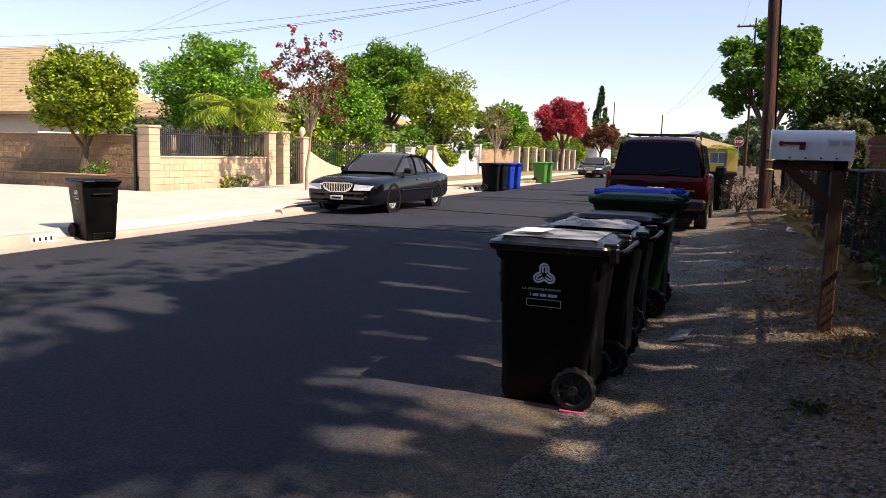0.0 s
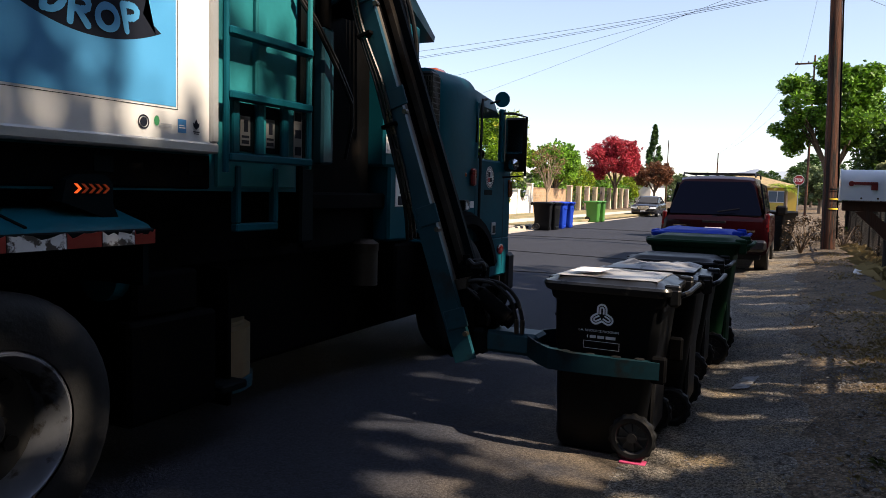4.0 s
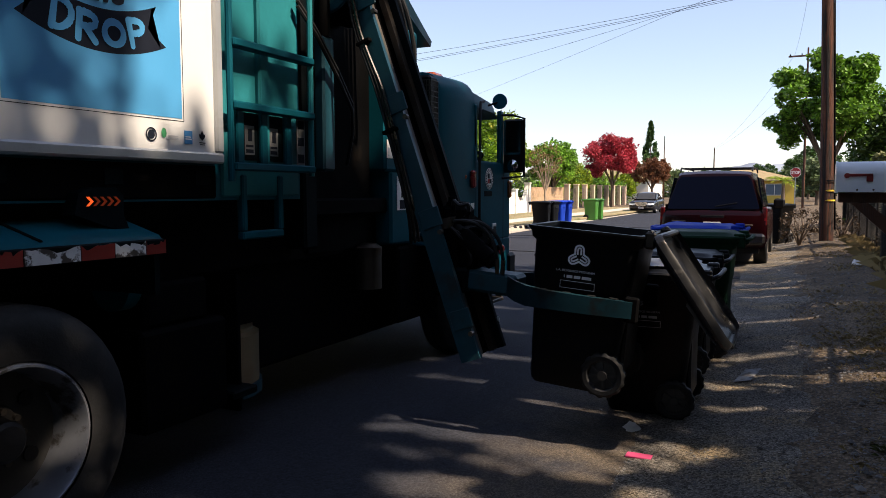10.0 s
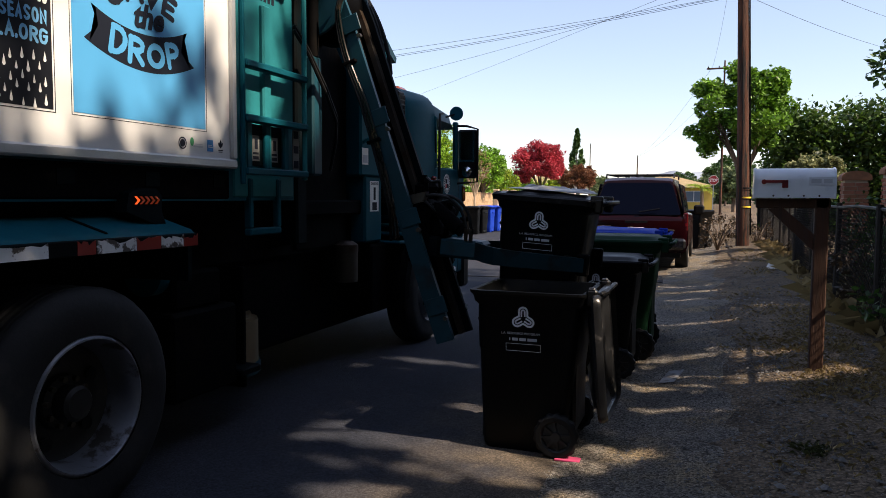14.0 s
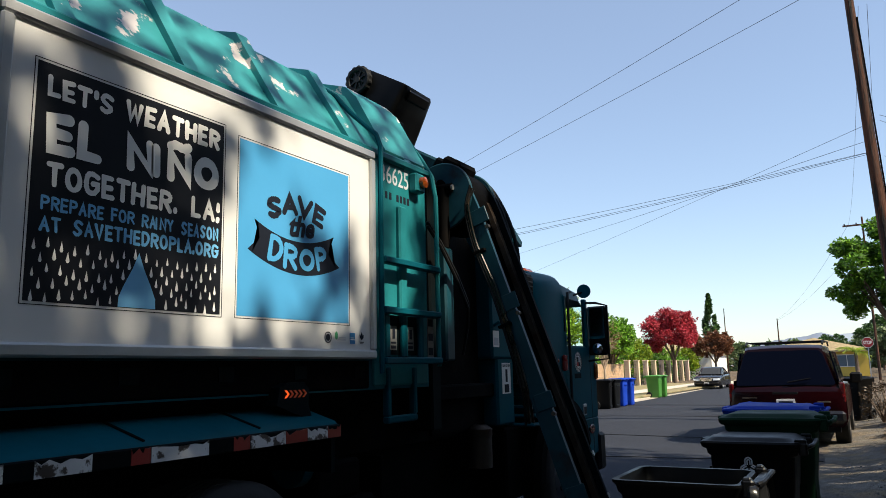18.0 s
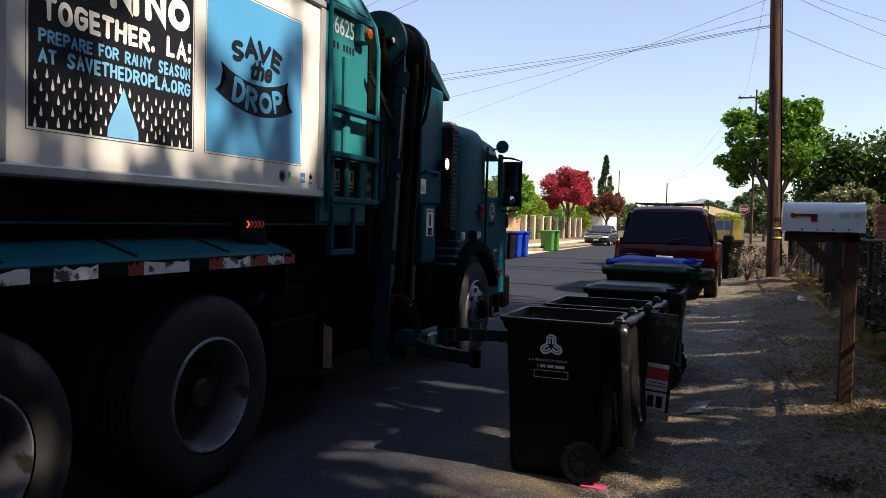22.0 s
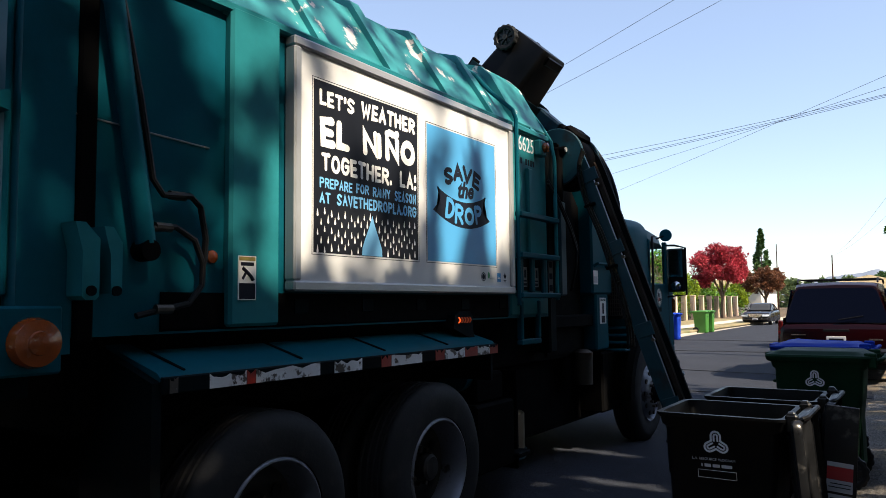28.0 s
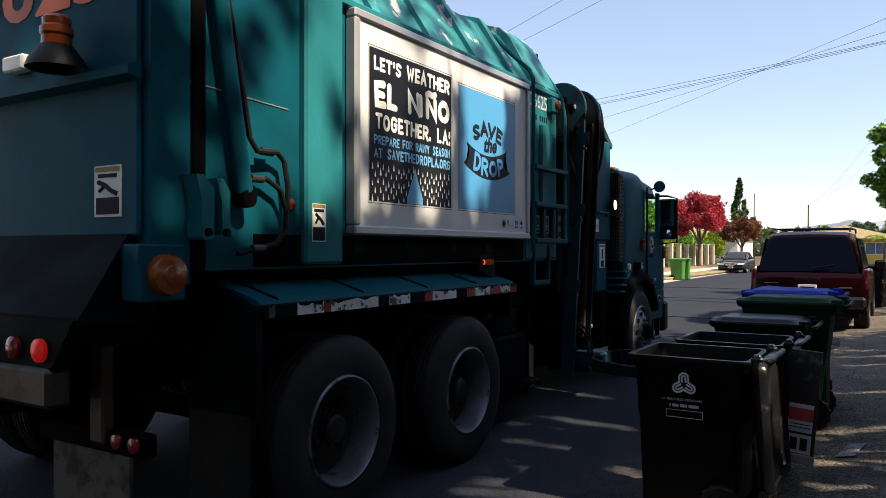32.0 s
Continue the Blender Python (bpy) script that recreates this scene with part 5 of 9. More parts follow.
beacon = tp("beacon", Shape().lathe([(0.13, 2.335), (0.12, 2.37), (0.085, 2.42), (0.07, 2.44)], (-3.22, 1.14, 0), "z", 20), TRIM_BLACK, "amber beacon on a black base")
tp("beacon_lens", Shape().lathe([(0.066, 2.44), (0.064, 2.48), (0.072, 2.49), (0.070, 2.52), (0.06, 2.53), (0.062, 2.56), (0.05, 2.575), (0.001, 2.58)], (-3.22, 1.14, 0), "z", 20), AMBER, parent=beacon)
tp("tail_camera", Shape().box(-3.80, -3.62, 1.20, 1.262, 2.40, 2.48, 0.01), LETTER_WHITE)
me = fit_letters("36625", -4.5, -3.02, 2.66, 3.0, 0.02, 0.001)
me.transform(pose(0, 1.258, 0, 90, 0, 0))
tp("fleet_number", me, ORANGE_RED, "large orange and white fleet number")
rsign = tp("warning_sign", Shape().box(-3.115, -2.92, 1.256, 1.262, 1.668, 1.90), LETTER_WHITE, "white warning sign on the tailgate")
tp("sign_band", Shape().box(-3.105, -2.93, 1.253, 1.256, 1.872, 1.893), BAND_YELLOW, parent=rsign)
tp("sign_text", Shape().box(-3.10, -2.935, 1.253, 1.256, 1.68, 1.755), INK, parent=rsign)
tp("sign_header", Shape().box(-3.085, -2.95, 1.253, 1.256, 1.845, 1.862), INK, parent=rsign)
tp("sign_shape", Shape().tube([(-3.08, 1.254, 1.825), (-3.03, 1.254, 1.81), (-2.99, 1.254, 1.785), (-2.945, 1.254, 1.77)], 0.011, 6).tube([(-3.03, 1.254, 1.81), (-3.075, 1.254, 1.785)], 0.008, 6), INK, parent=rsign)
tp("turn_light_plate", Shape().box(-2.90, XB + 0.032, 1.22, 1.46, 1.29, 1.545, 0.01), TEAL)
tp("turn_light", Shape().lathe([(0.093, 0.0), (0.093, 0.025), (0.085, 0.05), (0.045, 0.058), (0.042, 0.066), (0.03, 0.07), (0.001, 0.07)], (XB + 0.03, 1.345, 1.41), "x", 26), AMBER, "large round amber turn light")
for poly, yp in (([(1.45, 1.86), (1.49, 1.86), (1.55, 1.80), (1.55, 1.58), (1.535, 1.565), (1.495, 1.565), (1.48, 1.58), (1.48, 1.75)], 1.515), ([(1.565, 1.85), (1.605, 1.85), (1.645, 1.79), (1.645, 1.60), (1.60, 1.59), (1.595, 1.74)], 1.62)):
    arm = tp("hinge_arm", Shape().prism(poly, "x", XB + 0.0, XB + 0.115), TEAL_LIT_WORN, "teal steel latch arm")
    tp("hinge_pin", Shape().cyl((XB + 0.11, yp, 1.60), (XB + 0.125, yp, 1.60), 0.02, n=12), TEAL_DARK, parent=arm)
tp("guide_post", Shape().box(XB - 0.02, XB + 0.02, 1.51, 1.59, 1.40, 3.40, 0.01), GRIME)
cyl = tp("hydraulic_cylinder", Shape().cyl((XB + 0.06, 1.785, 1.80), (XB + 0.05, 1.53, 3.35), 0.042, n=16), TEAL, "slanting hydraulic cylinder")
tp("cylinder_eye", Shape().cyl((XB + 0.02, 1.785, 1.77), (XB + 0.10, 1.785, 1.77), 0.045, n=14), GRIME, parent=cyl)
for pts in ([(XB + 0.06, 1.79, 1.86), (XB + 0.06, 1.93, 1.88), (XB + 0.06, 2.03, 1.83), (XB + 0.05, 2.085, 1.73), (XB + 0.05, 2.08, 1.63), (XB + 0.05, 2.01, 1.55), (XB + 0.05, 1.90, 1.53), (XB + 0.04, 1.76, 1.50)], [(XB + 0.06, 1.60, 3.05), (XB + 0.08, 1.735, 2.41), (XB + 0.08, 1.80, 2.07), (XB + 0.08, 1.85, 2.01), (XB + 0.07, 2.0, 2.02), (XB + 0.06, 2.06, 1.98), (XB + 0.06, 2.09, 1.84), (XB + 0.05, 2.09, 1.73)]):
    tp("hose", Shape().tube(pts, 0.014, 8), RUBBER)
for y, z in ((1.94, 2.017), (1.87, 1.875), (1.88, 1.527)):
    tp("hose_fitting", Shape().cyl((XB + 0.055, y - 0.04, z), (XB + 0.055, y + 0.04, z), 0.02, n=10), STEEL)

# wheel-arch shelf with a striped lip
shelf = tp("fender_shelf", Shape().prism([(-3.06, 1.41), (-2.60, 1.272), (-2.57, 1.243), (-2.60, 1.232), (-3.06, 1.375)], "y", 1.77, 4.50), TEAL, "sloping teal shelf over the rear wheels")
for y in (1.86, 2.55, 3.22, 3.88):
    tp("shelf_seam", Shape().tube([(-3.05, y + 0.02, 1.411), (-2.60, y + 0.04, 1.275)], 0.007, 5), TEAL_DARK, parent=shelf)
lip = tp("shelf_lip", Shape().box(-2.585, -2.560, 1.77, 4.50, 1.186, 1.256, 0.006), TEAL_DARK, "chipped reflective red and white edge strip")
y = 1.80
rng = random.Random(4)
for w, red in ((0.04, False), (0.15, None), (0.20, False), (0.05, True), (0.42, False), (0.10, None), (0.22, False), (0.16, None), (0.09, True), (0.30, False), (0.14, None), (0.10, True), (0.24, False), (0.16, True), (0.16, False), (0.11, True)):
    if red is not None:
        edge = [(y, 1.190), (y + w, 1.190)] + [(y + w - w * i / 7 + rng.uniform(-0.012, 0.012) * (0 < i < 7), 1.252 - (rng.uniform(0, 0.022) if 0 < i < 7 else 0)) for i in range(8)]
        tp("reflective_strip", Shape().prism(edge, "x", -2.561, -2.5575), REFLECT_RED if red else REFLECT_WHITE, parent=lip)
    y += w + 0.004
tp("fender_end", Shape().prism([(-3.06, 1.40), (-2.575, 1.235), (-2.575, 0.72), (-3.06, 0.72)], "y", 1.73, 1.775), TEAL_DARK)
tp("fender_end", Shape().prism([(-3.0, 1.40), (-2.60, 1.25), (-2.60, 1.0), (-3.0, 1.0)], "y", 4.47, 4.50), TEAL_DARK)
tp("fender_flap", Shape().box(-3.05, -2.62, 1.73, 1.75, 0.22, 0.73, 0.005), RUBBER)
lamp_pod = tp("arrow_lamp_pod", Shape().prism([(4.15, 1.37), (4.17, 1.46), (4.24, 1.485), (4.36, 1.485), (4.40, 1.45), (4.40, 1.36), (4.44, 1.27)], "x", -2.80, -2.70), TEAL_DARK, "pod with an arrow-shaped amber lamp")
for k in range(5):
    tp("arrow_lamp", Shape().prism([(4.205 + 0.035 * k, 1.405), (4.227 + 0.035 * k, 1.425), (4.205 + 0.035 * k, 1.445), (4.217 + 0.035 * k, 1.445), (4.239 + 0.035 * k, 1.425), (4.217 + 0.035 * k, 1.405)], "x", -2.702, -2.694), AMBER_GLOW if k == 0 else AMBER_DIM, "amber chevron lamp", parent=lamp_pod)

# wheels
def truck_tyre(x_out, width, r=0.525):
    p = [(0.315, 0.0), (0.40, 0.012), (0.43, 0.008), (r - 0.06, 0.004), (r - 0.012, -0.03), (r, -0.05)]
    for k in range(4):
        g = -0.05 - (k + 0.5) * (width - 0.10) / 4
        p += [(r, g + 0.012), (r - 0.012, g + 0.008), (r - 0.012, g - 0.008), (r, g - 0.012)]
    p += [(r, -width + 0.05), (r - 0.012, -width + 0.03), (r - 0.06, -width), (0.315, -width)]
    return Shape().lathe([(rr, x_out + h) for rr, h in p], (0, 0, 0), "x", 44)


def rear_rim():
    """Barrel of the dished rim, with a thin rolled edge."""
    return Shape().lathe([(0.315, -0.012), (0.302, 0.004), (0.294, 0.006), (0.288, -0.004), (0.282, -0.05), (0.268, -0.09), (0.262, -0.17), (0.255, -0.20)], (0, 0, 0), "x", 48)


def rear_disc():
    return Shape().lathe([(0.262, -0.165), (0.235, -0.185), (0.16, -0.192), (0.10, -0.178), (0.10, -0.21), (0.25, -0.21)], (0, 0, 0), "x", 40)


def ring_of(name, n, r, size, x, w, mat, parent):
    """Round pieces set in a ring on a wheel."""
    me = Shape().lathe([(size, 0), (size, w), (0.001, w)], (0, 0, 0), "x", 12).mesh(name)
    me.materials.append(mat)
    for i in range(n):
        a = 2 * math.pi * i / n
        part(name, me, mat, parent, at=pose(x, r * math.cos(a), r * math.sin(a)))


WHEELS = []


def truck_wheel(y, front=False, left=False):
    pivot = new("wheel")
    pivot.parent = TRUCK
    x = -2.575 if not left else 2 * TBASE.x + 2.575
    if front:
        x = -2.66 if not left else 2 * TBASE.x + 2.66
    base = Vector((x, y, 0.522)) - TBASE
    pivot.matrix_basis = pose(*base, 0, 0, 180 if left else 0)
    part("tyre", truck_tyre(0.0, 0.27), TYRE, pivot, "worn dusty truck tyre")
    if front:
        part("rim", Shape().lathe([(0.318, 0.0), (0.305, 0.012), (0.290, -0.002), (0.28, -0.03), (0.262, -0.022), (0.235, 0.012), (0.16, 0.045), (0.135, 0.045), (0.11, 0.05)], (0, 0, 0), "x", 40), RIM, pivot, "polished alloy rim")
        ring_of("hand_hole", 10, 0.222, 0.027, 0.016, 0.012, TRIM_BLACK, pivot)
        part("hub", Shape().lathe([(0.11, 0.05), (0.10, 0.075), (0.085, 0.085), (0.08, 0.12), (0.05, 0.13), (0.001, 0.13)], (0, 0, 0), "x", 24), GRIME, pivot)
        ring_of("wheel_nut", 10, 0.145, 0.014, 0.046, 0.03, STEEL, pivot)
    else:
        part("tyre", truck_tyre(-0.33, 0.26), TYRE, pivot, "worn dusty truck tyre")
        part("rim", rear_rim(), RIM, pivot, "pale dished steel rim with rust")
        part("wheel_disc", rear_disc(), DISC, pivot, "dirty brown wheel disc")
        ring_of("hand_hole", 5, 0.195, 0.032, -0.177, 0.006, TRIM_BLACK, pivot)
        part("hub", Shape().lathe([(0.13, -0.178), (0.12, -0.15), (0.085, -0.14), (0.08, -0.075), (0.065, -0.06), (0.001, -0.055)], (0, 0, 0), "x", 22), DISC, pivot, "greasy wheel hub")
        ring_of("wheel_nut", 10, 0.108, 0.013, -0.155, 0.03, STEEL, pivot)
    WHEELS.append((pivot, base, left))


for yy in (2.405, 3.78):
    truck_wheel(yy)
    truck_wheel(yy, False, True)
truck_wheel(8.17, True)
truck_wheel(8.17, True, True)

# chassis and underside
for x in (-3.62, -4.32):
    tp("chassis_rail", Shape().box(x - 0.05, x + 0.05, 0.9, 9.1, 0.74, 1.02, 0.01), GRIME)
for y in (2.405, 3.78, 8.17):
    tp("axle", Shape().cyl((-2.95, y, 0.52), (-4.99, y, 0.52), 0.075, n=12), GRIME)
tp("differential", Shape().lathe([(0.05, -0.25), (0.2, -0.12), (0.22, 0), (0.2, 0.12), (0.05, 0.25)], (-3.97, 3.735, 0.52), "y", 16, True), GRIME)
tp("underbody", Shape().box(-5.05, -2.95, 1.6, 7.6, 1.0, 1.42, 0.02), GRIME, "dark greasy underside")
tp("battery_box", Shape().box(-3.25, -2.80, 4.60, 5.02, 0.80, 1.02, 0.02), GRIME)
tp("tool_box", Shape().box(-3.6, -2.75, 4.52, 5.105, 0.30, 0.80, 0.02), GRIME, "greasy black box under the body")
tank_plan = [(-2.83, 5.285), (-2.83, 5.38), (-2.87, 5.50), (-2.95, 5.60), (-3.06, 5.67), (-3.20, 5.68), (-3.20, 5.285)]
tank = tp("fluid_tank", Shape().loft([[(x, y, z) for x, y in tank_plan] for z in (0.345, 0.63)]).loft([[(x * 0.5 - 1.51, (y - 5.45) * 0.92 + 5.45, z) for x, y in tank_plan] for z in (0.629, 0.65)]), TANK, "yellowed plastic fluid tank")
tp("tank_bracket", Shape().box(-3.25, -2.81, 5.25, 5.28, 0.22, 1.0, 0.006), GRIME, parent=tank)
tp("tank_tray", Shape().loft([[(x + 0.012, y + 0.01, z) for x, y in tank_plan] for z in (0.275, 0.342)]), TEAL_RAIL, parent=tank)
tp("tank_foot", Shape().box(-3.0, -2.72, 5.11, 5.31, 0.33, 0.375, 0.01), TEAL_DARK, parent=tank)
# two blocks added to keep the bright road from showing beneath the truck
tp("side_tank", Shape().box(-5.15, -4.55, 4.40, 7.62, 0.14, 1.05, 0.04), GRIME, "dark block added on the far side under the body")
tp("hydraulic_tank", Shape().box(-4.5, -3.05, 5.35, 7.72, 0.33, 1.05, 0.03), GRIME)
tp("air_tank", Shape().cyl((-2.95, 4.52, 1.02), (-2.95, 4.70, 1.02), 0.13, n=20), TEAL)
canister = tp("filter_canister", Shape().cyl((-2.88, 6.79, 0.74), (-2.88, 6.79, 1.0), 0.10, n=18), STEEL, "greasy metal canister")
tp("canister_cap", Shape().lathe([(0.1, 0.98), (0.105, 1.0), (0.105, 1.05), (0.06, 1.08), (0.001, 1.08)], (-2.88, 6.79, 0), "z", 18), STEEL, parent=canister)
tp("cross_beam", Shape().box(-4.9, -2.85, 5.9, 7.3, 1.30, 1.42, 0.015), GRIME)

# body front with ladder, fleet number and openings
front_bay = tp("front_bay", Shape().box(XB - 0.02, XB + 0.012, 5.10, 5.78, 1.44, 3.02, 0.01), TEAL_LIT_WORN, "worn teal bay beside the poster, coloured bright as sunlit")
tp("bay_beam", Shape().box(XB, XB + 0.045, 5.38, 5.47, 1.62, 2.66, 0.012), TEAL_LIT_WORN, parent=front_bay)
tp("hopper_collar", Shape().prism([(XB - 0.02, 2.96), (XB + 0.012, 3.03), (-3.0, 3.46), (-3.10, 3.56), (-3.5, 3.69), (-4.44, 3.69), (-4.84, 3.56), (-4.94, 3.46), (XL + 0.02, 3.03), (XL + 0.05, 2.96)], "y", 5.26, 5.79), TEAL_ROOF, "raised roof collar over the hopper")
me = fit_letters("36625", 5.195, 5.545, 2.80, 2.925, 0.004, 0.001)
tp("fleet_number", side_text(me, XB + 0.0135), DIM_DECAL, "white fleet number", parent=front_bay)
for y in (5.25, 5.30, 5.39, 5.435, 5.48, 5.525):
    tp("permit_line", Shape().box(XB + 0.012, XB + 0.0135, y, y + 0.028, 2.69, 2.74), INK, parent=front_bay)
lad = tp("ladder", Shape().tube([(XB + 0.09, 5.085, 1.52), (XB + 0.09, 5.085, 3.0), (XB + 0.06, 5.085, 3.08), (-2.93, 5.10, 3.28), (-3.05, 5.08, 3.42), (-3.10, 4.98, 3.46)], 0.018, 8), TEAL, "teal grab rails and rungs")
tp("grab_rail", Shape().tube([(XB + 0.09, 5.80, 1.56), (XB + 0.09, 5.80, 2.78), (XB + 0.06, 5.80, 2.95), (-2.80, 5.80, 3.10), (-2.93, 5.79, 3.29), (-2.98, 5.77, 3.31), (-3.01, 5.74, 3.26)], 0.018, 8), TEAL_LIT_WORN, parent=lad)
for z in (1.60, 1.92, 2.245):
    tp("rung", Shape().box(XB + 0.06, XB + 0.125, 5.085, 5.80, z - 0.022, z + 0.022, 0.008), TEAL, parent=lad)
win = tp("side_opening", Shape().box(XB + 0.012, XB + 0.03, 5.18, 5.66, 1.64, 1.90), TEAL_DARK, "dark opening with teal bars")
for y in (5.20, 5.40, 5.62):
    tp("opening_bar", Shape().box(XB + 0.03, XB + 0.06, y - 0.03, y + 0.03, 1.62, 1.92, 0.008), TEAL, parent=win)
for y in (5.30, 5.51):
    tp("opening_label", Shape().box(XB + 0.031, XB + 0.033, y - 0.04, y + 0.04, 1.67, 1.83), DULL_LABEL, parent=win)
    tp("label_mark", Shape().box(XB + 0.033, XB + 0.0345, y - 0.03, y + 0.03, 1.68, 1.70).box(XB + 0.033, XB + 0.0345, y - 0.03, y + 0.03, 1.712, 1.725).box(XB + 0.033, XB + 0.0345, y - 0.012, y + 0.02, 1.745, 1.81), INK, parent=win)
lab = tp("label_strip", Shape().box(XB + 0.06, XB + 0.064, 5.69, 5.77, 1.62, 1.93), DULL_LABEL, "white instruction strip")
for k in range(3):
    tp("label_text", Shape().box(XB + 0.064, XB + 0.0655, 5.70, 5.76, 1.64 + 0.1 * k, 1.69 + 0.1 * k), INK, parent=lab)
tp("step_frame", Shape().box(XB - 0.02, XB + 0.03, 5.24, 5.60, 1.20, 1.245, 0.008).box(XB - 0.02, XB + 0.03, 5.24, 5.28, 1.245, 1.56, 0.008).box(XB - 0.02, XB + 0.03, 5.56, 5.60, 1.245, 1.56, 0.008), TEAL, "hanging teal step frame")
tp("bay_light_box", Shape().box(XB + 0.01, XB + 0.08, 5.55, 5.67, 2.79, 2.93, 0.012), TEAL_LIT_WORN)
tp("bay_light", Shape().lathe([(0.042, 0), (0.040, 0.03), (0.001, 0.045)], (XB + 0.08, 5.625, 2.865), "x", 16), AMBER, "amber marker light")

# loading bay between body and cab
strut = tp("bay_strut", Shape().box(-2.83, XB + 0.03, 6.03, 6.16, 1.60, 2.46, 0.015), TEAL_RAIL, "upright teal strut beside the hopper")
tp("strut_rod", Shape().cyl((-2.78, 6.09, 2.46), (-2.78, 6.09, 2.94), 0.045, n=14).cyl((-2.84, 6.09, 2.93), (-2.70, 6.09, 2.93), 0.035, n=12), GRIME, parent=strut)
tp("strut_pin", Shape().cyl((-2.74, 6.09, 2.93), (-2.69, 6.09, 2.93), 0.022, n=10), ALU, parent=strut)
for k in range(2):
    tp("hose", Shape().tube([(XB + 0.06, 5.72, 2.60 - 0.03 * k), (XB + 0.09, 5.86, 2.46 - 0.03 * k), (XB + 0.09, 6.10, 2.24 - 0.04 * k), (XB + 0.07, 6.30, 2.05 - 0.04 * k), (XB + 0.02, 6.38, 1.86), (XB - 0.04, 6.40, 1.65)], 0.013, 7), RUBBER, "black hose slung across the bay")
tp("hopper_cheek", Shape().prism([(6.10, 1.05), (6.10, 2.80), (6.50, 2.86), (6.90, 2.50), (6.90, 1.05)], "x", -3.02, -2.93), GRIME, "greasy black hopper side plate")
# post and hopper walls carry their shade in the dark teal
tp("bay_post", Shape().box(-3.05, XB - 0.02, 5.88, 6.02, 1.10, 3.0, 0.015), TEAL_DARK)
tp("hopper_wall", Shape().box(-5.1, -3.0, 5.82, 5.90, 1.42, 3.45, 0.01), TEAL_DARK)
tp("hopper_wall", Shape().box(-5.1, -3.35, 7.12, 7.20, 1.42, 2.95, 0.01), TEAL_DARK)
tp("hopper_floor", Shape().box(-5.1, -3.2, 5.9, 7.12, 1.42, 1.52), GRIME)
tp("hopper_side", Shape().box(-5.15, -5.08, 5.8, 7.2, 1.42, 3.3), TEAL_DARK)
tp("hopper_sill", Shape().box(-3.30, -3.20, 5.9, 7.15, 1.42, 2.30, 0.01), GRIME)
tp("hopper_hood", Shape().prism([(6.62, 3.16), (7.50, 3.125), (7.68, 3.085), (8.12, 2.815), (8.10, 2.765), (7.62, 2.99), (6.62, 3.0)], "x", -5.0, -3.0), TEAL_RAIL, "teal hood plate of the hopper")
boxp = tp("control_panel", Shape().box(-3.30, -2.80, 6.92, 7.46, 1.62, 2.75, 0.02).box(-3.30, -2.81, 7.02, 7.36, 1.05, 1.63, 0.02), TEAL, "teal control cabinet")
tp("cabinet_ledge", Shape().tube([(-2.80, 6.95, 1.90), (-2.76, 6.97, 1.93), (-2.76, 7.26, 1.93), (-2.80, 7.28, 1.90)], 0.014, 8), TEAL, parent=boxp)
cs = tp("clean_out_sign", Shape().box(-2.81, -2.806, 7.11, 7.28, 1.32, 1.585), LETTER_WHITE, "white clean-out sign with a figure")
me = fit_letters("CLEAN-OUT AREA", 7.12, 7.27, 1.55, 1.575, 0.0, 0.0004)
tp("sign_words", side_text(me, -2.805), INK, parent=cs)
tp("sign_text", Shape().box(-2.806, -2.8045, 7.15, 7.24, 1.33, 1.40), INK, parent=cs)
tp("sign_shape", Shape().box(-2.806, -2.8045, 7.175, 7.215, 1.42, 1.53), INK, parent=cs)
tp("cabinet_label", Shape().box(-2.80, -2.796, 6.935, 7.05, 1.72, 1.86), LETTER_WHITE, parent=boxp)
tp("label_text", Shape().box(-2.796, -2.7945, 6.95, 7.035, 1.735, 1.80), DIM_DECAL, parent=boxp)
wl = tp("work_lamp", Shape().lathe([(0.03, -0.02), (0.055, 0.0), (0.062, 0.05), (0.058, 0.055)], (-2.78, 7.40, 2.03), "x", 18, True), TRIM_BLACK, "round lit work lamp")
tp("lamp_lens", Shape().lathe([(0.055, 0.056), (0.03, 0.066), (0.001, 0.068)], (-2.78, 7.40, 2.03), "x", 18), LAMP_GLOW, parent=wl)
# grilled exhaust guard behind the cab
gr = tp("exhaust_guard", Shape().box(-3.2, -2.72, 7.52, 7.67, 1.36, 2.42, 0.02), TRIM_BLACK, "perforated metal exhaust guard")
for z0, z1 in ((1.40, 1.86), (1.90, 2.38)):
    gs = Shape()
    for i in range(7):
        yy = 7.53 + i * 0.0217
        gs.box(-2.722, -2.714, yy - 0.003, yy + 0.003, z0, z1)
    for i in range(12):
        zz = z0 + i * (z1 - z0) / 11
        gs.box(-2.722, -2.714, 7.525, 7.665, zz - 0.004, zz + 0.004)
        gs.box(-2.90, -2.72, 7.514, 7.522, zz - 0.004, zz + 0.004)
    for i in range(8):
        xx = -2.895 + i * 0.024
        gs.box(xx - 0.003, xx + 0.003, 7.514, 7.522, z0, z1)
    tp("guard_mesh", gs, HUB, parent=gr)
# cab-back steps
for k in range(4):
    tp("deck_step", Shape().box(-3.0, -2.66, 7.42 + 0.05 * k, 7.58 + 0.05 * k, 1.02 + 0.075 * k, 1.05 + 0.075 * k, 0.01), TEAL, "ribbed teal step")
tp("deck_box", Shape().box(-3.3, -2.80, 7.12, 7.68, 0.42, 1.03, 0.02), GRIME)
tp("marker_cup", Shape().box(-2.74, -2.68, 7.78, 7.86, 1.27, 1.36, 0.015), CREAM)

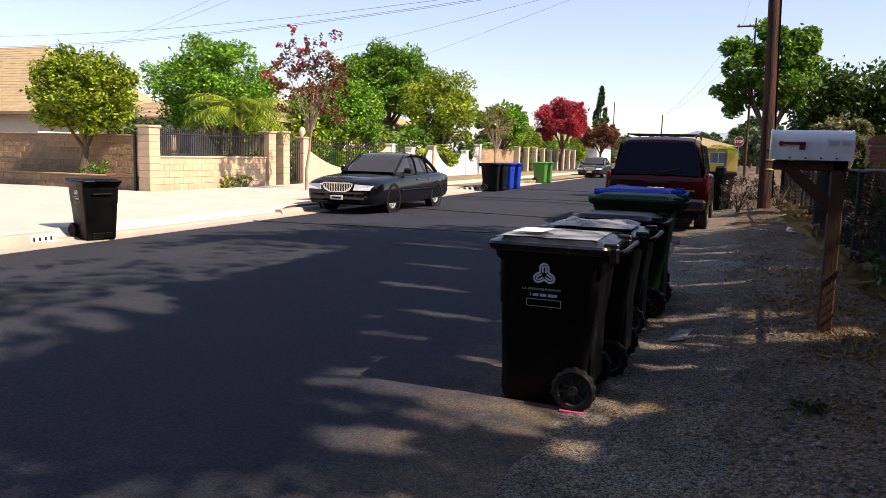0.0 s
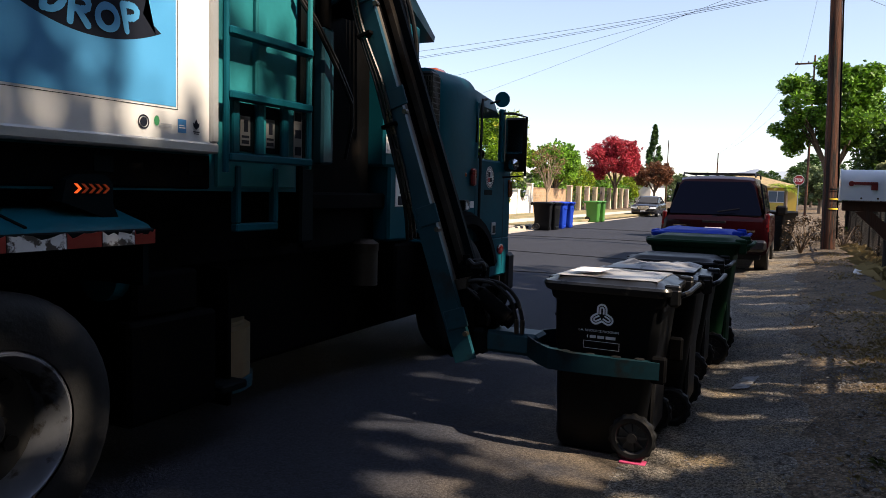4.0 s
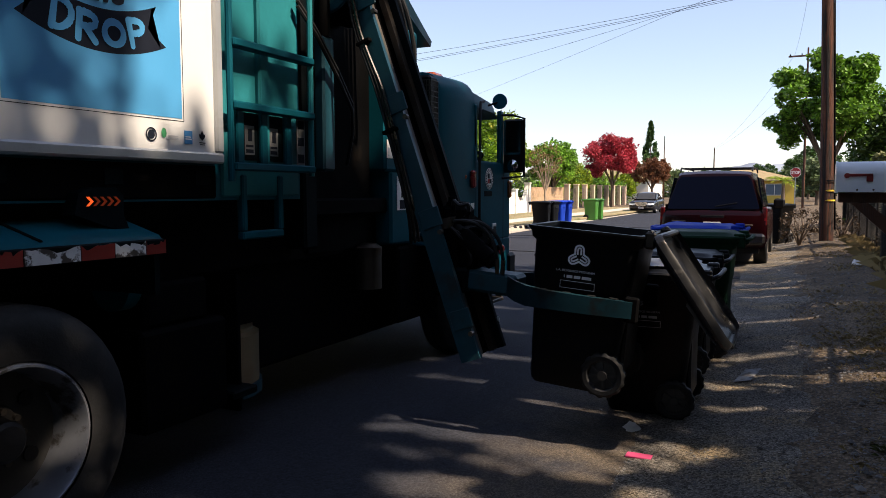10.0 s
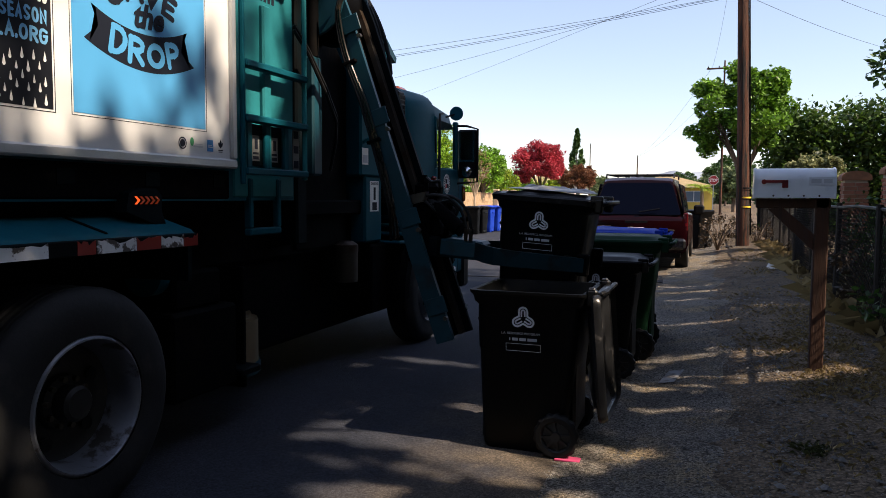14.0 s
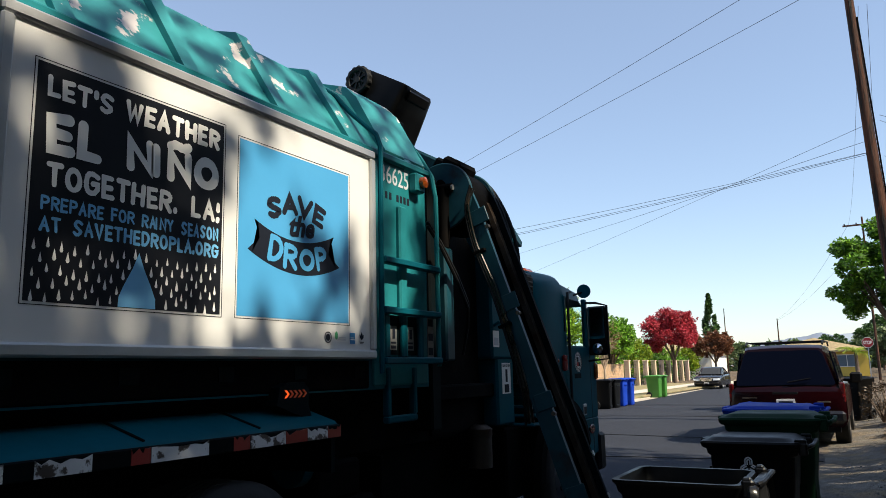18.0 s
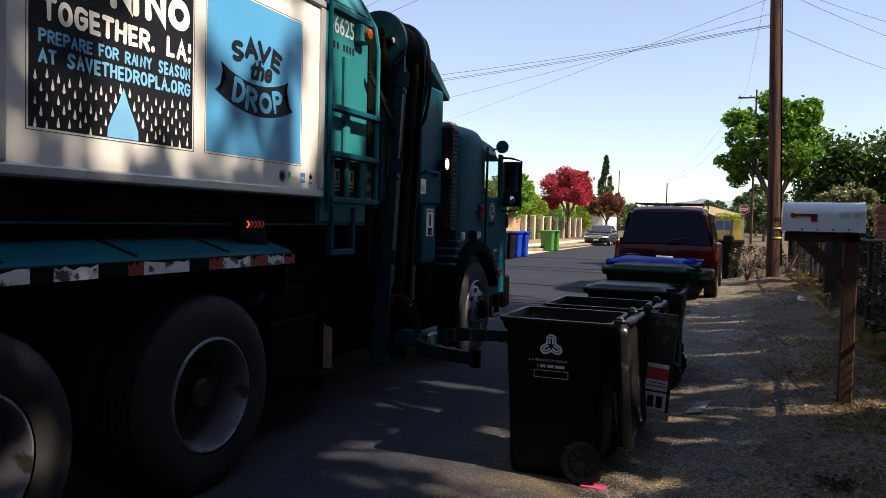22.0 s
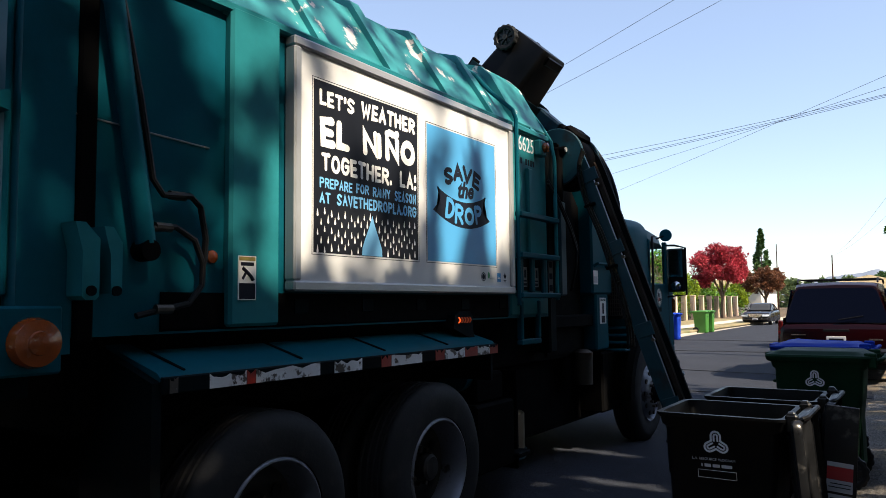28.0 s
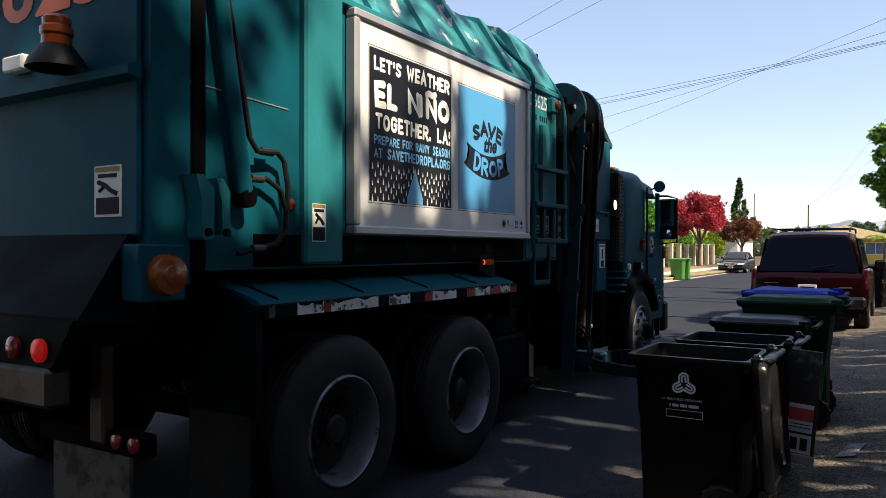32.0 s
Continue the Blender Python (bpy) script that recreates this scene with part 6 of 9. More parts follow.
# cab
def cab_section(y, z_top, grow=0.0, z0=0.62):
    xr, xl = -2.705 + grow, 2 * TBASE.x + 2.705 - grow
    pts = [(xr, y, z0), (xr, y, 1.9), (xr - 0.015, y, z_top - 0.22)]
    for i in range(1, 6):
        a = radians(90 * i / 5)
        pts.append((xr - 0.20 + 0.185 * math.cos(a), y, z_top - 0.22 + 0.22 * math.sin(a)))
    return pts + [(2 * TBASE.x - p[0], y, p[2]) for p in reversed(pts)]


cab = tp("cab", Shape().loft([cab_section(7.70, 2.42, -0.03, 1.0), cab_section(7.75, 2.485, 0, 0.98), cab_section(8.30, 2.50, 0, 0.98), cab_section(8.42, 2.50, 0, 0.98)]), TEAL, "teal truck cab with a rounded roof", angle=40)
xw = -2.705
tp("cab_front", Shape().loft([cab_section(8.42, 2.50, 0, 0.98)[:9] + cab_section(8.42, 2.50, 0, 0.98)[9:], cab_section(8.46, 2.50, 0, 2.26)]), TEAL, parent=cab)
tp("cab_roof_front", Shape().loft([[(xw - 0.03, 8.42, 2.27), (xw - 0.05, 8.42, 2.40), (xw - 0.2, 8.42, 2.498), (XL + 0.2, 8.42, 2.498), (XL + 0.02, 8.42, 2.40), (XL, 8.42, 2.27)], [(xw - 0.03, 9.0, 2.24), (xw - 0.06, 9.0, 2.34), (xw - 0.22, 9.0, 2.42), (XL + 0.22, 9.0, 2.42), (XL + 0.03, 9.0, 2.34), (XL, 9.0, 2.24)], [(xw - 0.05, 9.16, 2.20), (xw - 0.08, 9.16, 2.24), (xw - 0.24, 9.16, 2.27), (XL + 0.24, 9.16, 2.27), (XL + 0.05, 9.16, 2.24), (XL + 0.02, 9.16, 2.20)]]), TEAL, parent=cab, angle=40)
tp("cab_lower_side", Shape().box(xw - 0.06, xw, 8.42, 9.38, 0.98, 1.76, 0.02).box(xw - 0.06, xw, 8.74, 9.38, 0.60, 1.0, 0.02), TEAL, parent=cab)
tp("cab_lower_side", flip(Shape().box(xw - 0.06, xw, 8.42, 9.38, 0.62, 1.76, 0.02)), TEAL, parent=cab)
tp("cab_nose", Shape().box(XL + 0.03, xw - 0.015, 9.18, 9.42, 0.60, 1.66, 0.05), TEAL, parent=cab)
tp("cab_floor", Shape().box(XL + 0.05, xw - 0.07, 7.6, 9.2, 0.98, 1.10), TRIM_BLACK, parent=cab)
for y0, y1, x0 in ((8.44, 8.50, xw), (9.10, 9.18, xw)):
    tp("door_pillar", Shape().box(x0 - 0.05, x0, y0, y1, 1.74, 2.28, 0.012), TEAL, parent=cab)
    tp("door_pillar", flip(Shape().box(x0 - 0.05, x0, y0, y1, 1.74, 2.28, 0.012)), TEAL, parent=cab)
pane = tp("side_window", Shape().box(xw - 0.035, xw - 0.028, 8.50, 9.10, 1.76, 2.25), CAB_GLASS, "side window glass", parent=cab)
pane.visible_shadow = False
pane2 = tp("side_window", flip(Shape().box(xw - 0.035, xw - 0.028, 8.50, 9.10, 1.76, 2.25)), CAB_GLASS, "side window glass", parent=cab)
pane2.visible_shadow = False
wscreen = tp("windscreen", Shape().box(XL + 0.08, xw - 0.08, 9.20, 9.212, 1.62, 2.22), CAB_GLASS, "windscreen glass", parent=cab)
wscreen.visible_shadow = False
tp("door_rail", Shape().tube([(xw + 0.03, 8.47, 1.15), (xw + 0.035, 8.47, 2.20), (xw + 0.02, 8.52, 2.30), (xw + 0.01, 8.62, 2.32)], 0.014, 8), TRIM_BLACK, "black grab rail", parent=cab)
for a, b in ((8.515, 0.70), (9.17, 0.62)):
    tp("door_seam", Shape().box(xw - 0.002, xw + 0.002, a, a + 0.008, b, 1.76), TRIM_BLACK, parent=cab)
tp("wheel_cowl", Shape().loft([[(xw + 0.02 + e, 8.17 + r * math.cos(radians(a)), 0.52 + r * math.sin(radians(a))) for r, e in ((0.60, 0.03), (0.64, 0.07), (0.72, 0.06), (0.755, 0.0), (0.72, -0.25))] for a in range(20, 181, 10)], True), GRIME, "black rubber wheel arch", parent=cab)
tp("door_seal", Shape().lathe([(0.105, 0), (0.10, 0.0015), (0.001, 0.0015)], (xw + 0.002, 8.79, 1.59), "x", 28), LETTER_WHITE, "round white door emblem", parent=cab)
tp("seal_ring", Shape().lathe([(0.100, 0.0), (0.100, 0.0015), (0.095, 0.0015), (0.095, 0.0)], (xw + 0.0035, 8.79, 1.59), "x", 28).lathe([(0.072, 0.0), (0.072, 0.0015), (0.068, 0.0015), (0.068, 0.0)], (xw + 0.0035, 8.79, 1.59), "x", 28), INK, parent=cab)
for k in range(20):
    a = 2 * math.pi * k / 20
    y, z = 8.79 + 0.084 * math.cos(a), 1.59 + 0.084 * math.sin(a)
    tp("seal_mark", Shape().box(xw + 0.0035, xw + 0.005, y - 0.005, y + 0.005, z - 0.006, z + 0.006), INK, parent=cab)
for y0, y1, z0, z1, mat in ((8.742, 8.788, 1.592, 1.642, INK), (8.792, 8.838, 1.592, 1.642, DIM_DECAL), (8.742, 8.788, 1.545, 1.588, STICKER_RED), (8.792, 8.838, 1.545, 1.588, INK)):
    tp("seal_field", Shape().box(xw + 0.0035, xw + 0.005, y0, y1, z0, z1), mat, parent=cab)
tp("door_bar", Shape().box(xw + 0.001, xw + 0.003, 8.66, 8.86, 1.42, 1.47), TEAL_DARK, "faded door lettering", parent=cab)
tp("door_latch", Shape().box(xw, xw + 0.012, 8.86, 8.96, 1.03, 1.15, 0.008), ALU, parent=cab)
tp("latch_recess", Shape().box(xw + 0.012, xw + 0.016, 8.875, 8.945, 1.045, 1.12, 0.003), TRIM_BLACK, parent=cab)
tp("side_reflector", Shape().loft([[(xw + e, 9.12 + 0.085 * k * math.cos(2 * math.pi * i / 20), 0.875 + 0.05 * k * math.sin(2 * math.pi * i / 20)) for i in range(20)] for k, e in ((1.0, -0.002), (1.0, 0.008), (0.8, 0.014))]), RED_DARK, "dark red oval badge", parent=cab)
tp("side_lamp", Shape().box(xw, xw + 0.05, 8.30, 8.36, 1.50, 1.66, 0.015), RED_LENS, "orange-red side lamp", parent=cab)
tp("side_lamp", Shape().box(xw - 0.02, xw + 0.03, 9.30, 9.36, 1.40, 1.58, 0.015), AMBER, "amber corner lamp", parent=cab)
tp("side_dot", Shape().lathe([(0.02, 0), (0.001, 0.012)], (xw, 8.22, 1.60), "x", 12), AMBER, parent=cab)
tp("door_sticker", Shape().box(xw, xw + 0.002, 8.33, 8.41, 1.30, 1.36), LETTER_WHITE, parent=cab)
step = tp("cab_step", Shape().box(-2.98, -2.74, 8.84, 9.14, 0.60, 0.66, 0.01).box(-2.76, -2.70, 8.84, 8.87, 0.36, 0.60).box(-2.76, -2.70, 9.11, 9.14, 0.36, 0.60), TRIM_BLACK, "cab entry step")
tp("step_tread", Shape().box(-2.98, -2.68, 8.84, 9.14, 0.35, 0.385, 0.008), STEEL, parent=step)
tp("front_bumper", Shape().box(XL - 0.02, -2.68, 9.30, 9.50, 0.42, 0.82, 0.03), TRIM_BLACK, "black front bumper")
mir = tp("mirror", Shape().box(-2.72, -2.50, 9.18, 9.26, 1.66, 2.20, 0.02), TRIM_BLACK, "tall black wing mirror")
tp("mirror_arm", Shape().tube([(xw - 0.05, 9.12, 2.24), (-2.60, 9.16, 2.235), (-2.48, 9.17, 2.20), (-2.48, 9.17, 1.62), (xw, 9.14, 1.60)], 0.013, 8), TRIM_BLACK, parent=mir)
tp("mirror_glass", Shape().box(-2.70, -2.52, 9.174, 9.178, 1.84, 2.18), CHROME, parent=mir)
tp("mirror_glass", Shape().lathe([(0.06, 0), (0.03, -0.02), (0.001, -0.026)], (-2.61, 9.178, 1.73), "y", 16), CHROME, parent=mir)
sm = tp("round_mirror", Shape().lathe([(0.075, 0.0), (0.07, 0.03), (0.04, 0.06), (0.001, 0.07)], (-2.62, 8.84, 2.34), "y", 18, True), TEAL, "round teal spot mirror")
tp("mirror_arm", Shape().tube([(-2.62, 8.86, 2.34), (xw - 0.02, 8.80, 2.30)], 0.01, 6), TRIM_BLACK, parent=sm)
tp("roof_light", Shape().box(-3.2, -3.0, 8.18, 8.38, 2.49, 2.56, 0.02), AMBER, "amber roof light")
tp("steering_wheel", Shape().tube([(-2.98 + 0.12 * math.sin(a), 8.95 + 0.13 * math.cos(a), 1.80 + 0.05 * math.sin(a) - 0.03 * math.cos(a)) for a in [2 * math.pi * i / 20 for i in range(21)]], 0.017, 7).cyl((-2.98, 8.95, 1.79), (-2.98, 9.05, 1.60), 0.03, n=10).box(-3.09, -2.87, 8.93, 8.97, 1.785, 1.81), TRIM_BLACK, "black steering wheel", parent=cab)
tp("wheel_knob", Shape().cyl((-2.98, 8.90, 1.83), (-2.98, 8.90, 1.87), 0.018, n=10).lathe([(0.001, 0.06), (0.03, 0.05), (0.035, 0.03), (0.03, 0.01), (0.001, 0.0)], (-2.98, 8.90, 1.865), "z", 12), TRIM_BLACK, "black knob on the steering wheel", parent=cab)
tp("fender_lamp", Shape().box(-2.74, -2.62, 8.02, 8.12, 1.28, 1.375, 0.01), TRIM_BLACK, "small lamp box on the wheel arch", parent=cab)
tp("lamp_face", Shape().box(-2.62, -2.612, 8.035, 8.105, 1.29, 1.36, 0.003), REFLECT_WHITE, parent=cab)
tp("dash", Shape().box(XL + 0.2, xw - 0.15, 8.98, 9.18, 1.30, 1.58, 0.03), TRIM_BLACK, parent=cab)
tp("seat", Shape().box(-3.5, -2.95, 7.75, 7.95, 1.10, 2.05, 0.05).box(-3.5, -2.95, 7.75, 8.35, 1.10, 1.45, 0.05), TRIM_BLACK, parent=cab)

def eased(pts, n=5):
    """A smooth line through the points."""
    q = [Vector(p) for p in pts]
    q = [q[0] * 2 - q[1]] + q + [q[-1] * 2 - q[-2]]
    out = []
    for a, b, c, d in zip(q, q[1:], q[2:], q[3:]):
        for i in range(n):
            t = i / n
            out.append(0.5 * (2 * b + (c - a) * t + (2 * a - 5 * b + 4 * c - d) * t * t + (3 * b - 3 * c + d - a) * t ** 3))
    return out + [q[-2]]


# lift arm: a channel rail with a hooked top, hung at its upper pivot
PIVOT = Vector((-2.72, 6.32, 3.02))
ARM = new("lift_arm")
ARM.parent = TRUCK
ARM_BASE = PIVOT - TBASE
ARM.matrix_basis = Matrix.Translation(ARM_BASE)
path = [(0.03, -2.76), (0.02, -1.9), (0.0, -0.32), (-0.008, -0.2), (-0.035, -0.10), (-0.08, -0.02), (-0.15, 0.025), (-0.24, 0.02), (-0.33, -0.05)]   # x, z of the rail's middle line


def rail_plate(y0, y1, inner, outer, n=len(path)):
    s, rings = Shape(), []
    for i, (x, z) in enumerate(path):
        a, b = path[max(0, i - 1)], path[min(n - 1, i + 1)]
        d = Vector((b[0] - a[0], b[1] - a[1])).normalized()
        nx, nz = d.y, -d.x
        inn = inner * (0.55 if inner < -0.15 else 0.6) if inner < -0.1 else inner
        rings.append([(x + nx * inn, y0, z + nz * inn), (x + nx * outer, y0, z + nz * outer), (x + nx * outer, y1, z + nz * outer), (x + nx * inn, y1, z + nz * inn)])
    return s.loft(rings)


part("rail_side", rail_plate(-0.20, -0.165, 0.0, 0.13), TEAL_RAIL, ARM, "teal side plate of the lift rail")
# far plate takes the shade-darkened teal
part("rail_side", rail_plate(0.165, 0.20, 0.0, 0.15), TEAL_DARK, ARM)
part("rail_back", rail_plate(-0.165, 0.165, -0.01, 0.03), GRIME, ARM, "greasy inner face of the rail")
part("rail_track", rail_plate(-0.165, -0.11, 0.06, 0.10), STEEL, ARM, "worn bright sliding track")
part("rail_track", rail_plate(0.11, 0.165, 0.06, 0.10), STEEL, ARM)
part("chain", rail_plate(-0.03, 0.03, 0.03, 0.055), HUB, ARM, "dusty drive chain")
for z in (-2.50, -1.85, -1.10, -0.40):
    part("rail_band", Shape().box(0.045, 0.185, -0.212, -0.20, z - 0.06, z + 0.06, 0.004), TEAL_RAIL, ARM)
    part("bolt", Shape().cyl((0.15, -0.18, z - 0.1), (0.15, -0.215, z - 0.1), 0.016, n=8), STEEL, ARM)
for z in (-2.58, -2.28):
    part("bolt", Shape().cyl((0.16, 0.205, z), (0.182, 0.205, z), 0.02, n=8), ALU, ARM)
part("pivot_pin", Shape().cyl((-0.09, -0.245, -0.02), (-0.09, 0.22, -0.02), 0.032, n=14), GRIME, ARM)
for y in (-0.212, 0.185):
    part("hook_plate", Shape().lathe([(0.262, 0.0), (0.27, 0.006), (0.27, 0.022), (0.262, 0.028), (0.001, 0.028)], (-0.13, y, -0.11), "y", 36).lathe([(0.262, 0.0), (0.001, 0.0)], (-0.13, y, -0.11), "y", 36), TEAL_RAIL, ARM, "rounded teal plate of the hook")
part("hook_guard", Shape().lathe([(0.235, -0.18), (0.24, -0.17), (0.24, 0.17), (0.235, 0.18)], (-0.13, 0, -0.11), "y", 32, True), GRIME, ARM, "greasy drum between the hook plates")
for k in range(3):
    part("hose", Shape().tube(eased([(0.15, -0.235 - 0.01 * k, -0.20 + 0.02 * k), (0.085 - 0.012 * k, -0.25, -0.28), (0.05 - 0.016 * k, -0.24, -0.42), (0.032 - 0.016 * k, -0.23, -0.60), (0.045 - 0.018 * k, -0.225, -0.80), (0.06 - 0.022 * k, -0.222, -1.0), (0.05 - 0.022 * k, -0.222, -1.4), (0.02 - 0.022 * k, -0.20, -1.75), (-0.06 - 0.03 * k, -0.10, -1.95)]), 0.0105, 7), HOSE if k < 2 else RUBBER, ARM, "rubber hose clipped along the rail")
for z in (-0.66, -1.25):
    part("hose_clip", Shape().box(-0.02, 0.08, -0.242, -0.20, z - 0.012, z + 0.012, 0.004), GRIME, ARM)
for k, off in enumerate((0.0, 0.05, 0.1)):
    part("hose", Shape().tube(eased([(-0.16, 0.22 + off, 0.10), (-0.02, 0.23 + off, 0.08), (0.08, 0.24 + off, -0.02), (0.11 + 0.012 * k, 0.24 + off, -0.25 - 0.06 * k), (0.08, 0.24 + off, -0.55 - 0.08 * k), (-0.02, 0.23, -0.6)]), 0.016, 7), RUBBER, ARM, "looping black hydraulic hose")

# gripper: carriage and two curved fingers; its space is that of the bin it holds
GRIP = new("gripper")
GRIP.parent = TRUCK
FINGERS = []
part("carriage", Shape().box(-1.02, -0.84, -0.16, 0.16, 0.40, 0.86, 0.03).box(-1.04, -0.86, -0.02, 0.20, 0.80, 1.0, 0.05), GRIME, GRIP, "greasy carriage block")
part("carriage_plate", Shape().box(-0.86, -0.76, -0.13, 0.13, 0.44, 0.60, 0.02), TEAL_DARK, GRIP)
part("bracket", Shape().prism([(-1.04, 0.795), (-0.88, 0.845), (-0.87, 0.915), (-1.03, 0.87)], "y", -0.19, -0.12), STEEL, GRIP, "rusty steel bracket")
part("valve_block", Shape().box(-0.90, -0.72, -0.09, 0.10, 0.58, 0.84, 0.035), GRIME, GRIP)
part("rotary_motor", Shape().cyl((-0.82, -0.10, 0.80), (-0.63, -0.10, 0.67), 0.058, n=14).cyl((-0.66, -0.10, 0.69), (-0.60, -0.10, 0.65), 0.046, n=12), GRIME, GRIP)
for a, b, r in (((-0.90, -0.08, 0.86), (-0.91, -0.08, 0.985), 0.018), ((-0.84, -0.06, 0.86), (-0.80, -0.07, 0.96), 0.016), ((-0.76, -0.03, 0.80), (-0.70, -0.04, 0.86), 0.022), ((-0.96, 0.02, 0.96), (-0.97, 0.02, 1.03), 0.03), ((-0.70, 0.06, 0.70), (-0.62, 0.08, 0.74), 0.022)):
    part("valve", Shape().cyl(a, b, r, r * 0.8, 12).cyl(Vector(a).lerp(Vector(b), 0.35), Vector(a).lerp(Vector(b), 0.55), r * 1.35, n=8), GRIME, GRIP, "greasy hydraulic fitting")
# short bent feeds on top, then the two arched hoses down to the wrist
part("hose", Shape().tube(eased([(-0.91, -0.08, 0.97), (-0.905, -0.09, 1.01), (-0.86, -0.10, 0.985), (-0.81, -0.09, 0.995), (-0.80, -0.08, 0.95)]), 0.013, 7), RUBBER, GRIP)
part("hose", Shape().tube(eased([(-0.80, -0.04, 0.84), (-0.72, -0.06, 0.855), (-0.66, -0.07, 0.80), (-0.68, -0.07, 0.74)]), 0.012, 7), RUBBER, GRIP)
for k in range(2):
    part("hose", Shape().tube(eased([(-0.88, -0.15 + 0.04 * k, 0.885), (-0.80, -0.14 + 0.04 * k, 0.895), (-0.70 + 0.03 * k, -0.13, 0.875 + 0.012 * k), (-0.61 + 0.035 * k, -0.12, 0.79 + 0.015 * k), (-0.575 + 0.04 * k, -0.11, 0.68), (-0.575 + 0.035 * k, -0.09, 0.60)]), 0.0115, 7), RUBBER, GRIP, "arched hydraulic hose")
    part("hose_end", Shape().cyl((-0.575 + 0.035 * k, -0.09, 0.59), (-0.575 + 0.04 * k, -0.108, 0.68), 0.015, n=8), STEEL, GRIP)
for k in range(4):
    part("hose", Shape().tube(eased([(-0.90 + 0.02 * k, -0.16, 0.86 - 0.01 * k), (-0.84 + 0.02 * k, -0.165 + 0.015 * k, 0.82 - 0.02 * k), (-0.78 + 0.015 * k, -0.14, 0.76 - 0.03 * k), (-0.76, -0.10, 0.68 - 0.02 * k)]), 0.009, 6), HOSE if k == 1 else RUBBER, GRIP)
part("wrist", Shape().box(-0.78, -0.44, -0.10, 0.10, 0.455, 0.59, 0.02), TEAL_RAIL, GRIP)
for sgn in (-1, 1):
    fin = new("finger")
    fin.parent = GRIP
    fin.matrix_basis = pose(-0.50, sgn * 0.10, 0.525)
    s, rings = Shape(), []
    for x, y, h in ((0.0, 0.0, 0.06), (0.10, 0.14, 0.06), (0.20, 0.24, 0.058), (0.34, 0.27, 0.052), (0.60, 0.26, 0.048), (0.80, 0.225, 0.045)):
        rings.append([(x - 0.01, sgn * (y - 0.02), -h), (x + 0.01, sgn * (y + 0.025), -h), (x + 0.01, sgn * (y + 0.025), h), (x - 0.01, sgn * (y - 0.02), h)])
    s.loft(rings)
    part("finger_bar", s, FINGER_TEAL, fin, "greasy curved gripper finger")
    part("finger_pad", Shape().box(0.76, 0.84, sgn * 0.21 - 0.03, sgn * 0.21 + 0.03, -0.07, 0.07, 0.01), GRIME, fin, "worn metal finger tip")
    for x, y in ((0.16, 0.17), (0.30, 0.235), (0.44, 0.24), (0.58, 0.232), (0.70, 0.215)):
        part("finger_roller", Shape().cyl((x, sgn * y, -0.05), (x, sgn * y, 0.05), 0.026, n=12), RUBBER, fin)
    FINGERS.append((fin, sgn))


# ---- vehicles ----
def car_wheel(parent, x, y, r, width, out, rim_mat=CHROME, spokes=7):
    """A road wheel; out is +1 when its outer face looks to +x."""
    w = new("wheel")
    w.parent, w.matrix_basis = parent, pose(x, y, r, 0, 0, 0 if out > 0 else 180)
    part("tyre", Shape().lathe([(r * 0.64, 0), (r * 0.8, 0.008), (r * 0.96, -0.006), (r, -0.03), (r, -width + 0.03), (r * 0.96, -width), (r * 0.64, -width)], (0, 0, 0), "x", 30), RUBBER, w)
    rim = Shape().lathe([(r * 0.66, 0.0), (r * 0.62, 0.006), (r * 0.58, -0.03), (r * 0.56, -width * 0.7), (0.02, -width * 0.7)], (0, 0, 0), "x", 28)
    for i in range(spokes):
        a = 2 * math.pi * i / spokes
        c, s = math.cos(a), math.sin(a)
        rim.loft([[(xx, c * 0.03 - s * e, s * 0.03 + c * e) for xx, e in ((0.0, -0.03), (0.0, 0.03), (-0.03, 0.03), (-0.03, -0.03))], [(xx, c * r * 0.6 - s * e, s * r * 0.6 + c * e) for xx, e in ((-0.012, -0.024), (-0.012, 0.024), (-0.04, 0.024), (-0.04, -0.024))]])
    part("rim", rim, rim_mat, w)
    return w


def car_body(sections, smooth=False):
    """Cross rings along y: (y, half width, floor z, belt z, top z, top half width)."""
    rings = []
    if smooth:
        a = np.array(sections, float)
        p = np.vstack([2 * a[0] - a[1], a, 2 * a[-1] - a[-2]])
        dense = []
        for i in range(1, len(p) - 2):
            for u in (0, 0.25, 0.5, 0.75):
                c = 0.5 * (2 * p[i] + (p[i + 1] - p[i - 1]) * u + (2 * p[i - 1] - 5 * p[i] + 4 * p[i + 1] - p[i + 2]) * u * u + (3 * p[i] - p[i - 1] - 3 * p[i + 1] + p[i + 2]) * u ** 3)
                lo, hi = np.minimum(p[i], p[i + 1]), np.maximum(p[i], p[i + 1])
                dense.append(np.clip(c, lo, hi))
        sections = dense + [p[-2]]
    for y, hw, z0, zb, zt, tw in sections:
        rings.append([(sg * w, y, z) for sg, order in ((-1, 1), (1, -1)) for w, z in [(hw * 0.90, z0), (hw * 0.965, z0 + 0.05), (hw, z0 + 0.16), (hw, (z0 + zb) / 2 + 0.06), (hw * 0.99, zb - 0.06), (hw * 0.965, zb), ((hw * 0.93 + tw) / 2, (zb + zt) / 2), (tw, zt - 0.03), (tw * 0.93, zt - 0.008), (tw * 0.78, zt), (tw * 0.4, zt + 0.012), (0.001, zt + 0.016)][::order]])
    return Shape().loft(rings)


